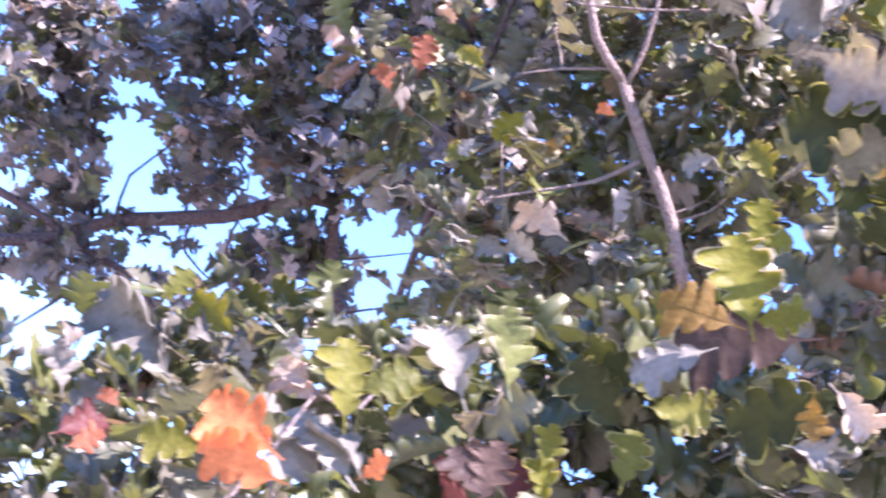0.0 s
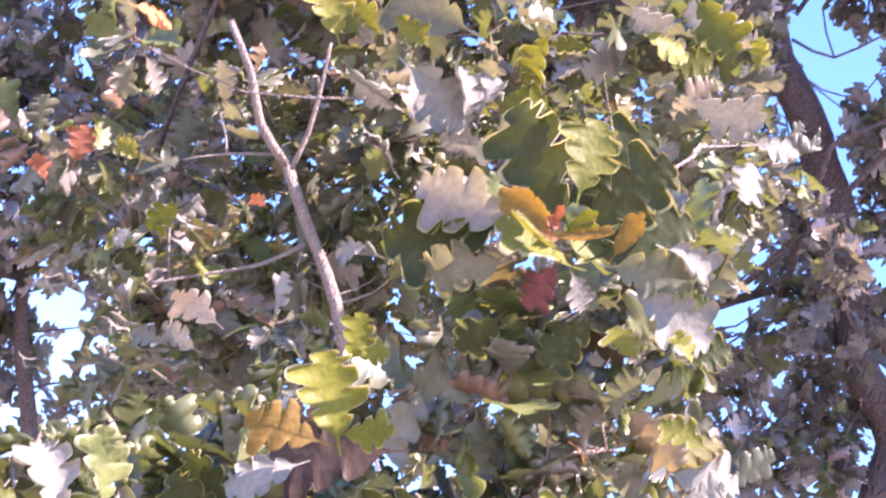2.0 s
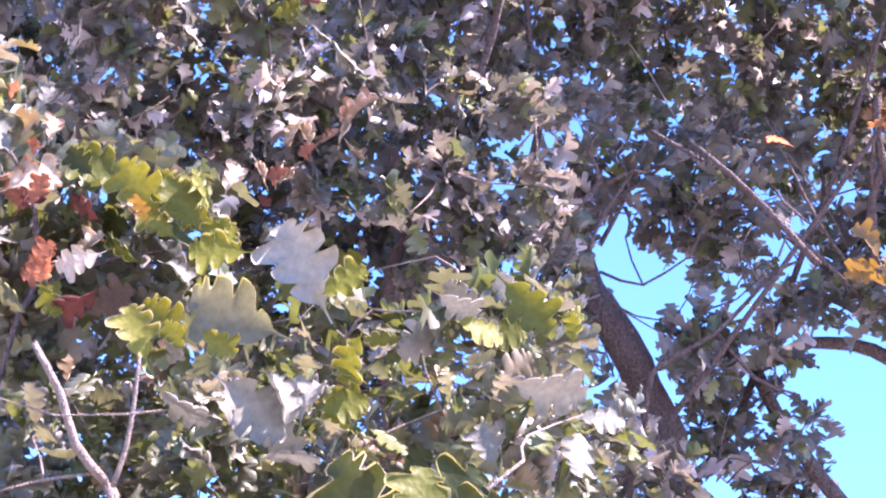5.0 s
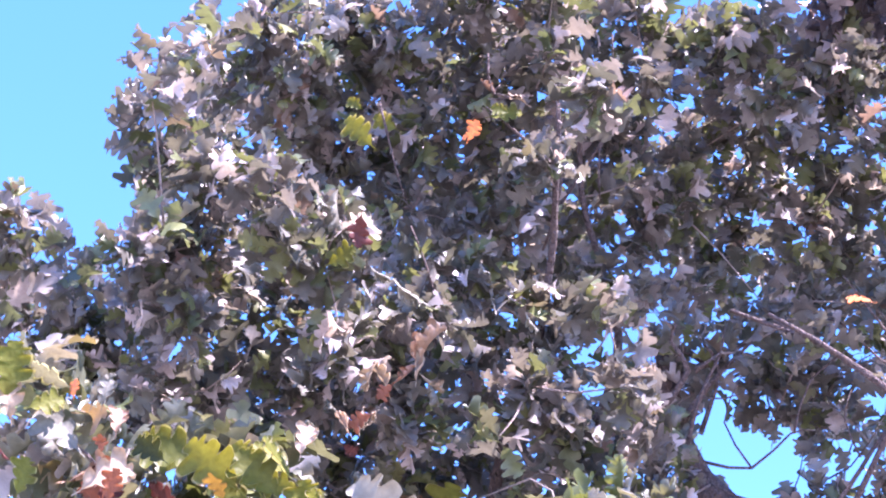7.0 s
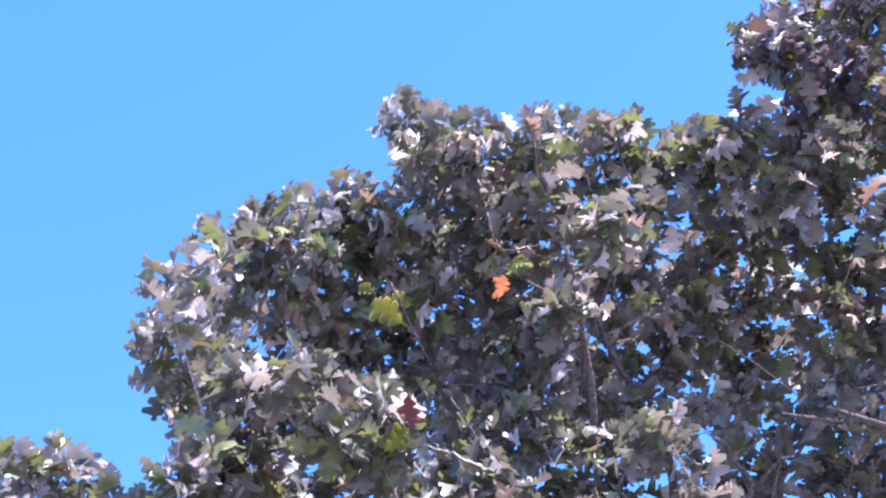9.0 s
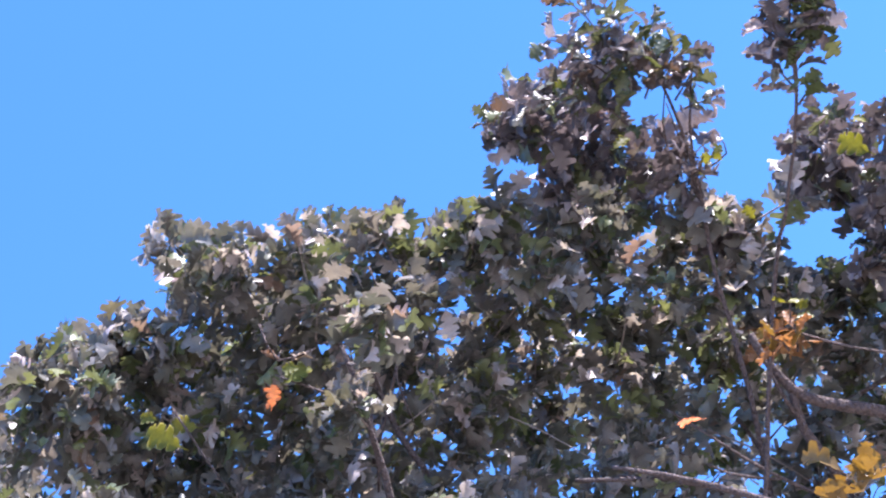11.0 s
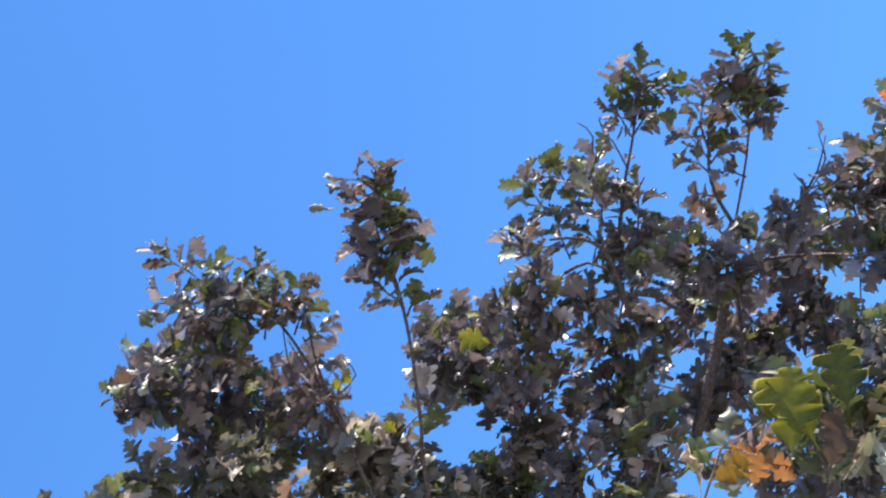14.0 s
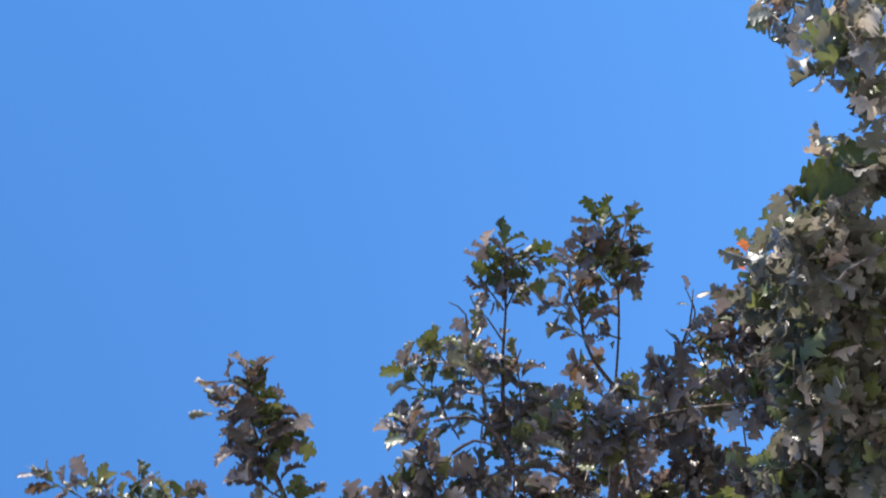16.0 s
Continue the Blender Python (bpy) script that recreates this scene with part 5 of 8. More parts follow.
bough = limb_of(left_oak, [
    ([(-0.70, 4.07, 3.50), (-0.67, 3.98, 3.72), (-0.73, 3.86, 3.93), (-0.84, 3.80, 4.00)], 0.0147, 0.0055),
    ([(-0.67, 3.98, 3.72), (-0.46, 3.96, 3.86), (-0.28, 3.95, 3.91)], 0.0092, 0.0037),
])  # near upper left bough
boughs.append(bough)
bough['size'] = 1.25
sprays(bough, 0.4, 'leafy', [
    (-0.9, 3.8, 4.17, 0.1), (-0.9, 3.84, 4.05, 0.08), (-0.8, 3.86, 4.14, 0.07), (-0.81, 3.97, 4.01, 0.11), (-0.7, 3.9, 4.03, 0.08), (-0.67, 4.01, 3.99, 0.11),
    (-0.73, 4.01, 3.88, 0.13), (-0.56, 3.96, 4.04, 0.11), (-0.43, 3.97, 4.05, 0.11), (-0.35, 3.96, 4.03, 0.08), (-0.48, 3.99, 3.97, 0.08), (-0.58, 4.05, 3.9, 0.11),
    (-0.86, 3.97, 3.87, 0.1), (-0.82, 4.05, 3.77, 0.14), (-0.66, 4.07, 3.8, 0.13), (-0.46, 4.08, 3.86, 0.11), (-0.34, 4.08, 3.84, 0.11), (-0.49, 4.11, 3.75, 0.12),
    (-0.28, 4.11, 3.77, 0.11), (-0.73, 4.11, 3.68, 0.13), (-0.03, 4.08, 3.85, 0.09), (0.09, 4.04, 3.8, 0.08),
])
sprays(bough, 0.4, 'leafy', [
    (0.41, 3.62, 3.74, 0.09), (0.52, 3.74, 3.77, 0.09), (0.31, 3.66, 3.76, 0.06), (0.14, 3.99, 3.87, 0.05),
])

bough = limb_of(side_oak, [
    ([(2.29, 4.07, 4.02), (2.36, 3.89, 4.27), (2.38, 3.78, 4.44)], 0.0094, 0.0039),
])  # right bough
boughs.append(bough)
sprays(bough, 0.7, 'moss', [
    (2.43, 3.86, 4.51, 0.07), (2.56, 3.87, 4.44, 0.08), (2.46, 3.98, 4.43, 0.1), (2.51, 3.87, 4.3, 0.09),
])
sprays(bough, 0.6, 'leafy', [
    (2.22, 3.95, 4.54, 0.06), (2.53, 3.96, 4.28, 0.06), (2.46, 3.71, 4.1, 0.06),
])
sprays(bough, 0.6, 'russet', [
    (2.27, 3.96, 4.46, 0.05),
])
sprays(bough, 0.7, 'ochre', [
    (1.55, 4.5, 4.6, 0.06),
])

bough = limb_of(main_oak, [
    ([(1.96, 4.99, 5.04), (1.88, 4.95, 5.09), (1.74, 4.92, 5.15), (1.66, 4.88, 5.21), (1.6, 4.8, 5.31), (1.59, 4.75, 5.37)], 0.0290, 0.0120),
    ([(1.66, 4.88, 5.21), (1.66, 4.97, 5.11), (1.72, 5.08, 4.97), (1.76, 5.15, 4.89)], 0.0130, 0.0200),
    ([(1.71, 5.15, 4.85), (1.52, 5.09, 4.95), (1.29, 5.02, 5.05), (1.04, 4.96, 5.15)], 0.0090, 0.0035),
    ([(1.69, 5.14, 4.91), (1.51, 5.04, 5.04), (1.34, 4.92, 5.19), (1.25, 4.86, 5.27)], 0.0075, 0.0030),
    ([(1.54, 5.06, 5.01), (1.39, 5.03, 5.07), (1.25, 4.96, 5.16), (1.17, 4.97, 5.16)], 0.0050, 0.0025),
    ([(1.64, 4.92, 5.14), (1.61, 4.84, 5.23), (1.6, 4.79, 5.29)], 0.0080, 0.0030),
    ([(1.69, 4.63, 5.23), (1.79, 4.66, 5.17), (1.9, 4.69, 5.12), (2.04, 4.72, 5.06)], 0.0050, 0.0040),
])  # dark limb low in the crown
boughs.append(bough)

bough = limb_of(right_oak, [
    ([(1.08, 5.31, 4.42), (1.1, 5.27, 4.51), (1.25, 5.21, 4.63), (1.4, 5.12, 4.85), (1.48, 5.1, 4.91)], 0.0120, 0.0050),
    ([(0.78, 5.16, 4.77), (0.82, 5.09, 4.93), (0.88, 5.04, 5.06), (0.89, 5.0, 5.14)], 0.0080, 0.0030),
    ([(0.84, 5.17, 4.74), (0.99, 5.17, 4.73), (1.11, 5.13, 4.84), (1.19, 5.12, 4.85)], 0.0060, 0.0025),
    ([(0.99, 5.17, 4.73), (0.9, 5.12, 4.86), (0.95, 5.06, 5.0)], 0.0040, 0.0020),
    ([(1.26, 5.21, 4.64), (1.41, 5.25, 4.53), (1.56, 5.26, 4.51)], 0.0080, 0.0040),
    ([(1.17, 5.35, 4.3), (1.07, 5.41, 4.16), (0.93, 5.49, 3.99), (0.89, 5.53, 3.87)], 0.0070, 0.0030),
    ([(1.12, 5.13, 4.84), (1.17, 5.06, 5.0), (1.31, 5.01, 5.11)], 0.0040, 0.0020),
    ([(1.25, 5.42, 4.13), (1.35, 5.36, 4.27), (1.46, 5.36, 4.28)], 0.0050, 0.0020),
    ([(0.83, 5.09, 4.93), (0.9, 5.09, 4.93), (0.98, 5.08, 4.96)], 0.0030, 0.0015),
    ([(1.07, 5.41, 4.16), (0.98, 5.42, 4.14), (0.9, 5.45, 4.08)], 0.0030, 0.0015),
    ([(1.33, 5.15, 4.78), (1.28, 5.11, 4.89), (1.3, 5.07, 4.98)], 0.0040, 0.0020),
    ([(1.35, 5.36, 4.27), (1.35, 5.32, 4.39), (1.39, 5.28, 4.47)], 0.0030, 0.0015),
])  # bare twigs beside the leaning stem
boughs.append(bough)
sprays(boughs[1], 0.75, 'green', [
    (1.41, 5.69, 4.46, 0.086), (1.01, 5.39, 4.29, 0.086), (0.88, 5.33, 5.36, 0.077), (1.3, 5.59, 4.56, 0.065),
    (1.63, 5.82, 4.39, 0.086), (1.1, 5.61, 4.1, 0.043), (1.86, 5.91, 4.35, 0.086), (1.77, 5.8, 4.46, 0.086),
    (1.62, 5.34, 4.92, 0.086),
])
sprays(boughs[2], 0.75, 'green', [
    (-1.58, 5.54, 4.08, 0.1), (-2.16, 5.7, 3.26, 0.1), (1.06, 5.8, 3.77, 0.05), (-1.7, 5.82, 3.32, 0.1), (1.52, 5.82, 3.62, 0.1),
    (-1.85, 5.5, 3.61, 0.1), (-2.2, 5.47, 3.53, 0.1), (-1.66, 5.49, 3.71, 0.1), (-2.16, 5.78, 3.09, 0.075), (-2.22, 5.81, 2.77, 0.1), (1.32, 5.7, 3.55, 0.1),
    (-1.52, 5.64, 3.49, 0.1), (-1.32, 5.81, 3.36, 0.1), (0.93, 5.84, 3.7, 0.1), (1.05, 5.88, 3.53, 0.1), (-1.71, 5.58, 3.49, 0.1),
])
sprays(boughs[4], 0.75, 'dusk', [
    (1.6, 4.63, 6.18, 0.1), (1.51, 4.76, 6.08, 0.1),
])
sprays(boughs[6], 0.75, 'dusk', [
    (2.37, 4.89, 5.75, 0.1), (3.11, 4.87, 5.58, 0.09), (3.31, 4.87, 5.56, 0.09), (2.44, 4.75, 5.86, 0.1),
    (2.71, 4.86, 5.9, 0.09), (2.3, 5.03, 5.66, 0.1), (3.54, 4.31, 5.43, 0.1), (3.06, 4.47, 5.65, 0.068), (2.18, 4.9, 5.88, 0.05),
    (2.25, 4.92, 5.83, 0.1), (2.46, 5.03, 5.28, 0.1), (2.79, 4.49, 6.31, 0.05),
    (2.6, 5.01, 5.65, 0.09),
])
sprays(boughs[7], 0.75, 'green', [
    (3.26, 3.63, 4.97, 0.05), (3.05, 4.69, 4.66, 0.1),
])
sprays(boughs[8], 0.75, 'green', [
    (0.82, 5.19, 6.08, 0.045), (2.05, 5.48, 5.52, 0.1), (1.96, 4.74, 5.86, 0.05), (1.6, 5.37, 5.75, 0.086),
    (1.78, 5.47, 5.68, 0.1), (2.05, 5.12, 5.75, 0.075), (2.18, 5.19, 5.6, 0.1), (1.78, 5.19, 5.74, 0.1), (0.88, 5.21, 6.06, 0.09),
])
sprays(boughs[9], 0.75, 'green', [
    (0.4, 4.73, 6.16, 0.1), (0.56, 5.31, 5.87, 0.09), (-0.15, 4.6, 6.37, 0.05), (1.72, 5.37, 5.29, 0.086), (0.24, 4.72, 6.14, 0.1),
    (-0.2, 4.89, 6, 0.1), (0.35, 4.83, 5.96, 0.1), (1.61, 5.45, 5.19, 0.074), (0.01, 4.66, 6.29, 0.1), (-0, 4.81, 6.2, 0.1), (-0.64, 4.99, 5.91, 0.1),
    (-0.11, 5.14, 5.56, 0.1), (0.6, 4.82, 6.35, 0.045), (0.24, 4.96, 5.9, 0.1), (-0.43, 5.05, 5.8, 0.1), (1.51, 5.2, 5.39, 0.086),
])
sprays(boughs[10], 0.75, 'green', [
    (-0.54, 4.9, 5.09, 0.1), (-0.46, 4.91, 4.99, 0.1), (-0.91, 4.58, 5.25, 0.05), (-0.66, 4.96, 4.96, 0.1),
    (0.18, 5.03, 5.02, 0.1), (0.35, 5.01, 5, 0.1), (1.14, 5.23, 5.11, 0.037), (-0.93, 4.46, 5.66, 0.05), (0.42, 5, 4.87, 0.05), (0.28, 5.14, 4.66, 0.1),
    (-0.86, 4.79, 4.75, 0.1), (-1.28, 4.46, 4.85, 0.075), (0.32, 5.05, 4.8, 0.1), (-0.9, 4.59, 5.68, 0.1), (-0.62, 5.11, 4.96, 0.1), (0.65, 4.97, 5.2, 0.09),
    (-0.92, 4.69, 5.4, 0.075), (-1.03, 5.1, 4.99, 0.1),
])
sprays(boughs[11], 0.75, 'green', [
    (-1.51, 5.16, 4.89, 0.1), (-1.53, 5.2, 5.08, 0.1), (-1.07, 4.97, 5.23, 0.075), (-1.15, 4.92, 5.11, 0.1),
])
sprays(boughs[12], 0.75, 'green', [
    (-0.29, 4.14, 3.38, 0.1), (-0.52, 4.33, 3.31, 0.1),
])
sprays(boughs[13], 0.75, 'green', [
    (0.71, 4.24, 3.54, 0.05), (0.61, 3.65, 3.36, 0.05),
])
sprays(boughs[14], 0.75, 'green', [
    (-0.41, 3.35, 2.14, 0.1), (-0.07, 4.44, 3.01, 0.1), (-0.73, 3.22, 2.17, 0.1),
])
sprays(boughs[15], 0.75, 'green', [
    (-1.31, 5.31, 4.61, 0.1),
])

# ---- leafy shoots of the outer crown ----
shoot(boughs[3], [(1.82, 3.99, 5.58), (1.85, 3.88, 5.69), (1.87, 3.8, 5.76), (1.91, 3.74, 5.82), (1.95, 3.66, 5.84)], 34, 0.118, SHADED_MIX)
shoot(boughs[3], [(1.9, 3.78, 5.78), (1.86, 3.7, 5.8), (1.82, 3.65, 5.79)], 5, 0.1, SHADED_MIX)
shoot(boughs[3], [(1.86, 3.86, 5.7), (1.93, 3.87, 5.74), (1.97, 3.89, 5.75)], 5, 0.1, SHADED_MIX)
shoot(boughs[3], [(1.93, 3.72, 5.82), (1.89, 3.66, 5.86), (1.84, 3.64, 5.87)], 4, 0.085, PALE)
shoot(boughs[4], [(1.51, 4.31, 6.18), (1.45, 4.21, 6.38), (1.4, 4.15, 6.46), (1.37, 4.11, 6.52)], 14, 0.095, SHADED_MIX)
shoot(boughs[4], [(1.53, 4.3, 6.18), (1.51, 4.17, 6.25), (1.48, 4.1, 6.29), (1.47, 4.07, 6.33)], 13, 0.1, MOSSY)
shoot(boughs[4], [(1.56, 4.3, 6.17), (1.59, 4.26, 6.28), (1.64, 4.23, 6.33)], 12, 0.1, MOSSY)
shoot(boughs[4], [(1.57, 4.32, 6.15), (1.64, 4.23, 6.14), (1.69, 4.2, 6.15)], 12, 0.1, MOSSY)
shoot(boughs[4], [(1.62, 4.36, 6.09), (1.67, 4.31, 6.11), (1.71, 4.28, 6.13)], 8, 0.095, SHADED_MIX)
shoot(boughs[4], [(1.64, 4.38, 6.06), (1.69, 4.36, 6.05), (1.74, 4.36, 6.03)], 5, 0.08, SHADED_MIX)
shoot(boughs[4], [(1.49, 4.33, 6.16), (1.36, 4.18, 6.22), (1.27, 4.1, 6.26), (1.22, 4.08, 6.23)], 12, 0.1, SHADED_MIX)
shoot(boughs[4], [(1.43, 4.38, 6.14), (1.28, 4.31, 6.19), (1.12, 4.3, 6.22), (1.03, 4.32, 6.21)], 13, 0.1, SHADED_MIX)
shoot(boughs[4], [(1.46, 4.39, 6.12), (1.29, 4.4, 6.32), (1.14, 4.44, 6.41)], 11, 0.1, SHADED_MIX)
shoot(boughs[4], [(1.49, 4.45, 6.04), (1.38, 4.3, 6.09), (1.26, 4.23, 6.14)], 9, 0.1, MOSSY)
shoot(boughs[4], [(1.52, 4.33, 6.15), (1.48, 4.19, 6.14), (1.46, 4.11, 6.17)], 12, 0.1, SHADED_MIX)
shoot(boughs[4], [(1.53, 4.35, 6.13), (1.56, 4.21, 6.11), (1.57, 4.16, 6.13)], 10, 0.1, SHADED_MIX)
shoot(boughs[4], [(1.6, 4.53, 5.91), (1.65, 4.52, 5.91), (1.69, 4.48, 5.93)], 4, 0.06, FRESH)
shoot(boughs[5], [(3.31, 4.17, 5.77), (3.33, 4.06, 5.84), (3.35, 3.97, 5.89)], 12, 0.1, MOSSY)
shoot(boughs[5], [(3.31, 4.16, 5.78), (3.41, 4.09, 5.83), (3.46, 4.05, 5.85)], 10, 0.1, MOSSY)
shoot(boughs[5], [(3.3, 4.18, 5.77), (3.4, 4.16, 5.8), (3.45, 4.16, 5.81)], 8, 0.1, MOSSY)
shoot(boughs[5], [(3.28, 4.21, 5.74), (3.32, 4.15, 5.74), (3.33, 4.14, 5.71)], 8, 0.1, SHADED_MIX)
shoot(boughs[5], [(3.32, 4.15, 5.8), (3.27, 4.07, 5.82), (3.24, 4.02, 5.84)], 10, 0.1, SHADED_MIX)
shoot(boughs[5], [(3.29, 4.2, 5.75), (3.3, 4.2, 5.83), (3.3, 4.17, 5.85)], 7, 0.095, SHADED_MIX)
shoot(boughs[5], [(3.13, 4.25, 5.76), (3.14, 4.14, 5.82), (3.2, 4.05, 5.85)], 10, 0.1, SHADED_MIX)
shoot(boughs[5], [(3.12, 4.26, 5.75), (3.12, 4.22, 5.84), (3.11, 4.2, 5.87)], 7, 0.095, SHADED_MIX)
shoot(boughs[5], [(3.1, 4.29, 5.73), (3.07, 4.24, 5.75), (3.03, 4.21, 5.76)], 6, 0.085, PALE)
shoot(boughs[5], [(3.12, 4.27, 5.75), (3.19, 4.26, 5.78), (3.23, 4.24, 5.79)], 6, 0.095, SHADED_MIX)
shoot(boughs[5], [(3.08, 4.35, 5.68), (3.05, 4.34, 5.7), (3.03, 4.35, 5.7)], 5, 0.07, SHADED_MIX)
shoot(boughs[5], [(3.2, 4.32, 5.66), (3.17, 4.3, 5.69), (3.15, 4.29, 5.72)], 4, 0.07, SHADED_MIX)
shoot(boughs[5], [(2.99, 4.2, 6.01), (3.05, 4.09, 6.05), (3.1, 4.02, 6.09)], 10, 0.1, MOSSY)
shoot(boughs[5], [(3.01, 4.18, 6.03), (3.04, 4.12, 6.13), (3.06, 4.08, 6.18)], 7, 0.095, MOSSY)
shoot(boughs[5], [(2.97, 4.22, 6.0), (2.96, 4.15, 6.04), (2.94, 4.13, 6.05)], 7, 0.09, SHADED_MIX)
shoot(boughs[5], [(3.03, 4.16, 6.05), (3.1, 4.09, 6.03), (3.16, 4.09, 5.98)], 8, 0.095, MOSSY)
shoot(boughs[5], [(2.98, 4.22, 6.0), (3.05, 4.18, 6.01), (3.1, 4.19, 5.99)], 8, 0.09, SHADED_MIX)
shoot(boughs[5], [(2.91, 4.3, 5.95), (2.91, 4.22, 6.03), (2.89, 4.2, 6.05)], 4, 0.065, SHADED_MIX)
shoot(boughs[3], [(1.84, 3.98, 5.62), (1.8, 3.92, 5.65), (1.78, 3.87, 5.68)], 7, 0.1, SHADED_MIX)
shoot(boughs[3], [(1.83, 4.01, 5.59), (1.87, 4.0, 5.62), (1.89, 4.0, 5.62)], 5, 0.09, SHADED_MIX)
shoot(boughs[3], [(1.85, 3.89, 5.68), (1.81, 3.81, 5.7), (1.79, 3.76, 5.71)], 6, 0.1, SHADED_MIX)
shoot(boughs[3], [(1.87, 3.82, 5.74), (1.94, 3.82, 5.79), (1.97, 3.81, 5.8)], 6, 0.1, SHADED_MIX)
shoot(boughs[17], [(1.63, 4.62, 5.17), (1.61, 4.59, 5.2), (1.57, 4.6, 5.21)], 6, 0.085, AMBER)
shoot(boughs[17], [(1.66, 4.64, 5.17), (1.67, 4.61, 5.21), (1.67, 4.59, 5.23)], 6, 0.085, AMBER)
shoot(boughs[17], [(1.67, 4.61, 5.25), (1.69, 4.55, 5.31), (1.69, 4.53, 5.33)], 3, 0.06, FRESH)
shoot(boughs[6], [(3.18, 4.36, 5.44), (3.22, 4.34, 5.44), (3.3, 4.28, 5.44), (3.35, 4.25, 5.45)], 7, 0.085, SHADED_MIX)
shoot(boughs[6], [(3.34, 4.25, 5.45), (3.38, 4.21, 5.46), (3.4, 4.14, 5.52)], 3, 0.06, SHADED_MIX)
shoot(boughs[6], [(3.33, 4.31, 5.4), (3.4, 4.26, 5.41), (3.44, 4.23, 5.41)], 6, 0.095, SHADED_MIX)
shoot(boughs[6], [(3.31, 4.36, 5.36), (3.33, 4.3, 5.41), (3.37, 4.29, 5.4)], 8, 0.095, MOSSY)
shoot(boughs[6], [(3.38, 4.39, 5.3), (3.4, 4.33, 5.34), (3.45, 4.32, 5.32)], 8, 0.095, SHADED_MIX)
shoot(boughs[6], [(3.22, 4.4, 5.38), (3.2, 4.35, 5.44), (3.19, 4.33, 5.46)], 8, 0.095, SHADED_MIX)
shoot(boughs[6], [(3.38, 4.4, 5.22), (3.43, 4.36, 5.23), (3.46, 4.35, 5.22)], 6, 0.09, PALE)
shoot(boughs[6], [(2.66, 4.47, 6.13), (2.67, 4.46, 6.21), (2.67, 4.44, 6.27)], 8, 0.1, MOSSY)
shoot(boughs[6], [(2.69, 4.25, 5.85), (2.73, 4.23, 5.89), (2.75, 4.19, 5.94)], 5, 0.1, MOSSY)
shoot(boughs[6], [(2.70, 4.70, 6.07), (2.69, 4.59, 6.10), (2.70, 4.50, 6.12)], 11, 0.1, MOSSY)
shoot(boughs[6], [(2.77, 4.65, 6.14), (2.83, 4.54, 6.17), (2.87, 4.47, 6.18)], 11, 0.1, SHADED_MIX)
shoot(boughs[6], [(2.75, 4.45, 5.91), (2.79, 4.40, 5.95), (2.82, 4.32, 5.97)], 9, 0.1, SHADED_MIX)
shoot(boughs[6], [(2.52, 4.54, 6.00), (2.51, 4.49, 6.04), (2.52, 4.44, 6.08)], 7, 0.1, SHADED_MIX)
shoot(boughs[6], [(2.48, 4.49, 5.82), (2.46, 4.44, 5.89), (2.43, 4.38, 5.93)], 9, 0.1, SHADED_MIX)
shoot(boughs[6], [(2.44, 4.70, 5.95), (2.44, 4.71, 6.03), (2.44, 4.68, 6.07)], 7, 0.1, SHADED_MIX)
shoot(boughs[6], [(2.82, 4.46, 5.90), (2.86, 4.43, 5.94), (2.88, 4.41, 5.99)], 7, 0.1, MOSSY)
shoot(boughs[6], [(2.83, 4.50, 5.81), (2.90, 4.41, 5.89), (2.91, 4.35, 5.93)], 11, 0.1, SHADED_MIX)
shoot(boughs[6], [(2.73, 4.53, 5.77), (2.84, 4.49, 5.80), (2.91, 4.47, 5.83)], 11, 0.1, SHADED_MIX)
shoot(boughs[6], [(2.75, 4.63, 5.85), (2.84, 4.55, 5.87), (2.93, 4.54, 5.87)], 11, 0.1, SHADED_MIX)
shoot(boughs[6], [(2.83, 4.51, 5.69), (2.87, 4.56, 5.79), (2.92, 4.61, 5.84)], 11, 0.1, SHADED_MIX)
shoot(boughs[6], [(2.85, 4.36, 5.59), (2.91, 4.40, 5.66), (2.91, 4.43, 5.72)], 9, 0.1, SHADED_MIX)
shoot(boughs[6], [(2.62, 4.42, 5.55), (2.75, 4.40, 5.59), (2.81, 4.40, 5.61)], 11, 0.1, MOSSY)
shoot(boughs[6], [(2.83, 4.66, 5.58), (2.85, 4.55, 5.59), (2.86, 4.46, 5.59)], 11, 0.1, SHADED_MIX)
shoot(boughs[6], [(2.79, 4.45, 6.19), (2.81, 4.45, 6.26), (2.84, 4.45, 6.30)], 6, 0.1, MOSSY)
shoot(boughs[6], [(2.84, 4.66, 5.91), (2.79, 4.60, 5.96), (2.76, 4.57, 6.01)], 8, 0.1, MOSSY)
shoot(boughs[6], [(2.83, 4.44, 6.10), (2.89, 4.41, 6.14), (2.91, 4.36, 6.15)], 6, 0.1, SHADED_MIX)
shoot(boughs[6], [(2.50, 4.51, 6.04), (2.52, 4.53, 6.10), (2.52, 4.54, 6.15)], 6, 0.1, SHADED_MIX)
shoot(boughs[6], [(2.78, 4.50, 5.81), (2.80, 4.59, 5.86), (2.80, 4.67, 5.92)], 11, 0.1, MOSSY)
shoot(boughs[6], [(2.67, 4.76, 5.74), (2.73, 4.71, 5.79), (2.80, 4.67, 5.87)], 11, 0.1, SHADED_MIX)
sprays(boughs[1], 0.7, 'green', [
    (1.51, 5.4, 4.74, 0.086), (1.01, 5.46, 4.32, 0.086),
])
sprays(boughs[2], 0.7, 'green', [
    (-1.74, 5.91, 3.06, 0.05), (-1.72, 6.1, 2.88, 0.1), (-1.4, 6.14, 2.92, 0.1),
])
sprays(boughs[10], 0.7, 'green', [
    (-1.19, 4.35, 4.97, 0.05),
])
sprays(boughs[11], 0.7, 'green', [
    (-1.5, 5.25, 5.01, 0.1),
])
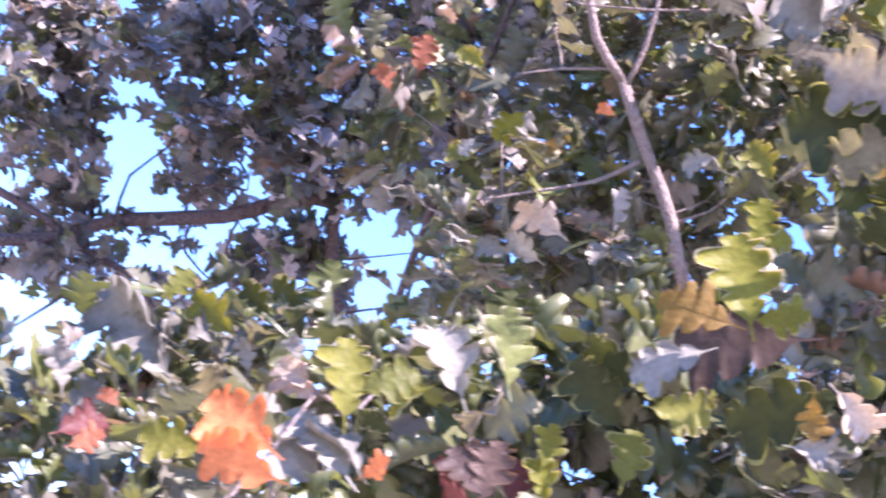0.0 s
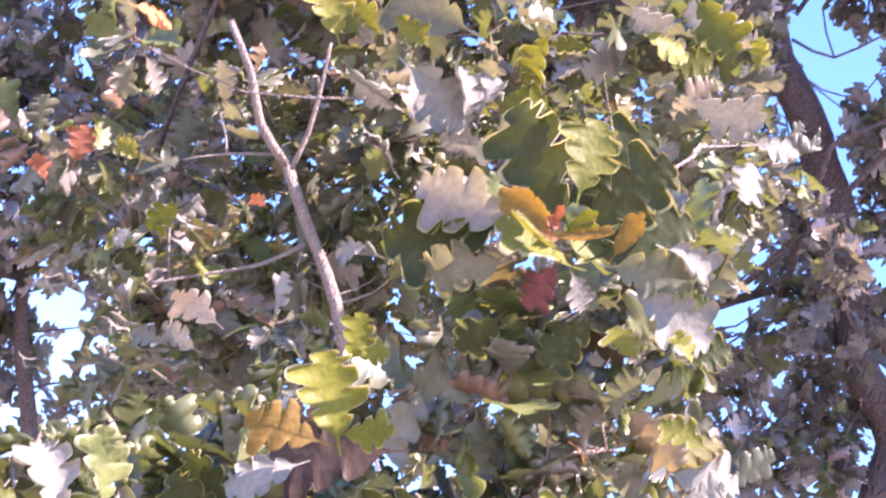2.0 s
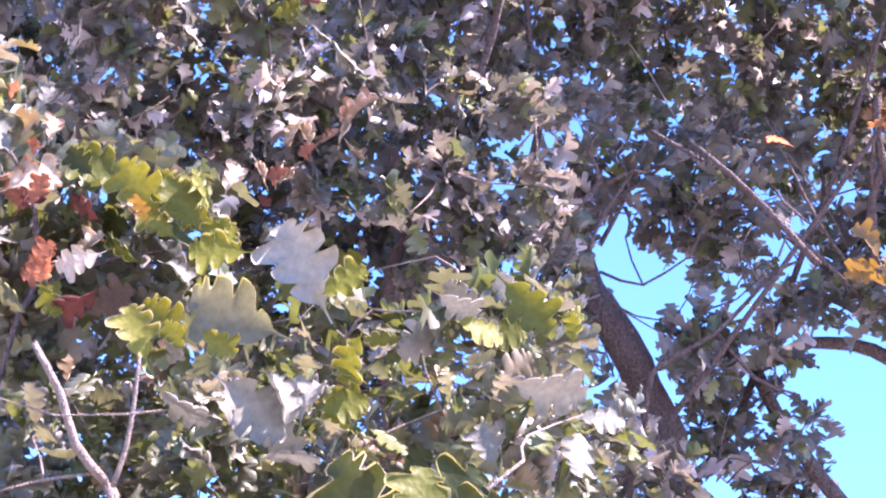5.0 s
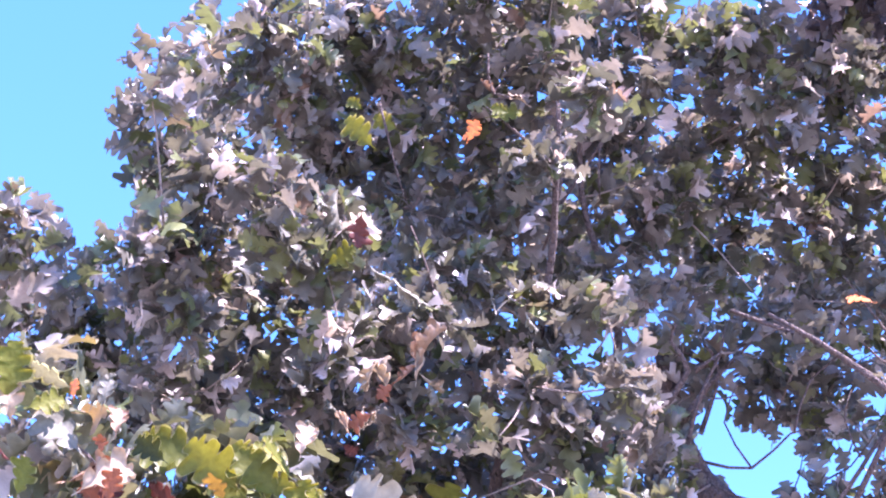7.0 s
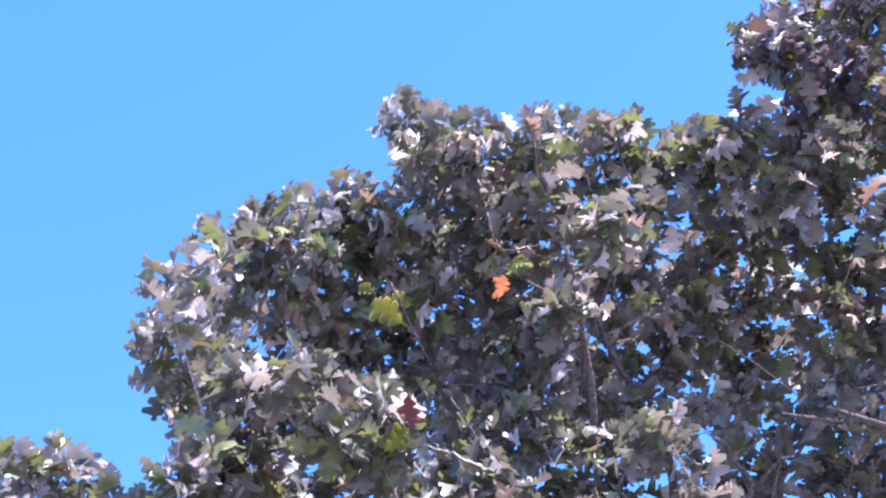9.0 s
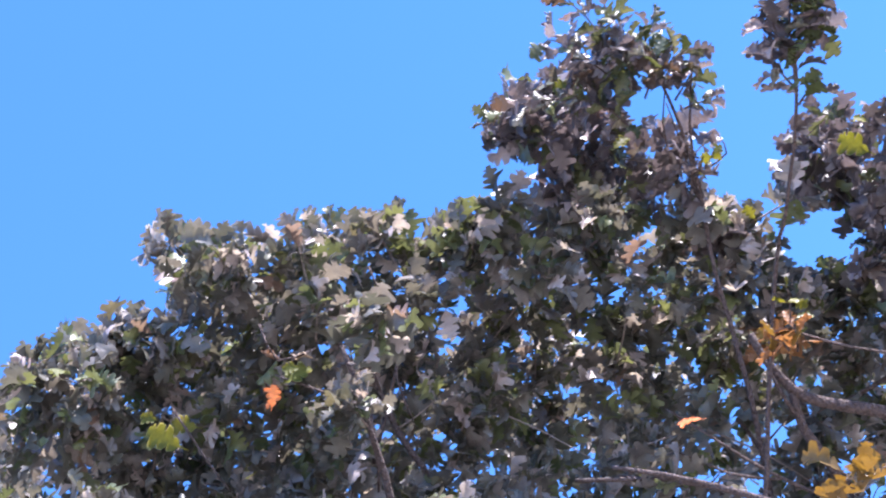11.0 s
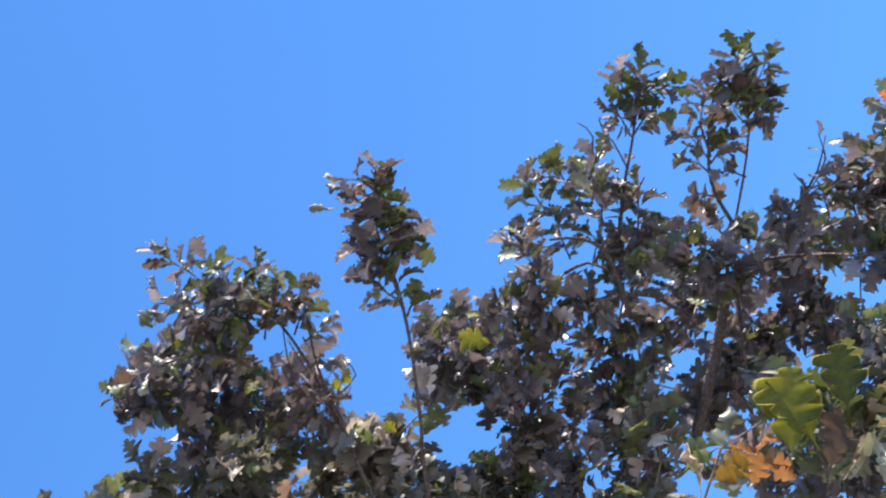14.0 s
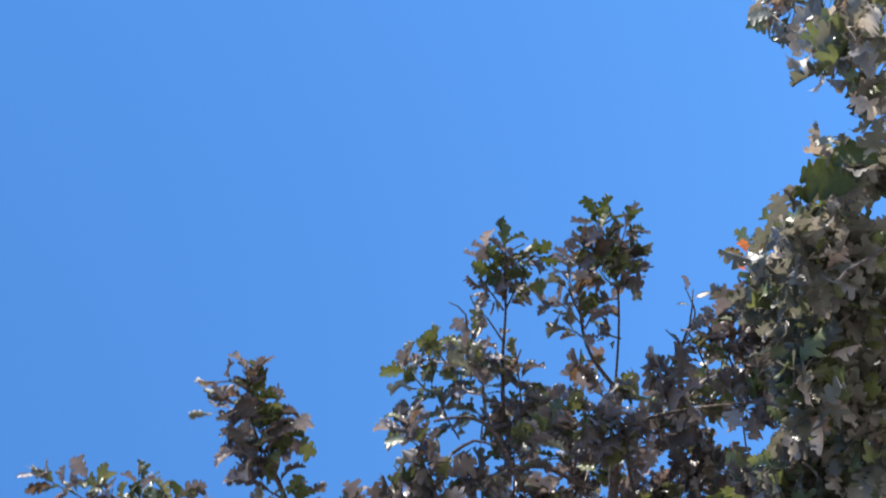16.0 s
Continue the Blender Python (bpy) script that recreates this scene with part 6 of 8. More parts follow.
sprays(boughs[12], 0.7, 'green', [
    (-0.08, 4.23, 3.15, 0.1), (-0.24, 4.2, 3.23, 0.1), (0.33, 4.14, 3.77, 0.1), (0.55, 4.35, 3.01, 0.1),
])
sprays(boughs[14], 0.7, 'green', [
    (0.17, 4.77, 2.98, 0.1),
])
sprays(boughs[1], 0.55, 'green', [
    (1.58, 5.79, 4.23, 0.1), (1.7, 5.64, 4.59, 0.075), (1.28, 5.38, 5.13, 0.086), (1.51, 5.72, 4.53, 0.1), (1.3, 5.67, 4.52, 0.1), (1.5, 5.38, 4.91, 0.05),
    (1.3, 5.42, 4.24, 0.05),
])
sprays(boughs[2], 0.55, 'green', [
    (1.31, 5.79, 3.8, 0.1), (1.48, 5.85, 3.81, 0.1), (-1.31, 6.44, 3.26, 0.05), (-1.22, 5.74, 3.37, 0.1), (-1.89, 5.51, 3.42, 0.075),
])
sprays(boughs[8], 0.55, 'green', [
    (0.46, 5.15, 5.85, 0.1),
])
sprays(boughs[9], 0.55, 'green', [
    (0.46, 4.78, 6.31, 0.075),
])
sprays(boughs[10], 0.55, 'green', [
    (0.89, 5.35, 5.16, 0.1), (1.28, 5.44, 5.04, 0.065), (1.12, 5.48, 5.09, 0.043), (0.78, 5.21, 5.2, 0.09),
])
sprays(boughs[12], 0.55, 'green', [
    (-0.26, 4.15, 3.38, 0.1), (0.75, 4.51, 3.03, 0.1),
])
sprays(boughs[13], 0.55, 'green', [
    (0.65, 3.56, 3.5, 0.1),
])
sprays(boughs[14], 0.55, 'green', [
    (-1.15, 3.37, 2, 0.1),
])
sprays(boughs[15], 0.55, 'green', [
    (-1.03, 4.03, 4.07, 0.1),
])
sprays(boughs[1], 0.7, 'green', [
    (1.34, 5.28, 5.17, 0.075), (0.85, 5.31, 5.49, 0.1), (1.59, 5.44, 4.89, 0.1), (1.37, 5.65, 4.64, 0.1), (1.28, 5.44, 5.14, 0.1),
])
sprays(boughs[2], 0.7, 'green', [
    (1.05, 5.82, 3.81, 0.1), (1.33, 5.83, 3.75, 0.1),
])
sprays(boughs[8], 0.7, 'green', [
    (0.99, 5.19, 6.09, 0.1), (1.15, 5.17, 6.01, 0.1), (1.91, 5.07, 5.75, 0.1), (1.37, 5.35, 5.69, 0.1), (1.51, 5.42, 5.95, 0.1), (1.56, 5.5, 5.77, 0.1),
])
sprays(boughs[9], 0.7, 'green', [
    (0.58, 5.3, 5.64, 0.1), (0.7, 4.82, 5.93, 0.1), (0.57, 4.82, 6.26, 0.1), (1.27, 5.25, 5.4, 0.1),
])
sprays(boughs[10], 0.7, 'green', [
    (1.1, 5.47, 5.14, 0.05), (1.09, 5.42, 5.18, 0.1), (1.23, 5.52, 5.08, 0.05), (-0.89, 4.57, 5.06, 0.1),
])
sprays(boughs[13], 0.7, 'green', [
    (0.62, 3.7, 3.47, 0.1),
])
sprays(boughs[14], 0.7, 'green', [
    (-0.54, 4.43, 2.66, 0.1),
])
sprays(boughs[1], 0.7, 'green', [
    (1.44, 5.3, 5.26, 0.1), (1.7, 5.91, 4.34, 0.1), (1.5, 5.76, 4.24, 0.075),
])
sprays(boughs[2], 0.7, 'green', [
    (1.52, 5.87, 3.8, 0.1), (1.23, 5.78, 3.47, 0.1), (-1.09, 6.08, 2.92, 0.1), (0.4, 5.72, 3.31, 0.1),
])
sprays(boughs[4], 0.7, 'dusk', [
    (1.69, 4.56, 6.13, 0.05),
])
sprays(boughs[6], 0.7, 'dusk', [
    (2.87, 4.94, 5.66, 0.1), (2.58, 4.9, 5.81, 0.1), (2.42, 5.02, 5.68, 0.1), (2.75, 4.93, 5.42, 0.1), (2.83, 4.96, 5.32, 0.1),
])
sprays(boughs[8], 0.7, 'green', [
    (1.03, 5.35, 6.05, 0.1), (0.89, 5.09, 6.09, 0.1), (1.25, 5.14, 5.97, 0.1), (0.52, 5.13, 5.9, 0.1),
])
sprays(boughs[9], 0.7, 'green', [
    (0.64, 5.32, 5.72, 0.1), (-0.19, 4.91, 5.38, 0.1),
])
sprays(boughs[10], 0.7, 'green', [
    (1.09, 5.49, 5.81, 0.1), (1, 5.41, 5.61, 0.1), (1.32, 5.47, 5.04, 0.05), (1.2, 5.32, 5.28, 0.1),
])
sprays(boughs[12], 0.7, 'green', [
    (-0.36, 4.27, 3.66, 0.1), (0.61, 4.43, 3.11, 0.1),
])
sprays(boughs[14], 0.7, 'green', [
    (-0.37, 4.27, 3.21, 0.1), (-0.1, 2.72, 2.13, 0.1),
])
for (_, tone), (bough, frames) in LEAVES_OF.items():
    tagged(part("foliage", joined_leaves(frames, NEAR_LEAVES[6:8] if tone in ("pale", "dry") else NEAR_LEAVES[:5]), LEAF[tone, False], bough["limb"]), kind="stuff")

# ---- leaves that stand out ----
leaf_at(boughs[14], (-0.393, 2.018, 1.896), (-0.485, 2.003, 1.922), (-0.11, -0.98, -0.17), 'orange', 5, 'curled orange leaf')
leaf_at(boughs[14], (-0.378, 2.022, 1.869), (-0.471, 1.991, 1.867), (-0.19, -0.98, 0.08), 'orange', 1)
leaf_at(boughs[14], (-0.405, 2.094, 1.876), (-0.372, 2.129, 1.948), (0.3, -0.75, 0.6), 'pale', 1)
leaf_at(boughs[14], (-0.317, 2.115, 1.913), (-0.407, 2.107, 1.983), (0.3, -0.7, 0.65), 'pale', 1)
leaf_at(boughs[14], (-0.307, 2.117, 1.924), (-0.383, 2.114, 1.976), (0.35, -0.6, 0.7), 'pale', 3)
leaf_at(boughs[14], (-0.417, 2.089, 1.953), (-0.455, 2.080, 1.953), (0.04, -1, -0.01), 'pale', 2)
leaf_at(boughs[14], (-0.295, 2.041, 1.909), (-0.270, 2.032, 1.940), (0.04, -1, -0.01), 'orange', 2)
leaf_at(boughs[14], (-0.160, 2.065, 1.944), (-0.217, 2.070, 1.985), (0.04, -1, -0.01), 'umber', 5)
leaf_at(boughs[14], (-0.163, 2.065, 1.936), (-0.169, 2.069, 2.012), (0.04, -1, -0.01), 'umber', 5)
leaf_at(boughs[14], (-0.137, 2.116, 1.956), (-0.139, 2.110, 2.007), (-0.17, -0.73, -0.66), 'maroon', 5)
leaf_at(boughs[14], (-0.162, 2.114, 1.931), (-0.224, 2.132, 1.953), (-0.17, -0.73, -0.66), 'maroon', 5)
leaf_at(boughs[14], (-0.204, 2.106, 1.949), (-0.223, 2.092, 1.980), (-0.17, -0.73, -0.66), 'maroon', 2)
leaf_at(boughs[14], (-0.622, 1.993, 1.824), (-0.587, 2.036, 1.869), (-0.17, -0.73, -0.66), 'maroon', 0)
leaf_at(boughs[14], (-0.562, 1.965, 1.871), (-0.588, 1.966, 1.882), (0.04, -1, -0.01), 'rust', 2)
leaf_at(boughs[14], (-0.591, 1.953, 1.810), (-0.570, 1.979, 1.838), (0.04, -1, -0.01), 'rust', 2)
leaf_at(boughs[14], (-0.481, 2.072, 1.877), (-0.550, 2.048, 1.865), (0.04, -1, -0.01), 'fresh', 0)
leaf_at(boughs[14], (-0.477, 2.103, 1.889), (-0.518, 2.076, 1.911), (-0.17, -0.73, -0.66), 'deep_shade', 1)
leaf_at(boughs[14], (-0.484, 2.101, 1.857), (-0.522, 2.078, 1.872), (-0.17, -0.73, -0.66), 'deep_shade', 0)
leaf_at(boughs[14], (-0.348, 2.106, 1.973), (-0.377, 2.086, 2.066), (0.29, -0.95, -0.11), 'fresh', 0)
leaf_at(boughs[14], (-0.344, 2.104, 2.014), (-0.287, 2.112, 2.065), (0.04, -1, -0.01), 'fresh', 1)
leaf_at(boughs[14], (-0.383, 2.096, 1.990), (-0.454, 2.104, 2.000), (0.04, -1, -0.01), 'dry', 3)
leaf_at(boughs[14], (-0.403, 2.091, 1.988), (-0.445, 2.108, 2.012), (0.04, -1, -0.01), 'dry', 2)
leaf_at(boughs[14], (-0.422, 2.085, 2.015), (-0.442, 2.070, 2.040), (0.04, -1, -0.01), 'pale', 2)
leaf_at(boughs[14], (0.053, 2.084, 2.246), (-0.004, 2.081, 2.348), (0.11, -0.98, -0.19), 'yellow', 5, 'large yellow-green lobed leaf')
leaf_at(boughs[14], (0.053, 2.082, 2.256), (0.111, 2.093, 2.286), (0.04, -1, -0.01), 'yellow', 2)
leaf_at(boughs[14], (0.033, 2.047, 2.230), (-0.062, 2.039, 2.227), (0.04, -1, -0.01), 'ochre', 2)
leaf_at(boughs[14], (0.014, 2.135, 2.216), (-0.066, 2.132, 2.161), (-0.1, -0.94, 0.34), 'pale', 1)
leaf_at(boughs[14], (-0.025, 2.144, 2.129), (0.051, 2.163, 2.149), (0.04, -1, -0.01), 'fresh', 0)
leaf_at(boughs[14], (-0.051, 2.169, 2.147), (-0.123, 2.148, 2.181), (-0.17, -0.73, -0.66), 'deep_shade', 5)
leaf_at(boughs[14], (-0.047, 2.175, 2.098), (-0.132, 2.148, 2.147), (-0.17, -0.73, -0.66), 'deep_shade', 0)
leaf_at(boughs[14], (-0.114, 2.098, 2.004), (-0.117, 2.108, 2.058), (0.04, -1, -0.01), 'yellow', 2)
leaf_at(boughs[14], (-0.094, 2.102, 1.970), (-0.124, 2.093, 2.020), (0.04, -1, -0.01), 'yellow', 3)
leaf_at(boughs[14], (-0.023, 2.154, 2.030), (-0.031, 2.162, 2.109), (0.04, -1, -0.01), 'fresh', 1)
leaf_at(boughs[14], (-0.187, 2.130, 2.083), (-0.233, 2.129, 2.173), (0.62, -0.7, -0.34), 'leafy', 2)
leaf_at(boughs[14], (-0.727, 2.723, 2.050), (-0.820, 2.674, 2.099), (0.04, -1, -0.01), 'pale', 0)
leaf_at(boughs[14], (-0.743, 2.718, 2.056), (-0.777, 2.694, 2.141), (-0.22, -0.8, -0.56), 'pale', 1)
leaf_at(boughs[14], (-0.737, 2.717, 2.096), (-0.891, 2.685, 2.112), (-0.22, -0.8, -0.56), 'pale', 3)
leaf_at(boughs[14], (-0.668, 2.734, 2.148), (-0.745, 2.710, 2.178), (0.04, -1, -0.01), 'fresh', 0)
leaf_at(boughs[14], (-0.857, 2.682, 1.963), (-0.894, 2.670, 2.032), (0.04, -1, -0.01), 'pale', 2)
leaf_at(boughs[14], (-0.778, 2.698, 2.151), (-0.760, 2.697, 2.217), (0.04, -1, -0.01), 'fresh', 1)
leaf_at(boughs[14], (-0.725, 2.719, 2.111), (-0.695, 2.731, 2.165), (0.04, -1, -0.01), 'pale', 0)
leaf_at(boughs[14], (-0.564, 2.753, 2.233), (-0.605, 2.740, 2.243), (0.04, -1, -0.01), 'pale', 1)
leaf_at(boughs[14], (-0.622, 2.751, 2.103), (-0.644, 2.745, 2.155), (-0.22, -0.8, -0.56), 'pale', 2)
leaf_at(boughs[14], (-0.630, 2.770, 2.203), (-0.689, 2.748, 2.232), (-0.17, -0.73, -0.66), 'deep_shade', 0)
leaf_at(boughs[14], (-0.589, 2.776, 2.241), (-0.663, 2.781, 2.253), (-0.17, -0.73, -0.66), 'deep_shade', 1)
leaf_at(boughs[14], (0.034, 3.679, 3.064), (-0.039, 3.655, 3.121), (0.04, -1, -0.01), 'fresh', 0)
leaf_at(boughs[14], (-0.047, 3.681, 3.046), (-0.145, 3.690, 3.040), (0.04, -1, -0.01), 'pale', 0)
leaf_at(boughs[14], (-0.019, 2.242, 2.161), (-0.053, 2.227, 2.191), (-0.07, -1, -0.06), 'fresh', 0)
leaf_at(boughs[14], (0.015, 2.245, 2.152), (0.037, 2.231, 2.203), (-0.07, -1, -0.06), 'fresh', 1)
leaf_at(boughs[14], (-0.279, 2.166, 2.061), (-0.324, 2.164, 2.014), (-0.22, -0.89, 0.39), 'yellow', 3)
leaf_at(boughs[14], (-0.310, 2.246, 2.008), (-0.355, 2.236, 2.011), (-0.27, -0.68, -0.69), 'deep_shade', 0)
leaf_at(boughs[14], (-0.242, 2.223, 2.073), (-0.308, 2.199, 2.156), (0.61, -0.79, -0.05), 'pale', 3)
# umber here holds the shadow that lies on this leaf
leaf_at(boughs[13], (0.115, 2.130, 2.269), (-0.035, 2.153, 2.217), (-0.1, -0.94, 0.34), 'umber', 1)
leaf_at(boughs[13], (0.179, 2.168, 2.223), (0.071, 2.166, 2.143), (-0.17, -0.73, -0.66), 'deep_shade', 0)
leaf_at(boughs[13], (0.144, 2.057, 2.188), (0.165, 2.076, 2.144), (0.04, -1, -0.01), 'ochre', 2)
leaf_at(boughs[13], (0.145, 2.149, 2.146), (0.206, 2.163, 2.159), (-0.4, -0.92, -0.02), 'pale', 3)
leaf_at(boughs[13], (0.172, 2.138, 2.227), (0.241, 2.149, 2.192), (0.04, -1, -0.01), 'dry', 3)
leaf_at(boughs[13], (0.310, 2.183, 2.226), (0.346, 2.170, 2.301), (-0.07, -1, -0.06), 'yellow', 0)
leaf_at(boughs[13], (0.366, 2.248, 2.300), (0.401, 2.226, 2.319), (-0.27, -0.68, -0.69), 'deep_shade', 1)
leaf_at(boughs[13], (0.493, 2.174, 2.423), (0.429, 2.176, 2.438), (-0.07, -1, -0.06), 'fresh', 0)
leaf_at(boughs[13], (0.487, 2.191, 2.355), (0.532, 2.201, 2.390), (-0.33, -0.74, -0.59), 'pale', 2)
leaf_at(boughs[13], (0.190, 2.264, 2.261), (0.125, 2.275, 2.208), (-0.27, -0.68, -0.69), 'deep_shade', 0)
leaf_at(boughs[13], (0.196, 2.273, 2.202), (0.262, 2.286, 2.238), (-0.27, -0.68, -0.69), 'deep_shade', 1)
leaf_at(boughs[13], (0.257, 2.151, 2.586), (0.138, 2.152, 2.591), (-0.2, -0.93, 0.3), 'fresh', 2)
leaf_at(boughs[13], (0.217, 1.993, 2.565), (0.130, 1.964, 2.583), (0.1, -0.85, -0.5), 'ochre', 8, 'young leaf turning brown at the heart of a rosette')
leaf_at(boughs[13], (0.220, 1.978, 2.550), (0.287, 1.933, 2.550), (0.0, -0.8, 0.6), 'ochre', 8)
leaf_at(boughs[13], (0.291, 1.977, 2.551), (0.309, 1.950, 2.608), (-0.3, -0.9, 0.1), 'ochre', 8)
leaf_at(boughs[13], (0.231, 1.976, 2.532), (0.151, 1.943, 2.534), (-0.1, -0.8, 0.55), 'fresh', 8)
leaf_at(boughs[13], (0.223, 1.987, 2.554), (0.189, 1.973, 2.539), (0.0, -0.9, -0.3), 'russet', 8)
leaf_at(boughs[13], (0.209, 1.963, 2.560), (0.215, 1.942, 2.580), (0.1, -0.9, 0.1), 'rust', 8)
leaf_at(boughs[13], (0.218, 1.964, 2.557), (0.194, 1.942, 2.556), (-0.2, -0.9, 0.2), 'rust', 8)
leaf_at(boughs[13], (0.228, 1.992, 2.568), (0.256, 1.976, 2.600), (0.1, -0.9, -0.3), 'yellow', 8)
leaf_at(boughs[13], (0.225, 1.994, 2.564), (0.268, 1.976, 2.577), (0.2, -0.9, 0.0), 'yellow', 8)
leaf_at(boughs[13], (0.231, 2.163, 2.647), (0.105, 2.133, 2.766), (-0.32, -0.63, -0.71), 'deep_shade', 0)
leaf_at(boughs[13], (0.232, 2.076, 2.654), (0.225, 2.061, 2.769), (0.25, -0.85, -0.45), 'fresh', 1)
leaf_at(boughs[13], (0.234, 2.150, 2.683), (0.304, 2.113, 2.791), (-0.09, -0.71, -0.7), 'deep_shade', 0)
leaf_at(boughs[13], (0.255, 2.160, 2.654), (0.338, 2.101, 2.750), (-0.32, -0.63, -0.71), 'deep_shade', 0)
leaf_at(boughs[13], (0.263, 2.168, 2.628), (0.301, 2.155, 2.699), (-0.32, -0.63, -0.71), 'deep_shade', 0)
leaf_at(boughs[13], (0.287, 2.170, 2.621), (0.403, 2.155, 2.708), (-0.32, -0.63, -0.71), 'deep_shade', 1)
leaf_at(boughs[13], (0.303, 2.143, 2.602), (0.414, 2.139, 2.621), (-0.32, -0.63, -0.71), 'leafy', 0)
leaf_at(boughs[13], (0.350, 2.148, 2.576), (0.462, 2.151, 2.555), (-0.14, -0.99, 0.05), 'pale', 0, 'grey-white leaf seen from below')
leaf_at(boughs[13], (0.259, 2.153, 2.579), (0.298, 2.178, 2.546), (-0.09, -0.99, -0.12), 'pale', 1)
leaf_at(boughs[13], (0.236, 2.125, 2.571), (0.216, 2.155, 2.513), (-0.32, -0.63, -0.71), 'maroon', 5, 'dark red leaf')
leaf_at(boughs[13], (0.157, 2.144, 2.616), (0.033, 2.128, 2.613), (-0.15, -0.75, -0.6), 'leafy', 5)
leaf_at(boughs[13], (0.148, 2.175, 2.617), (0.014, 2.179, 2.540), (-0.32, -0.63, -0.71), 'deep_shade', 0)
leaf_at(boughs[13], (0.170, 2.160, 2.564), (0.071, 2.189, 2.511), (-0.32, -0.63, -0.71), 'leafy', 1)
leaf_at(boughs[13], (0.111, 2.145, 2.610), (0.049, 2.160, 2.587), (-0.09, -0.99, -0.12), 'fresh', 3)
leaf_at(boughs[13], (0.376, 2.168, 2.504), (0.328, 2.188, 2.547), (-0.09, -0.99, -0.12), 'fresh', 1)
leaf_at(boughs[13], (0.439, 2.185, 2.528), (0.491, 2.177, 2.565), (-0.32, -0.63, -0.71), 'deep_shade', 0)
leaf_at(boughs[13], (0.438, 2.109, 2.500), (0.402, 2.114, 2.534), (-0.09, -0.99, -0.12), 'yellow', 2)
leaf_at(boughs[13], (0.305, 2.194, 2.542), (0.262, 2.214, 2.466), (-0.32, -0.63, -0.71), 'deep_shade', 5)
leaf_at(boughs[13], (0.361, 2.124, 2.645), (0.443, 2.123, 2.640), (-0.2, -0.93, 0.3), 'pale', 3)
leaf_at(boughs[13], (0.190, 2.208, 2.509), (0.153, 2.253, 2.449), (-0.32, -0.63, -0.71), 'deep_shade', 1)
leaf_at(boughs[13], (0.159, 2.119, 2.766), (0.157, 2.150, 2.721), (-0.32, -0.63, -0.71), 'deep_shade', 1)
leaf_at(boughs[13], (0.026, 2.206, 2.382), (0.021, 2.176, 2.439), (-0.09, -0.99, -0.12), 'yellow', 0)
leaf_at(boughs[13], (0.030, 2.204, 2.390), (0.071, 2.214, 2.421), (-0.09, -0.99, -0.12), 'yellow', 1)
leaf_at(boughs[13], (0.116, 3.162, 3.419), (0.096, 3.211, 3.329), (-0.09, -0.99, -0.12), 'yellow', 0)
leaf_at(boughs[13], (0.143, 3.200, 3.340), (0.088, 3.199, 3.372), (-0.09, -0.99, -0.12), 'yellow', 1)
leaf_at(boughs[13], (0.069, 3.228, 3.272), (0.159, 3.226, 3.314), (-0.01, -0.92, -0.39), 'yellow', 5)
leaf_at(boughs[13], (0.145, 3.240, 3.247), (0.085, 3.226, 3.295), (-0.09, -0.99, -0.12), 'yellow', 1)
leaf_at(boughs[13], (0.428, 3.211, 3.410), (0.582, 3.207, 3.410), (-0.14, -0.99, 0.05), 'pale', 0)
leaf_at(boughs[13], (0.570, 3.214, 3.371), (0.665, 3.202, 3.392), (-0.09, -0.99, -0.12), 'pale', 1)
leaf_at(boughs[13], (0.433, 3.278, 3.260), (0.383, 3.277, 3.343), (-0.09, -0.99, -0.12), 'pale', 0)
leaf_at(boughs[13], (0.248, 3.157, 3.539), (0.339, 3.194, 3.525), (-0.37, -0.69, -0.61), 'pale', 0)
leaf_at(boughs[13], (0.368, 3.127, 3.584), (0.479, 3.137, 3.512), (-0.09, -0.99, -0.12), 'fresh', 0)
leaf_at(boughs[13], (0.295, 3.175, 3.500), (0.400, 3.180, 3.500), (-0.09, -0.99, -0.12), 'fresh', 1)
leaf_at(boughs[13], (0.521, 3.113, 3.477), (0.521, 3.107, 3.543), (-0.09, -0.99, -0.12), 'yellow', 2)
leaf_at(boughs[13], (0.199, 3.230, 3.463), (0.128, 3.239, 3.430), (-0.32, -0.63, -0.71), 'deep_shade', 1)
leaf_at(boughs[13], (2.029, 3.725, 4.320), (2.138, 3.710, 4.297), (-0.15, -0.86, -0.48), 'ochre', 1)
leaf_at(boughs[13], (2.106, 3.726, 4.258), (2.082, 3.708, 4.318), (-0.15, -0.86, -0.48), 'ochre', 2)
leaf_at(boughs[13], (2.023, 3.814, 4.367), (2.067, 3.744, 4.477), (0.09, -0.79, -0.61), 'dry', 3)
leaf_at(boughs[13], (2.132, 3.806, 4.294), (2.196, 3.746, 4.324), (-0.15, -0.86, -0.48), 'russet', 2)
leaf_at(boughs[13], (2.253, 3.750, 4.280), (2.359, 3.613, 4.414), (-0.2, -0.82, -0.54), 'fresh', 5)
leaf_at(boughs[13], (2.311, 3.730, 4.260), (2.329, 3.631, 4.434), (-0.15, -0.86, -0.48), 'fresh', 0)
leaf_at(boughs[13], (2.431, 3.694, 4.268), (2.488, 3.587, 4.376), (-0.75, -0.44, -0.5), 'deep_shade', 5)
leaf_at(boughs[13], (2.307, 3.775, 4.191), (2.412, 3.660, 4.246), (-0.15, -0.86, -0.48), 'umber', 2)
leaf_at(boughs[13], (2.332, 3.783, 4.155), (2.430, 3.715, 4.170), (-0.15, -0.86, -0.48), 'dry', 3)
leaf_at(boughs[13], (2.015, 3.823, 4.358), (1.961, 3.815, 4.431), (-0.15, -0.86, -0.48), 'pale', 1)
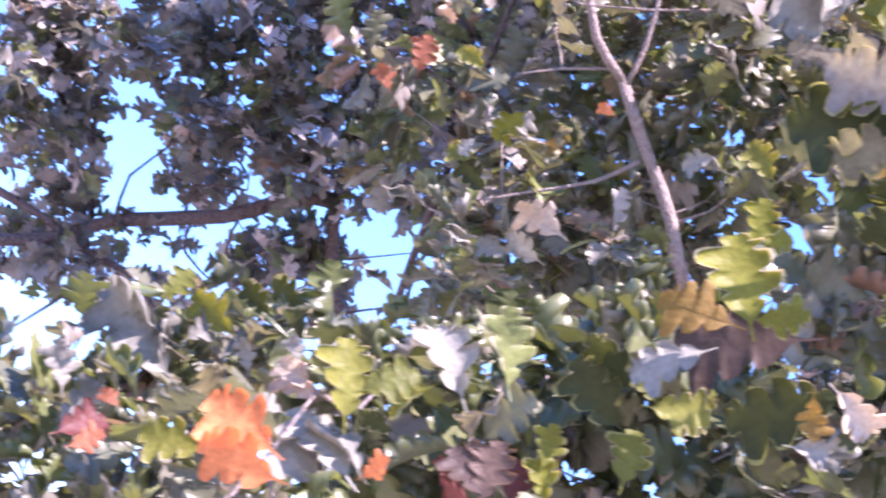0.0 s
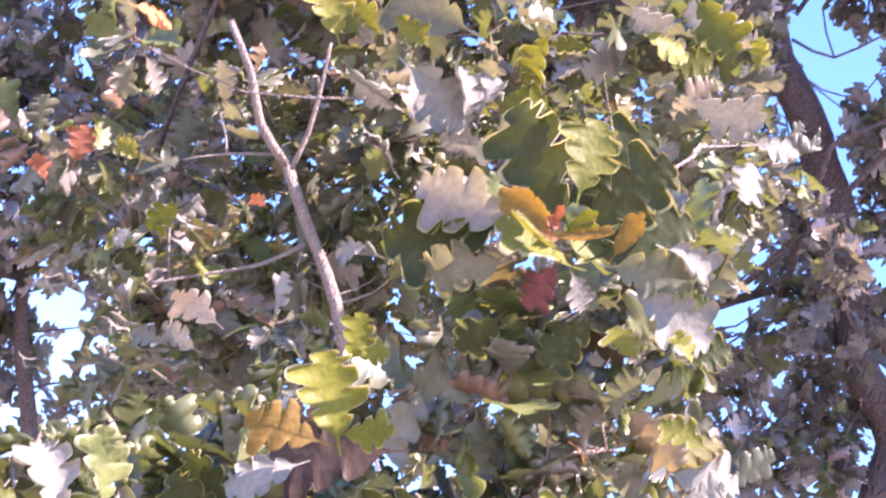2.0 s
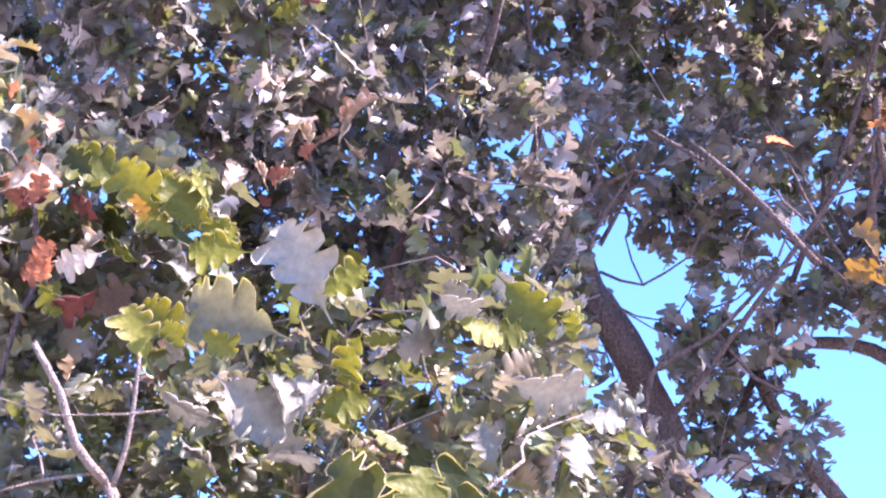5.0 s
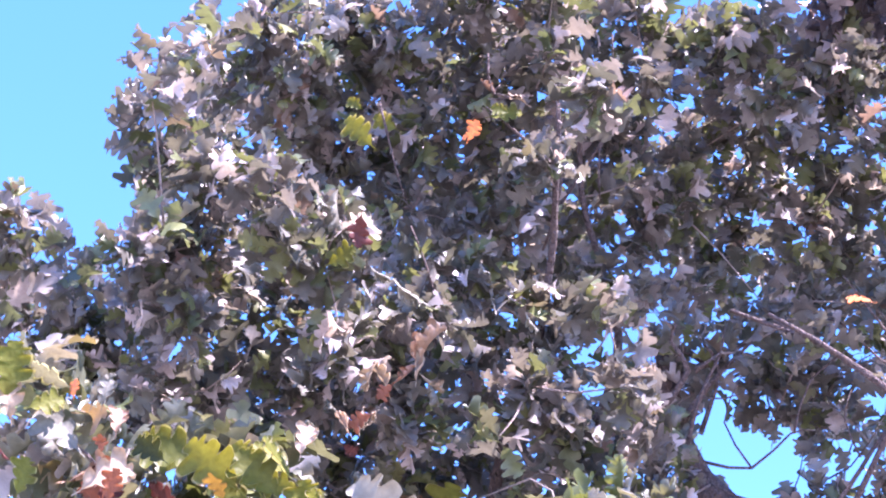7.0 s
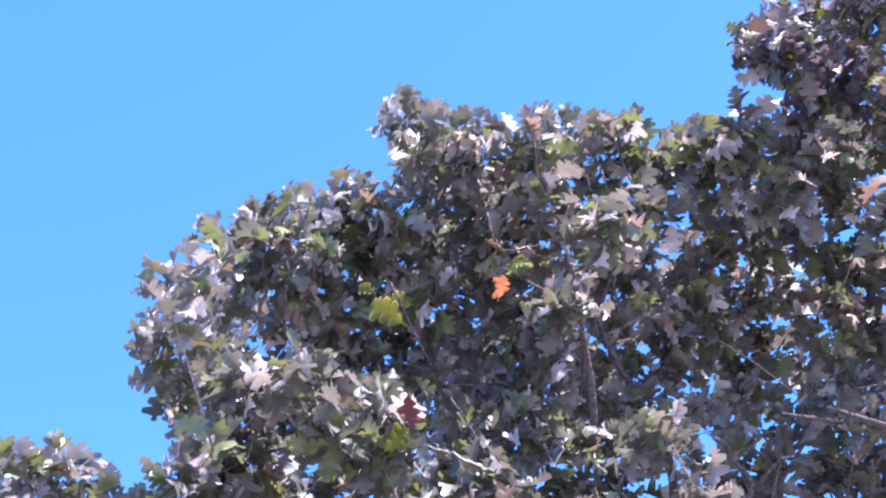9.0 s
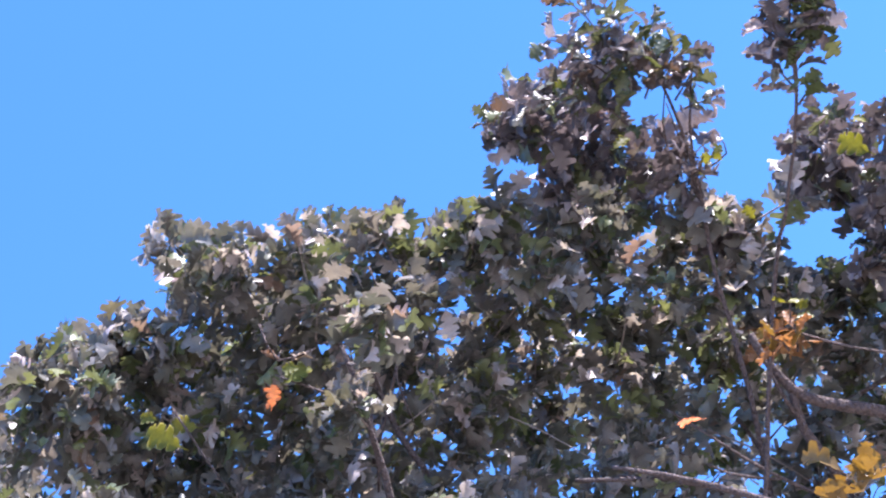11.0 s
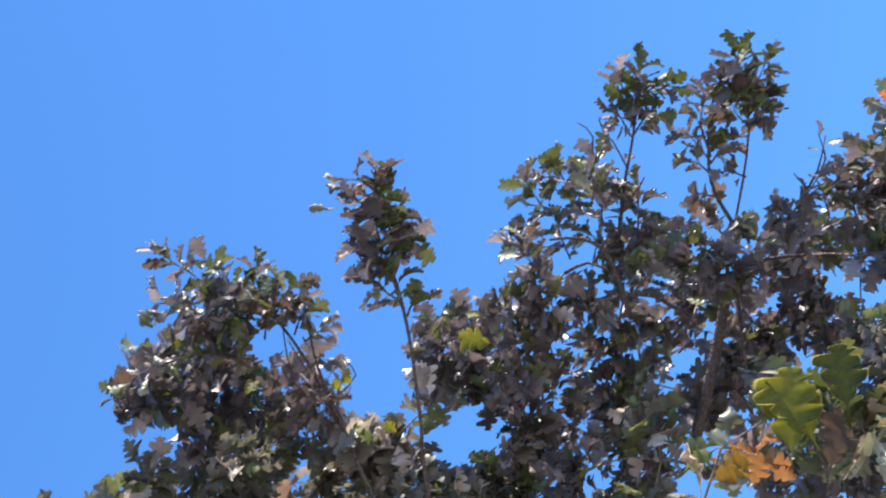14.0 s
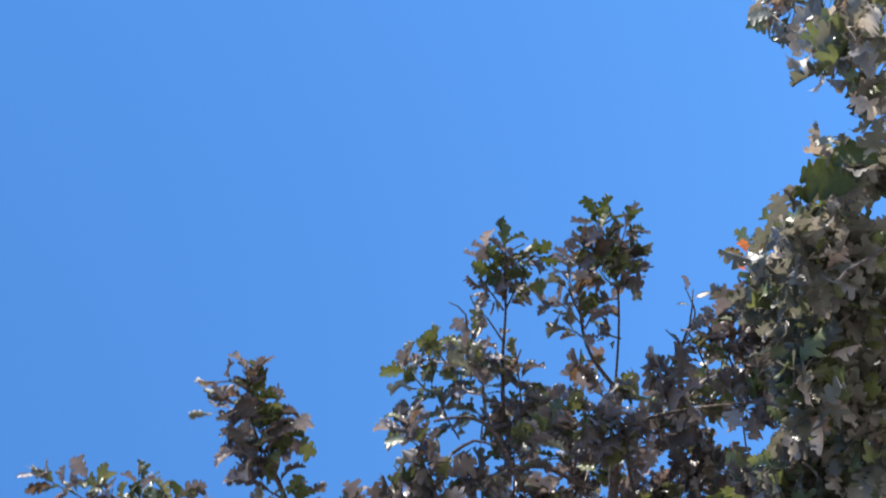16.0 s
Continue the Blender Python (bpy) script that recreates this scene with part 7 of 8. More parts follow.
leaf_at(boughs[12], (-0.623, 3.727, 2.554), (-0.722, 3.702, 2.580), (0.04, -1, -0.01), 'pale', 1)
leaf_at(boughs[12], (-0.490, 3.715, 2.736), (-0.598, 3.722, 2.683), (0.04, -1, -0.01), 'pale', 0)
leaf_at(boughs[12], (-0.497, 3.724, 2.689), (-0.573, 3.683, 2.720), (0.04, -1, -0.01), 'pale', 1)
leaf_at(boughs[12], (-0.450, 3.662, 2.964), (-0.572, 3.655, 2.962), (-0.06, -0.97, 0.22), 'pale', 0)
leaf_at(boughs[12], (-0.417, 3.589, 2.906), (-0.415, 3.593, 2.949), (0.04, -1, -0.01), 'ochre', 2)
leaf_at(boughs[12], (-0.571, 3.665, 2.877), (-0.639, 3.680, 2.884), (0.04, -1, -0.01), 'fresh', 0)
leaf_at(boughs[12], (-0.528, 3.716, 2.832), (-0.611, 3.706, 2.878), (-0.17, -0.73, -0.66), 'deep_shade', 0)
leaf_at(boughs[12], (-0.634, 3.594, 3.070), (-0.680, 3.575, 3.057), (0.04, -1, -0.01), 'fresh', 0)
leaf_at(boughs[12], (-0.727, 3.522, 2.958), (-0.731, 3.485, 3.035), (0.04, -1, -0.01), 'rust', 1)
leaf_at(boughs[12], (-0.768, 3.527, 2.904), (-0.808, 3.500, 2.944), (0.04, -1, -0.01), 'rust', 2)
leaf_at(boughs[12], (0.133, 3.509, 3.382), (0.087, 3.470, 3.426), (0.04, -1, -0.01), 'yellow', 0)
leaf_at(boughs[12], (0.064, 3.581, 3.335), (-0.039, 3.590, 3.313), (-0.22, -0.8, -0.56), 'pale', 1)
leaf_at(boughs[12], (-0.102, 3.618, 3.218), (-0.208, 3.610, 3.300), (-0.22, -0.8, -0.56), 'pale', 1)
leaf_at(boughs[12], (-0.126, 3.570, 3.339), (-0.199, 3.579, 3.372), (0.04, -1, -0.01), 'pale', 1)
leaf_at(boughs[12], (-0.621, 3.688, 2.743), (-0.740, 3.686, 2.750), (0.04, -1, -0.01), 'pale', 3)
leaf_at(boughs[12], (-0.136, 3.104, 3.509), (-0.242, 3.098, 3.481), (-0.01, -0.92, -0.39), 'yellow', 5)
leaf_at(boughs[12], (0.025, 3.135, 3.469), (0.096, 3.101, 3.533), (-0.01, -0.92, -0.39), 'yellow', 5)
leaf_at(boughs[12], (-0.279, 3.244, 3.299), (-0.344, 3.219, 3.399), (-0.09, -0.99, -0.12), 'fresh', 0)
leaf_at(boughs[12], (-0.212, 3.235, 3.337), (-0.268, 3.207, 3.368), (-0.09, -0.99, -0.12), 'fresh', 1)
leaf_at(boughs[12], (-0.190, 3.220, 3.376), (-0.113, 3.227, 3.348), (-0.09, -0.99, -0.12), 'fresh', 0)
leaf_at(boughs[12], (0.038, 3.193, 3.466), (-0.087, 3.117, 3.594), (-0.47, -0.4, -0.79), 'pale', 0)
leaf_at(boughs[12], (0.014, 3.292, 3.245), (-0.008, 3.234, 3.343), (0.13, -0.66, -0.74), 'pale', 3)
leaf_at(boughs[12], (0.039, 3.288, 3.258), (0.036, 3.259, 3.357), (-0.43, -0.77, -0.47), 'pale', 3)
leaf_at(boughs[12], (-0.243, 3.266, 3.259), (-0.139, 3.288, 3.204), (-0.37, -0.69, -0.61), 'pale', 0)
leaf_at(boughs[12], (-0.131, 3.259, 3.301), (0.028, 3.306, 3.243), (-0.09, -0.99, -0.12), 'pale', 0)
leaf_at(boughs[12], (-0.022, 3.316, 3.181), (0.091, 3.291, 3.220), (-0.19, -0.95, 0.25), 'pale', 1)
leaf_at(boughs[12], (-0.292, 3.160, 3.475), (-0.220, 3.160, 3.462), (-0.09, -0.99, -0.12), 'pale', 3)
leaf_at(boughs[12], (-0.412, 3.149, 3.459), (-0.484, 3.144, 3.406), (-0.09, -0.99, -0.12), 'dry', 1)
leaf_at(boughs[12], (-0.398, 3.154, 3.384), (-0.466, 3.193, 3.317), (-0.32, -0.63, -0.71), 'maroon', 3)
leaf_at(boughs[12], (-0.509, 3.169, 3.379), (-0.465, 3.221, 3.345), (-0.09, -0.99, -0.12), 'fresh', 2)
leaf_at(boughs[12], (-0.677, 3.226, 3.211), (-0.596, 3.267, 3.232), (-0.09, -0.99, -0.12), 'orange', 1)
leaf_at(boughs[12], (-0.491, 3.173, 3.426), (-0.547, 3.170, 3.385), (-0.09, -0.99, -0.12), 'rust', 0)
leaf_at(boughs[12], (-0.502, 3.163, 3.442), (-0.504, 3.179, 3.379), (-0.09, -0.99, -0.12), 'orange', 2)
leaf_at(boughs[12], (-0.044, 3.310, 3.446), (-0.244, 3.308, 3.482), (-0.32, -0.63, -0.71), 'leafy', 0)
leaf_at(boughs[12], (-0.471, 3.408, 2.915), (-0.516, 3.428, 2.847), (-0.19, -0.95, 0.25), 'yellow', 0)
leaf_at(boughs[12], (-0.554, 3.465, 2.848), (-0.574, 3.471, 2.807), (-0.37, -0.69, -0.61), 'pale', 0)
leaf_at(boughs[12], (-0.245, 3.340, 3.340), (-0.227, 3.298, 3.390), (-0.09, -0.99, -0.12), 'pale', 2)
leaf_at(boughs[12], (-0.504, 3.422, 2.849), (-0.473, 3.429, 2.886), (-0.09, -0.99, -0.12), 'yellow', 3)
leaf_at(boughs[12], (-0.587, 3.419, 2.980), (-0.634, 3.392, 2.990), (-0.09, -0.99, -0.12), 'fresh', 0)
leaf_at(boughs[12], (-0.304, 3.388, 2.962), (-0.339, 3.402, 2.980), (-0.09, -0.99, -0.12), 'orange', 2)
leaf_at(boughs[12], (-0.412, 3.536, 2.664), (-0.480, 3.526, 2.664), (-0.09, -0.99, -0.12), 'pale', 0)
leaf_at(boughs[12], (-0.347, 3.544, 2.675), (-0.432, 3.526, 2.690), (-0.09, -0.99, -0.12), 'pale', 1)
leaf_at(boughs[12], (-0.323, 3.532, 2.739), (-0.430, 3.536, 2.778), (-0.09, -0.99, -0.12), 'dry', 2)
leaf_at(boughs[12], (-0.094, 3.485, 2.992), (-0.153, 3.512, 2.958), (-0.09, -0.99, -0.12), 'pale', 0)
leaf_at(boughs[12], (0.370, 3.527, 3.685), (0.271, 3.495, 3.731), (-0.03, -0.97, -0.25), 'pale', 0)
leaf_at(boughs[12], (0.439, 3.508, 3.713), (0.371, 3.487, 3.781), (-0.41, -0.64, -0.65), 'pale', 1)
leaf_at(boughs[12], (0.489, 3.507, 3.705), (0.412, 3.495, 3.730), (-0.03, -0.97, -0.25), 'fresh', 0)
leaf_at(boughs[12], (0.374, 3.543, 3.653), (0.481, 3.532, 3.689), (-0.03, -0.97, -0.25), 'fresh', 1)
leaf_at(boughs[12], (0.535, 3.495, 3.720), (0.586, 3.512, 3.735), (-0.03, -0.97, -0.25), 'fresh', 2)
leaf_at(boughs[12], (0.055, 4.093, 5.151), (0.081, 4.045, 5.187), (0.03, -0.83, -0.55), 'orange', 1, 'small bright orange leaf')
leaf_at(boughs[12], (0.060, 4.078, 5.170), (0.045, 4.099, 5.156), (0.02, -0.96, -0.29), 'orange', 2)
leaf_at(boughs[15], (-0.242, 3.836, 3.813), (-0.260, 3.784, 3.919), (-0.02, -0.94, -0.34), 'yellow', 5)
leaf_at(boughs[15], (-0.069, 3.843, 3.911), (0.005, 3.879, 3.812), (0.14, -0.98, -0.14), 'pale', 3)
leaf_at(boughs[15], (-0.721, 3.775, 3.809), (-0.691, 3.743, 3.908), (-0.38, -0.55, -0.74), 'maroon', 5)
leaf_at(boughs[15], (-0.709, 3.737, 3.807), (-0.751, 3.699, 3.840), (-0.03, -0.97, -0.25), 'rust', 1)
leaf_at(boughs[15], (-0.430, 3.885, 3.801), (-0.526, 3.850, 3.830), (-0.38, -0.55, -0.74), 'deep_shade', 0)
leaf_at(boughs[15], (-0.524, 3.914, 3.654), (-0.433, 3.892, 3.744), (-0.03, -0.97, -0.25), 'umber', 2)
leaf_at(boughs[15], (-0.804, 3.650, 4.052), (-0.898, 3.609, 4.084), (-0.38, -0.55, -0.74), 'leafy', 5)
leaf_at(boughs[15], (-0.796, 3.731, 3.910), (-0.873, 3.678, 3.960), (-0.41, -0.64, -0.65), 'pale', 0)
leaf_at(boughs[15], (-0.753, 3.737, 3.919), (-0.814, 3.692, 3.954), (-0.03, -0.97, -0.25), 'pale', 1)
leaf_at(boughs[15], (-0.755, 3.679, 4.022), (-0.721, 3.642, 4.098), (-0.41, -0.64, -0.65), 'pale', 0)
leaf_at(boughs[15], (-0.712, 3.729, 3.950), (-0.685, 3.681, 4.034), (-0.03, -0.97, -0.25), 'pale', 1)
leaf_at(boughs[15], (-0.700, 3.726, 3.831), (-0.668, 3.701, 3.912), (-0.03, -0.97, -0.25), 'rust', 1)
leaf_at(boughs[15], (-0.659, 3.806, 3.688), (-0.624, 3.774, 3.757), (-0.03, -0.97, -0.25), 'rust', 0)
leaf_at(boughs[15], (-0.610, 3.855, 3.747), (-0.505, 3.851, 3.821), (-0.07, -0.99, 0.13), 'dry', 1)
leaf_at(boughs[15], (-0.451, 3.825, 3.864), (-0.488, 3.787, 3.938), (-0.03, -0.97, -0.25), 'dry', 5)
leaf_at(boughs[15], (-0.502, 3.775, 3.944), (-0.637, 3.723, 3.973), (-0.03, -0.97, -0.25), 'fresh', 0)
leaf_at(boughs[15], (-0.362, 3.821, 3.897), (-0.432, 3.778, 4.001), (-0.03, -0.97, -0.25), 'fresh', 5)
leaf_at(boughs[15], (-0.302, 3.805, 3.942), (-0.377, 3.755, 3.997), (-0.03, -0.97, -0.25), 'fresh', 0)
leaf_at(boughs[15], (-0.271, 3.825, 3.912), (-0.367, 3.814, 3.923), (-0.03, -0.97, -0.25), 'fresh', 1)
leaf_at(boughs[15], (-0.598, 3.873, 3.713), (-0.602, 3.898, 3.652), (-0.03, -0.97, -0.25), 'fresh', 0)
leaf_at(boughs[15], (-0.310, 3.872, 3.810), (-0.422, 3.852, 3.845), (-0.03, -0.97, -0.25), 'pale', 3)
leaf_at(boughs[15], (-0.538, 3.795, 3.845), (-0.621, 3.776, 3.868), (-0.38, -0.55, -0.74), 'maroon', 1)
leaf_at(boughs[15], (-0.757, 3.792, 3.813), (-0.778, 3.773, 3.860), (-0.03, -0.97, -0.25), 'pale', 2)
leaf_at(boughs[15], (-0.802, 3.755, 3.862), (-0.682, 3.782, 3.908), (-0.08, -0.97, 0.23), 'dry', 3)
leaf_at(boughs[15], (-0.245, 3.774, 4.010), (-0.264, 3.743, 4.052), (-0.03, -0.97, -0.25), 'pale', 2)
leaf_at(boughs[15], (-0.274, 3.946, 3.659), (-0.402, 3.912, 3.713), (-0.03, -0.97, -0.25), 'fresh', 5)
leaf_at(boughs[15], (-0.173, 3.938, 3.698), (-0.247, 3.908, 3.747), (-0.03, -0.97, -0.25), 'fresh', 1)
leaf_at(boughs[15], (-0.760, 3.896, 3.587), (-0.838, 3.849, 3.670), (-0.38, -0.55, -0.74), 'leafy', 5)
leaf_at(boughs[15], (-0.650, 3.905, 3.620), (-0.747, 3.873, 3.664), (-0.38, -0.55, -0.74), 'leafy', 0)
leaf_at(boughs[15], (-0.876, 3.413, 3.886), (-0.858, 3.341, 3.991), (0.2, -0.94, -0.27), 'fresh', 5)
leaf_at(boughs[15], (-0.829, 3.431, 3.880), (-0.758, 3.446, 3.917), (0.19, -0.96, -0.19), 'fresh', 0)
leaf_at(boughs[15], (-0.862, 3.438, 3.850), (-0.874, 3.375, 3.925), (0.29, -0.92, -0.26), 'dry', 3)
leaf_at(boughs[15], (-0.718, 3.496, 3.816), (-0.808, 3.441, 3.891), (0.28, -0.94, -0.18), 'pale', 1)
leaf_at(boughs[15], (-0.677, 3.456, 3.904), (-0.667, 3.424, 3.964), (-0.15, -0.7, -0.7), 'pale', 3)
leaf_at(boughs[15], (-0.644, 3.490, 3.859), (-0.644, 3.476, 3.927), (0.29, -0.92, -0.26), 'dry', 3)
leaf_at(boughs[15], (-0.658, 3.453, 3.793), (-0.668, 3.437, 3.829), (0.29, -0.92, -0.26), 'rust', 2)
leaf_at(boughs[15], (-0.712, 3.537, 3.741), (-0.605, 3.509, 3.812), (0.26, -0.96, -0.1), 'dry', 3)
leaf_at(boughs[15], (-0.639, 3.505, 3.703), (-0.628, 3.477, 3.771), (0.29, -0.92, -0.26), 'rust', 5)
leaf_at(boughs[15], (-0.377, 3.579, 3.786), (-0.490, 3.510, 3.854), (0.19, -0.96, -0.19), 'fresh', 5)
leaf_at(boughs[15], (-0.290, 3.593, 3.782), (-0.382, 3.534, 3.860), (0.19, -0.96, -0.19), 'fresh', 0)
leaf_at(boughs[15], (-0.266, 3.577, 3.817), (-0.323, 3.522, 3.892), (0.19, -0.96, -0.19), 'fresh', 5)
leaf_at(boughs[15], (-0.335, 3.602, 3.753), (-0.426, 3.576, 3.785), (0.18, -0.98, -0.11), 'fresh', 1)
leaf_at(boughs[15], (-0.396, 3.526, 3.735), (-0.422, 3.488, 3.785), (0.29, -0.92, -0.26), 'ochre', 2)
leaf_at(boughs[15], (-0.211, 3.582, 3.737), (-0.208, 3.557, 3.789), (0.2, -0.94, -0.27), 'yellow', 5)
leaf_at(boughs[15], (-0.247, 3.554, 3.863), (-0.233, 3.528, 3.939), (0.29, -0.92, -0.26), 'dry', 3)
leaf_at(boughs[15], (-0.850, 3.462, 3.765), (-0.904, 3.446, 3.808), (-0.14, -0.59, -0.79), 'maroon', 0)
leaf_at(boughs[15], (-0.838, 3.518, 3.713), (-0.826, 3.497, 3.798), (0.2, -0.94, -0.27), 'fresh', 0)
leaf_at(boughs[15], (-0.542, 3.552, 3.831), (-0.609, 3.536, 3.874), (-0.38, -0.55, -0.75), 'deep_shade', 5)
leaf_at(boughs[15], (-0.774, 3.579, 3.988), (-0.781, 3.561, 4.029), (0.02, -0.96, -0.29), 'orange', 1)
leaf_at(boughs[10], (0.003, 5.174, 4.424), (0.057, 5.088, 4.573), (-0.02, -0.94, -0.34), 'yellow', 5)
leaf_at(boughs[10], (-0.061, 5.217, 4.445), (-0.222, 5.141, 4.630), (0.14, -0.98, -0.14), 'pale', 1)
leaf_at(boughs[10], (0.109, 5.234, 4.301), (0.030, 5.212, 4.358), (-0.03, -0.97, -0.25), 'yellow', 1)
leaf_at(boughs[10], (0.035, 5.195, 4.312), (0.011, 5.153, 4.357), (-0.03, -0.97, -0.25), 'rust', 2)
leaf_at(boughs[10], (-0.239, 4.668, 4.501), (-0.282, 4.643, 4.567), (-0.03, -0.97, -0.25), 'dry', 2)
leaf_at(boughs[10], (-0.201, 4.657, 4.525), (-0.164, 4.634, 4.579), (-0.03, -0.97, -0.25), 'dry', 3)
leaf_at(boughs[10], (-0.216, 4.664, 4.512), (-0.218, 4.621, 4.583), (-0.03, -0.97, -0.25), 'dry', 3)
leaf_at(boughs[10], (-0.335, 4.672, 4.477), (-0.357, 4.634, 4.514), (-0.03, -0.97, -0.25), 'pale', 2)
leaf_at(boughs[10], (-0.060, 4.595, 4.647), (-0.052, 4.576, 4.734), (-0.03, -0.97, -0.25), 'dry', 2)
leaf_at(boughs[10], (-0.028, 4.594, 4.651), (0.029, 4.640, 4.612), (-0.03, -0.97, -0.25), 'pale', 1)
leaf_at(boughs[10], (-0.122, 4.527, 4.600), (-0.165, 4.543, 4.556), (-0.03, -0.97, -0.25), 'rust', 2)
leaf_at(boughs[10], (-0.176, 4.569, 4.522), (-0.238, 4.605, 4.495), (-0.03, -0.97, -0.25), 'rust', 2)
leaf_at(boughs[10], (-0.258, 4.653, 4.463), (-0.214, 4.671, 4.441), (-0.38, -0.55, -0.74), 'maroon', 1)
leaf_at(boughs[10], (-1.050, 4.570, 4.632), (-1.071, 4.542, 4.715), (0.29, -0.92, -0.26), 'pale', 0)
leaf_at(boughs[10], (-0.114, 4.848, 4.393), (-0.211, 4.784, 4.478), (0.28, -0.94, -0.18), 'pale', 1)
leaf_at(boughs[10], (-0.140, 4.702, 4.657), (-0.188, 4.639, 4.736), (0.29, -0.92, -0.26), 'dry', 2)
leaf_at(boughs[10], (-0.285, 4.729, 4.590), (-0.320, 4.678, 4.636), (-0.15, -0.7, -0.7), 'pale', 3)
leaf_at(boughs[10], (-0.056, 4.524, 4.669), (-0.116, 4.554, 4.598), (0.02, -0.96, -0.29), 'dry', 1)
leaf_at(boughs[10], (-0.054, 4.537, 4.648), (0.011, 4.586, 4.596), (0.02, -0.96, -0.29), 'dry', 3)
leaf_at(boughs[10], (-0.064, 4.520, 4.675), (-0.058, 4.498, 4.757), (0.02, -0.96, -0.29), 'dry', 2)
leaf_at(boughs[10], (-0.048, 4.520, 4.676), (-0.005, 4.442, 4.765), (0.02, -0.96, -0.29), 'dry', 2)
leaf_at(boughs[10], (-0.308, 4.232, 5.071), (-0.318, 4.311, 4.968), (-0.4, -0.64, -0.66), 'pale', 0)
leaf_at(boughs[10], (-0.371, 4.238, 5.052), (-0.311, 4.285, 4.990), (0.02, -0.96, -0.29), 'pale', 1)
leaf_at(boughs[10], (-0.169, 4.518, 4.667), (-0.212, 4.549, 4.589), (0.02, -0.96, -0.29), 'dry', 2)
leaf_at(boughs[10], (-0.216, 4.367, 4.895), (-0.150, 4.403, 4.865), (-0.4, -0.64, -0.66), 'pale', 0)
leaf_at(boughs[10], (-0.150, 4.387, 4.873), (-0.065, 4.436, 4.814), (0.02, -0.96, -0.29), 'pale', 0)
leaf_at(boughs[10], (-0.217, 4.166, 5.169), (-0.302, 4.120, 5.230), (0.02, -0.96, -0.29), 'fresh', 1)
leaf_at(boughs[10], (0.164, 4.103, 5.267), (0.116, 4.085, 5.270), (0.02, -0.96, -0.29), 'fresh', 0)
leaf_at(boughs[10], (0.243, 4.435, 4.814), (0.279, 4.473, 4.763), (0.02, -0.96, -0.29), 'pale', 0)
leaf_at(boughs[10], (0.142, 4.394, 4.877), (0.106, 4.342, 4.919), (-0.4, -0.64, -0.66), 'pale', 1)
leaf_at(boughs[10], (-0.099, 4.414, 4.836), (-0.017, 4.449, 4.825), (-0.4, -0.64, -0.66), 'pale', 1)
leaf_at(boughs[10], (-0.237, 4.257, 4.995), (-0.249, 4.317, 4.918), (-0.38, -0.55, -0.75), 'maroon', 2)
leaf_at(boughs[10], (-0.329, 4.363, 4.885), (-0.252, 4.347, 4.937), (0.02, -0.96, -0.29), 'fresh', 0)
leaf_at(boughs[10], (-0.421, 4.403, 4.809), (-0.463, 4.423, 4.742), (0.02, -0.96, -0.29), 'pale', 2)
leaf_at(boughs[10], (-0.305, 4.611, 5.645), (-0.352, 4.589, 5.666), (0.01, -0.91, -0.41), 'fresh', 0)
leaf_at(boughs[10], (-0.190, 4.654, 5.604), (-0.273, 4.635, 5.641), (0.01, -0.91, -0.41), 'fresh', 1)
leaf_at(boughs[10], (0.103, 4.628, 5.652), (0.205, 4.611, 5.677), (0.01, -0.91, -0.41), 'fresh', 0)
leaf_at(boughs[10], (0.227, 4.601, 5.685), (0.161, 4.600, 5.731), (0.01, -0.91, -0.41), 'dry', 3)
leaf_at(boughs[10], (0.121, 4.583, 5.706), (0.056, 4.565, 5.738), (0.01, -0.91, -0.41), 'dry', 3)
leaf_at(boughs[11], (1.241, 4.445, 4.913), (1.171, 4.454, 4.947), (0.02, -0.96, -0.29), 'orange', 1)
leaf_at(boughs[6], (3.484, 3.943, 5.290), (3.456, 3.908, 5.346), (-0.16, -0.85, -0.5), 'ochre', 1)
leaf_at(boughs[6], (3.490, 3.943, 5.284), (3.547, 3.896, 5.255), (-0.16, -0.85, -0.5), 'ochre', 1)
leaf_at(boughs[6], (3.498, 3.940, 5.298), (3.515, 3.914, 5.337), (-0.16, -0.85, -0.5), 'orange', 2)
leaf_at(boughs[6], (3.495, 3.950, 5.290), (3.457, 3.978, 5.302), (-0.16, -0.85, -0.5), 'orange', 2)
leaf_at(boughs[6], (2.170, 4.403, 5.789), (2.138, 4.395, 5.826), (-0.16, -0.85, -0.5), 'yellow', 0)
leaf_at(boughs[6], (2.169, 4.509, 5.748), (2.086, 4.482, 5.825), (-0.16, -0.85, -0.5), 'fresh', 0)
leaf_at(boughs[6], (2.780, 4.611, 5.224), (2.832, 4.649, 5.173), (-0.72, -0.54, -0.44), 'pale', 0)
leaf_at(boughs[6], (3.413, 4.248, 5.152), (3.372, 4.262, 5.228), (-0.72, -0.54, -0.44), 'pale', 3)
leaf_at(boughs[4], (1.941, 4.107, 6.274), (1.866, 4.083, 6.309), (-0.72, -0.54, -0.44), 'pale', 2)
leaf_at(boughs[4], (2.019, 4.077, 6.270), (1.970, 4.047, 6.349), (-0.72, -0.54, -0.44), 'pale', 1)
leaf_at(boughs[4], (1.383, 4.108, 6.460), (1.372, 4.064, 6.520), (-0.16, -0.85, -0.5), 'pale', 1)
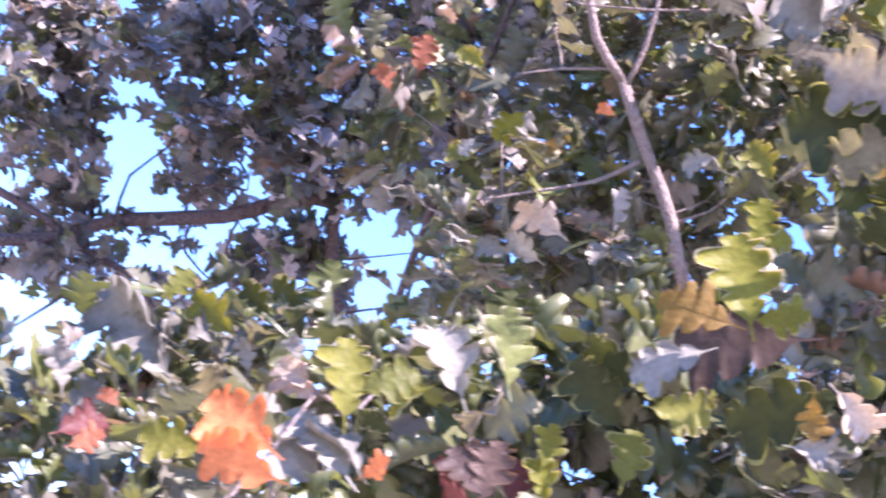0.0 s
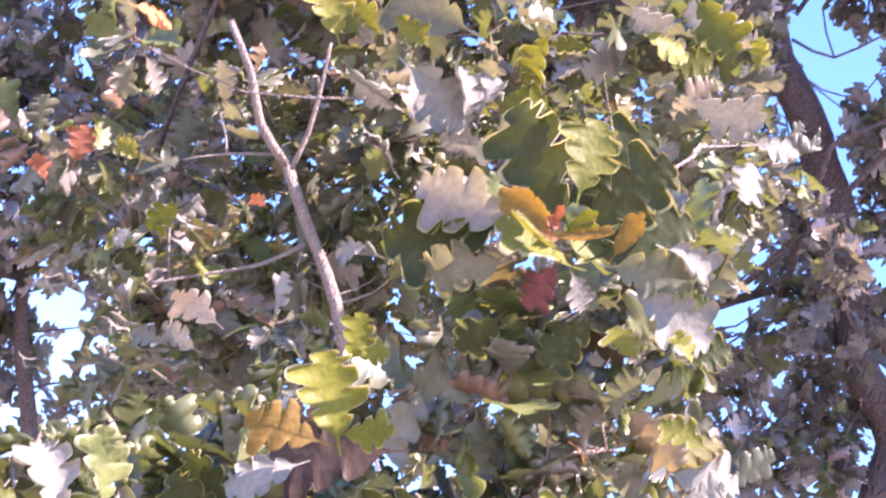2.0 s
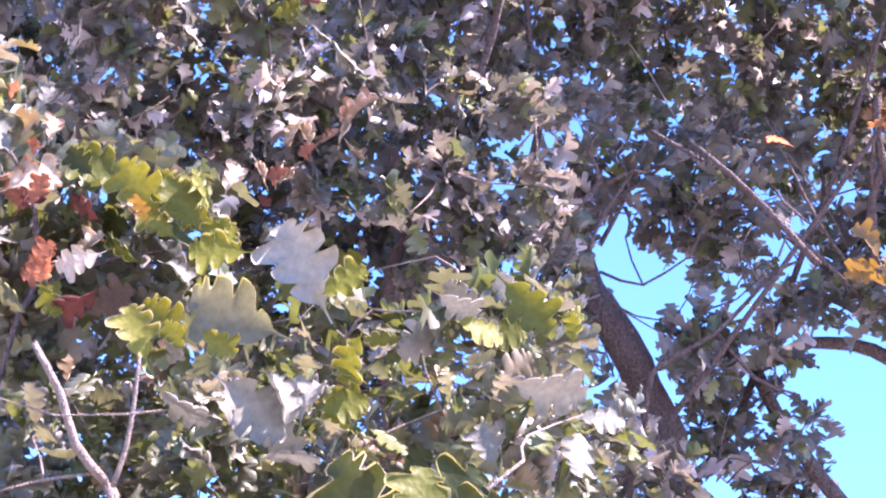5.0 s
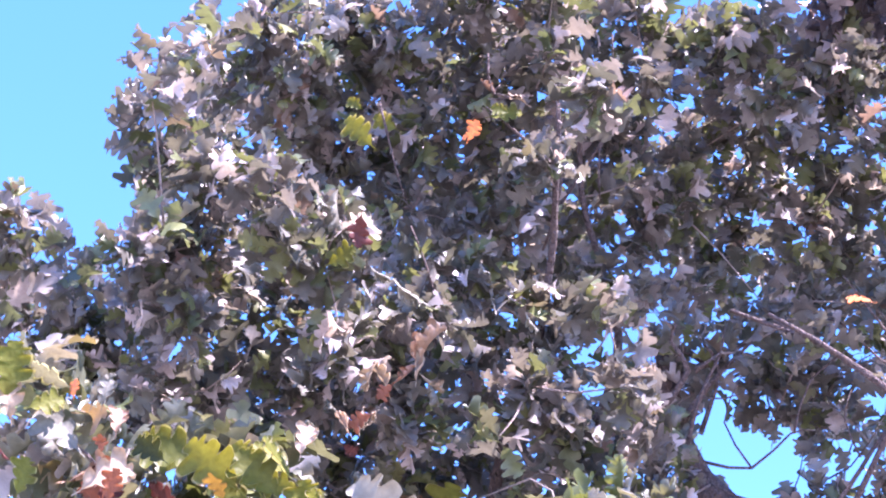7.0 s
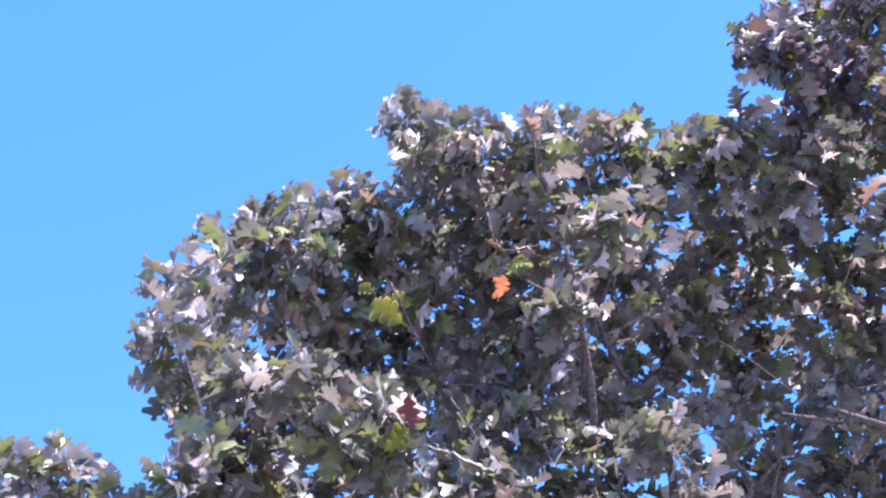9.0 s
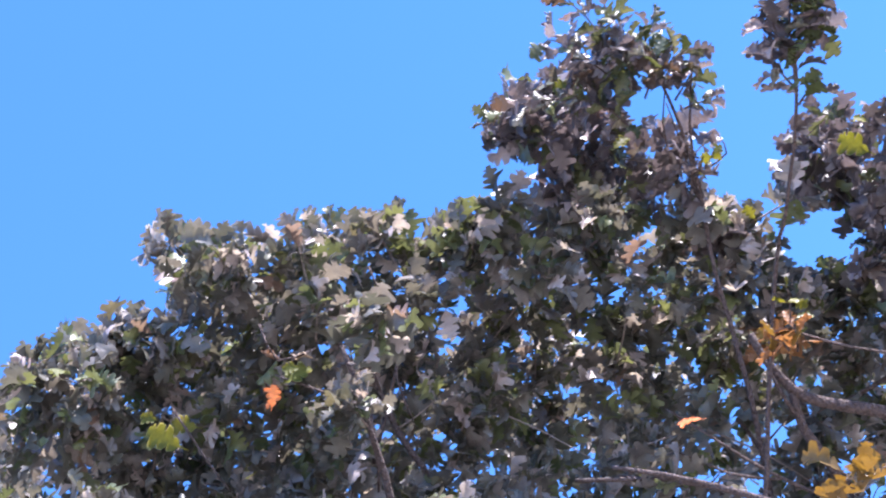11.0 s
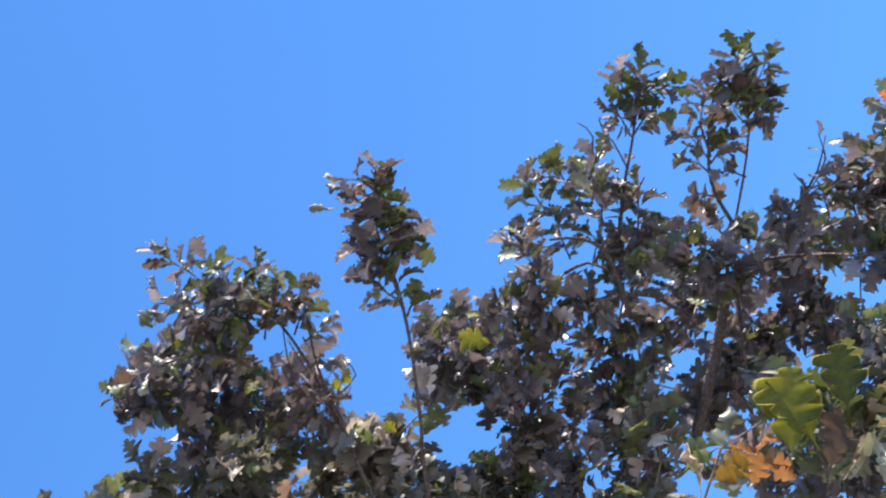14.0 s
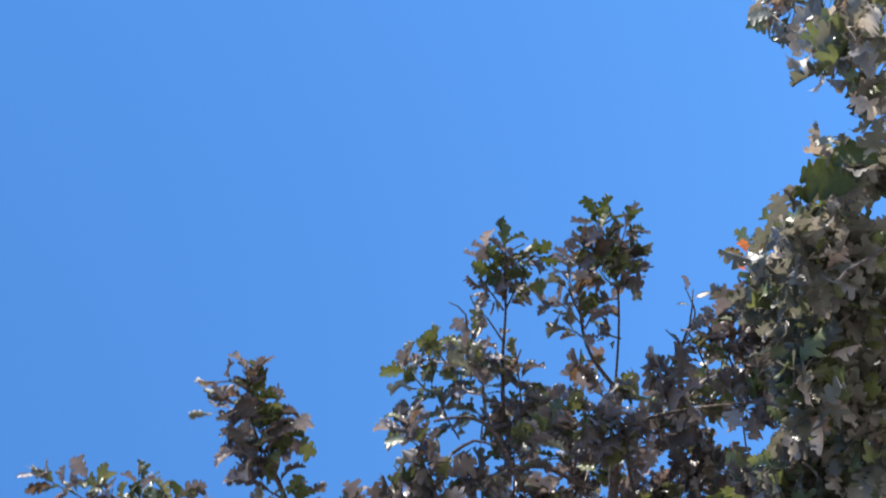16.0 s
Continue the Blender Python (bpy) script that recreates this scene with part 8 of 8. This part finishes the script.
leaf_at(boughs[4], (1.391, 4.491, 6.081), (1.455, 4.480, 6.112), (-0.16, -0.85, -0.5), 'fresh', 0)
leaf_at(boughs[4], (1.009, 4.394, 6.274), (0.957, 4.409, 6.288), (-0.16, -0.85, -0.5), 'pale', 1)
leaf_at(boughs[4], (1.984, 4.499, 5.850), (1.913, 4.505, 5.904), (-0.16, -0.85, -0.5), 'pale', 1)
leaf_at(boughs[4], (1.692, 4.915, 5.458), (1.747, 4.879, 5.476), (-0.07, -0.88, -0.47), 'russet', 0)
leaf_at(boughs[4], (1.783, 4.797, 5.491), (1.828, 4.822, 5.460), (-0.07, -0.88, -0.47), 'yellow', 2)
leaf_at(boughs[4], (1.750, 4.628, 5.720), (1.729, 4.592, 5.755), (-0.07, -0.88, -0.47), 'yellow', 0)
leaf_at(boughs[4], (1.315, 4.324, 6.274), (1.255, 4.347, 6.292), (-0.07, -0.88, -0.47), 'fresh', 0)
leaf_at(boughs[8], (2.091, 4.747, 5.492), (2.156, 4.760, 5.456), (-0.16, -0.85, -0.5), 'pale', 0)
leaf_at(boughs[8], (1.671, 4.867, 5.374), (1.641, 4.819, 5.430), (-0.07, -0.88, -0.47), 'ochre', 0)
leaf_at(boughs[8], (1.701, 4.952, 5.403), (1.790, 4.926, 5.424), (-0.07, -0.88, -0.47), 'russet', 1)
leaf_at(boughs[7], (3.405, 3.176, 4.755), (3.384, 3.178, 4.820), (-0.22, -0.81, -0.54), 'pale', 1)
leaf_at(boughs[7], (3.457, 2.876, 5.004), (3.407, 2.871, 5.064), (-0.22, -0.81, -0.54), 'pale', 1)
leaf_at(boughs[7], (3.384, 3.278, 4.661), (3.306, 3.258, 4.808), (-0.22, -0.81, -0.54), 'moss', 5)
leaf_at(boughs[7], (3.453, 3.231, 4.637), (3.393, 3.188, 4.755), (-0.22, -0.81, -0.54), 'moss', 0)
leaf_at(boughs[7], (3.298, 3.329, 4.755), (3.282, 3.279, 4.799), (-0.81, -0.39, -0.45), 'deep_shade', 1)
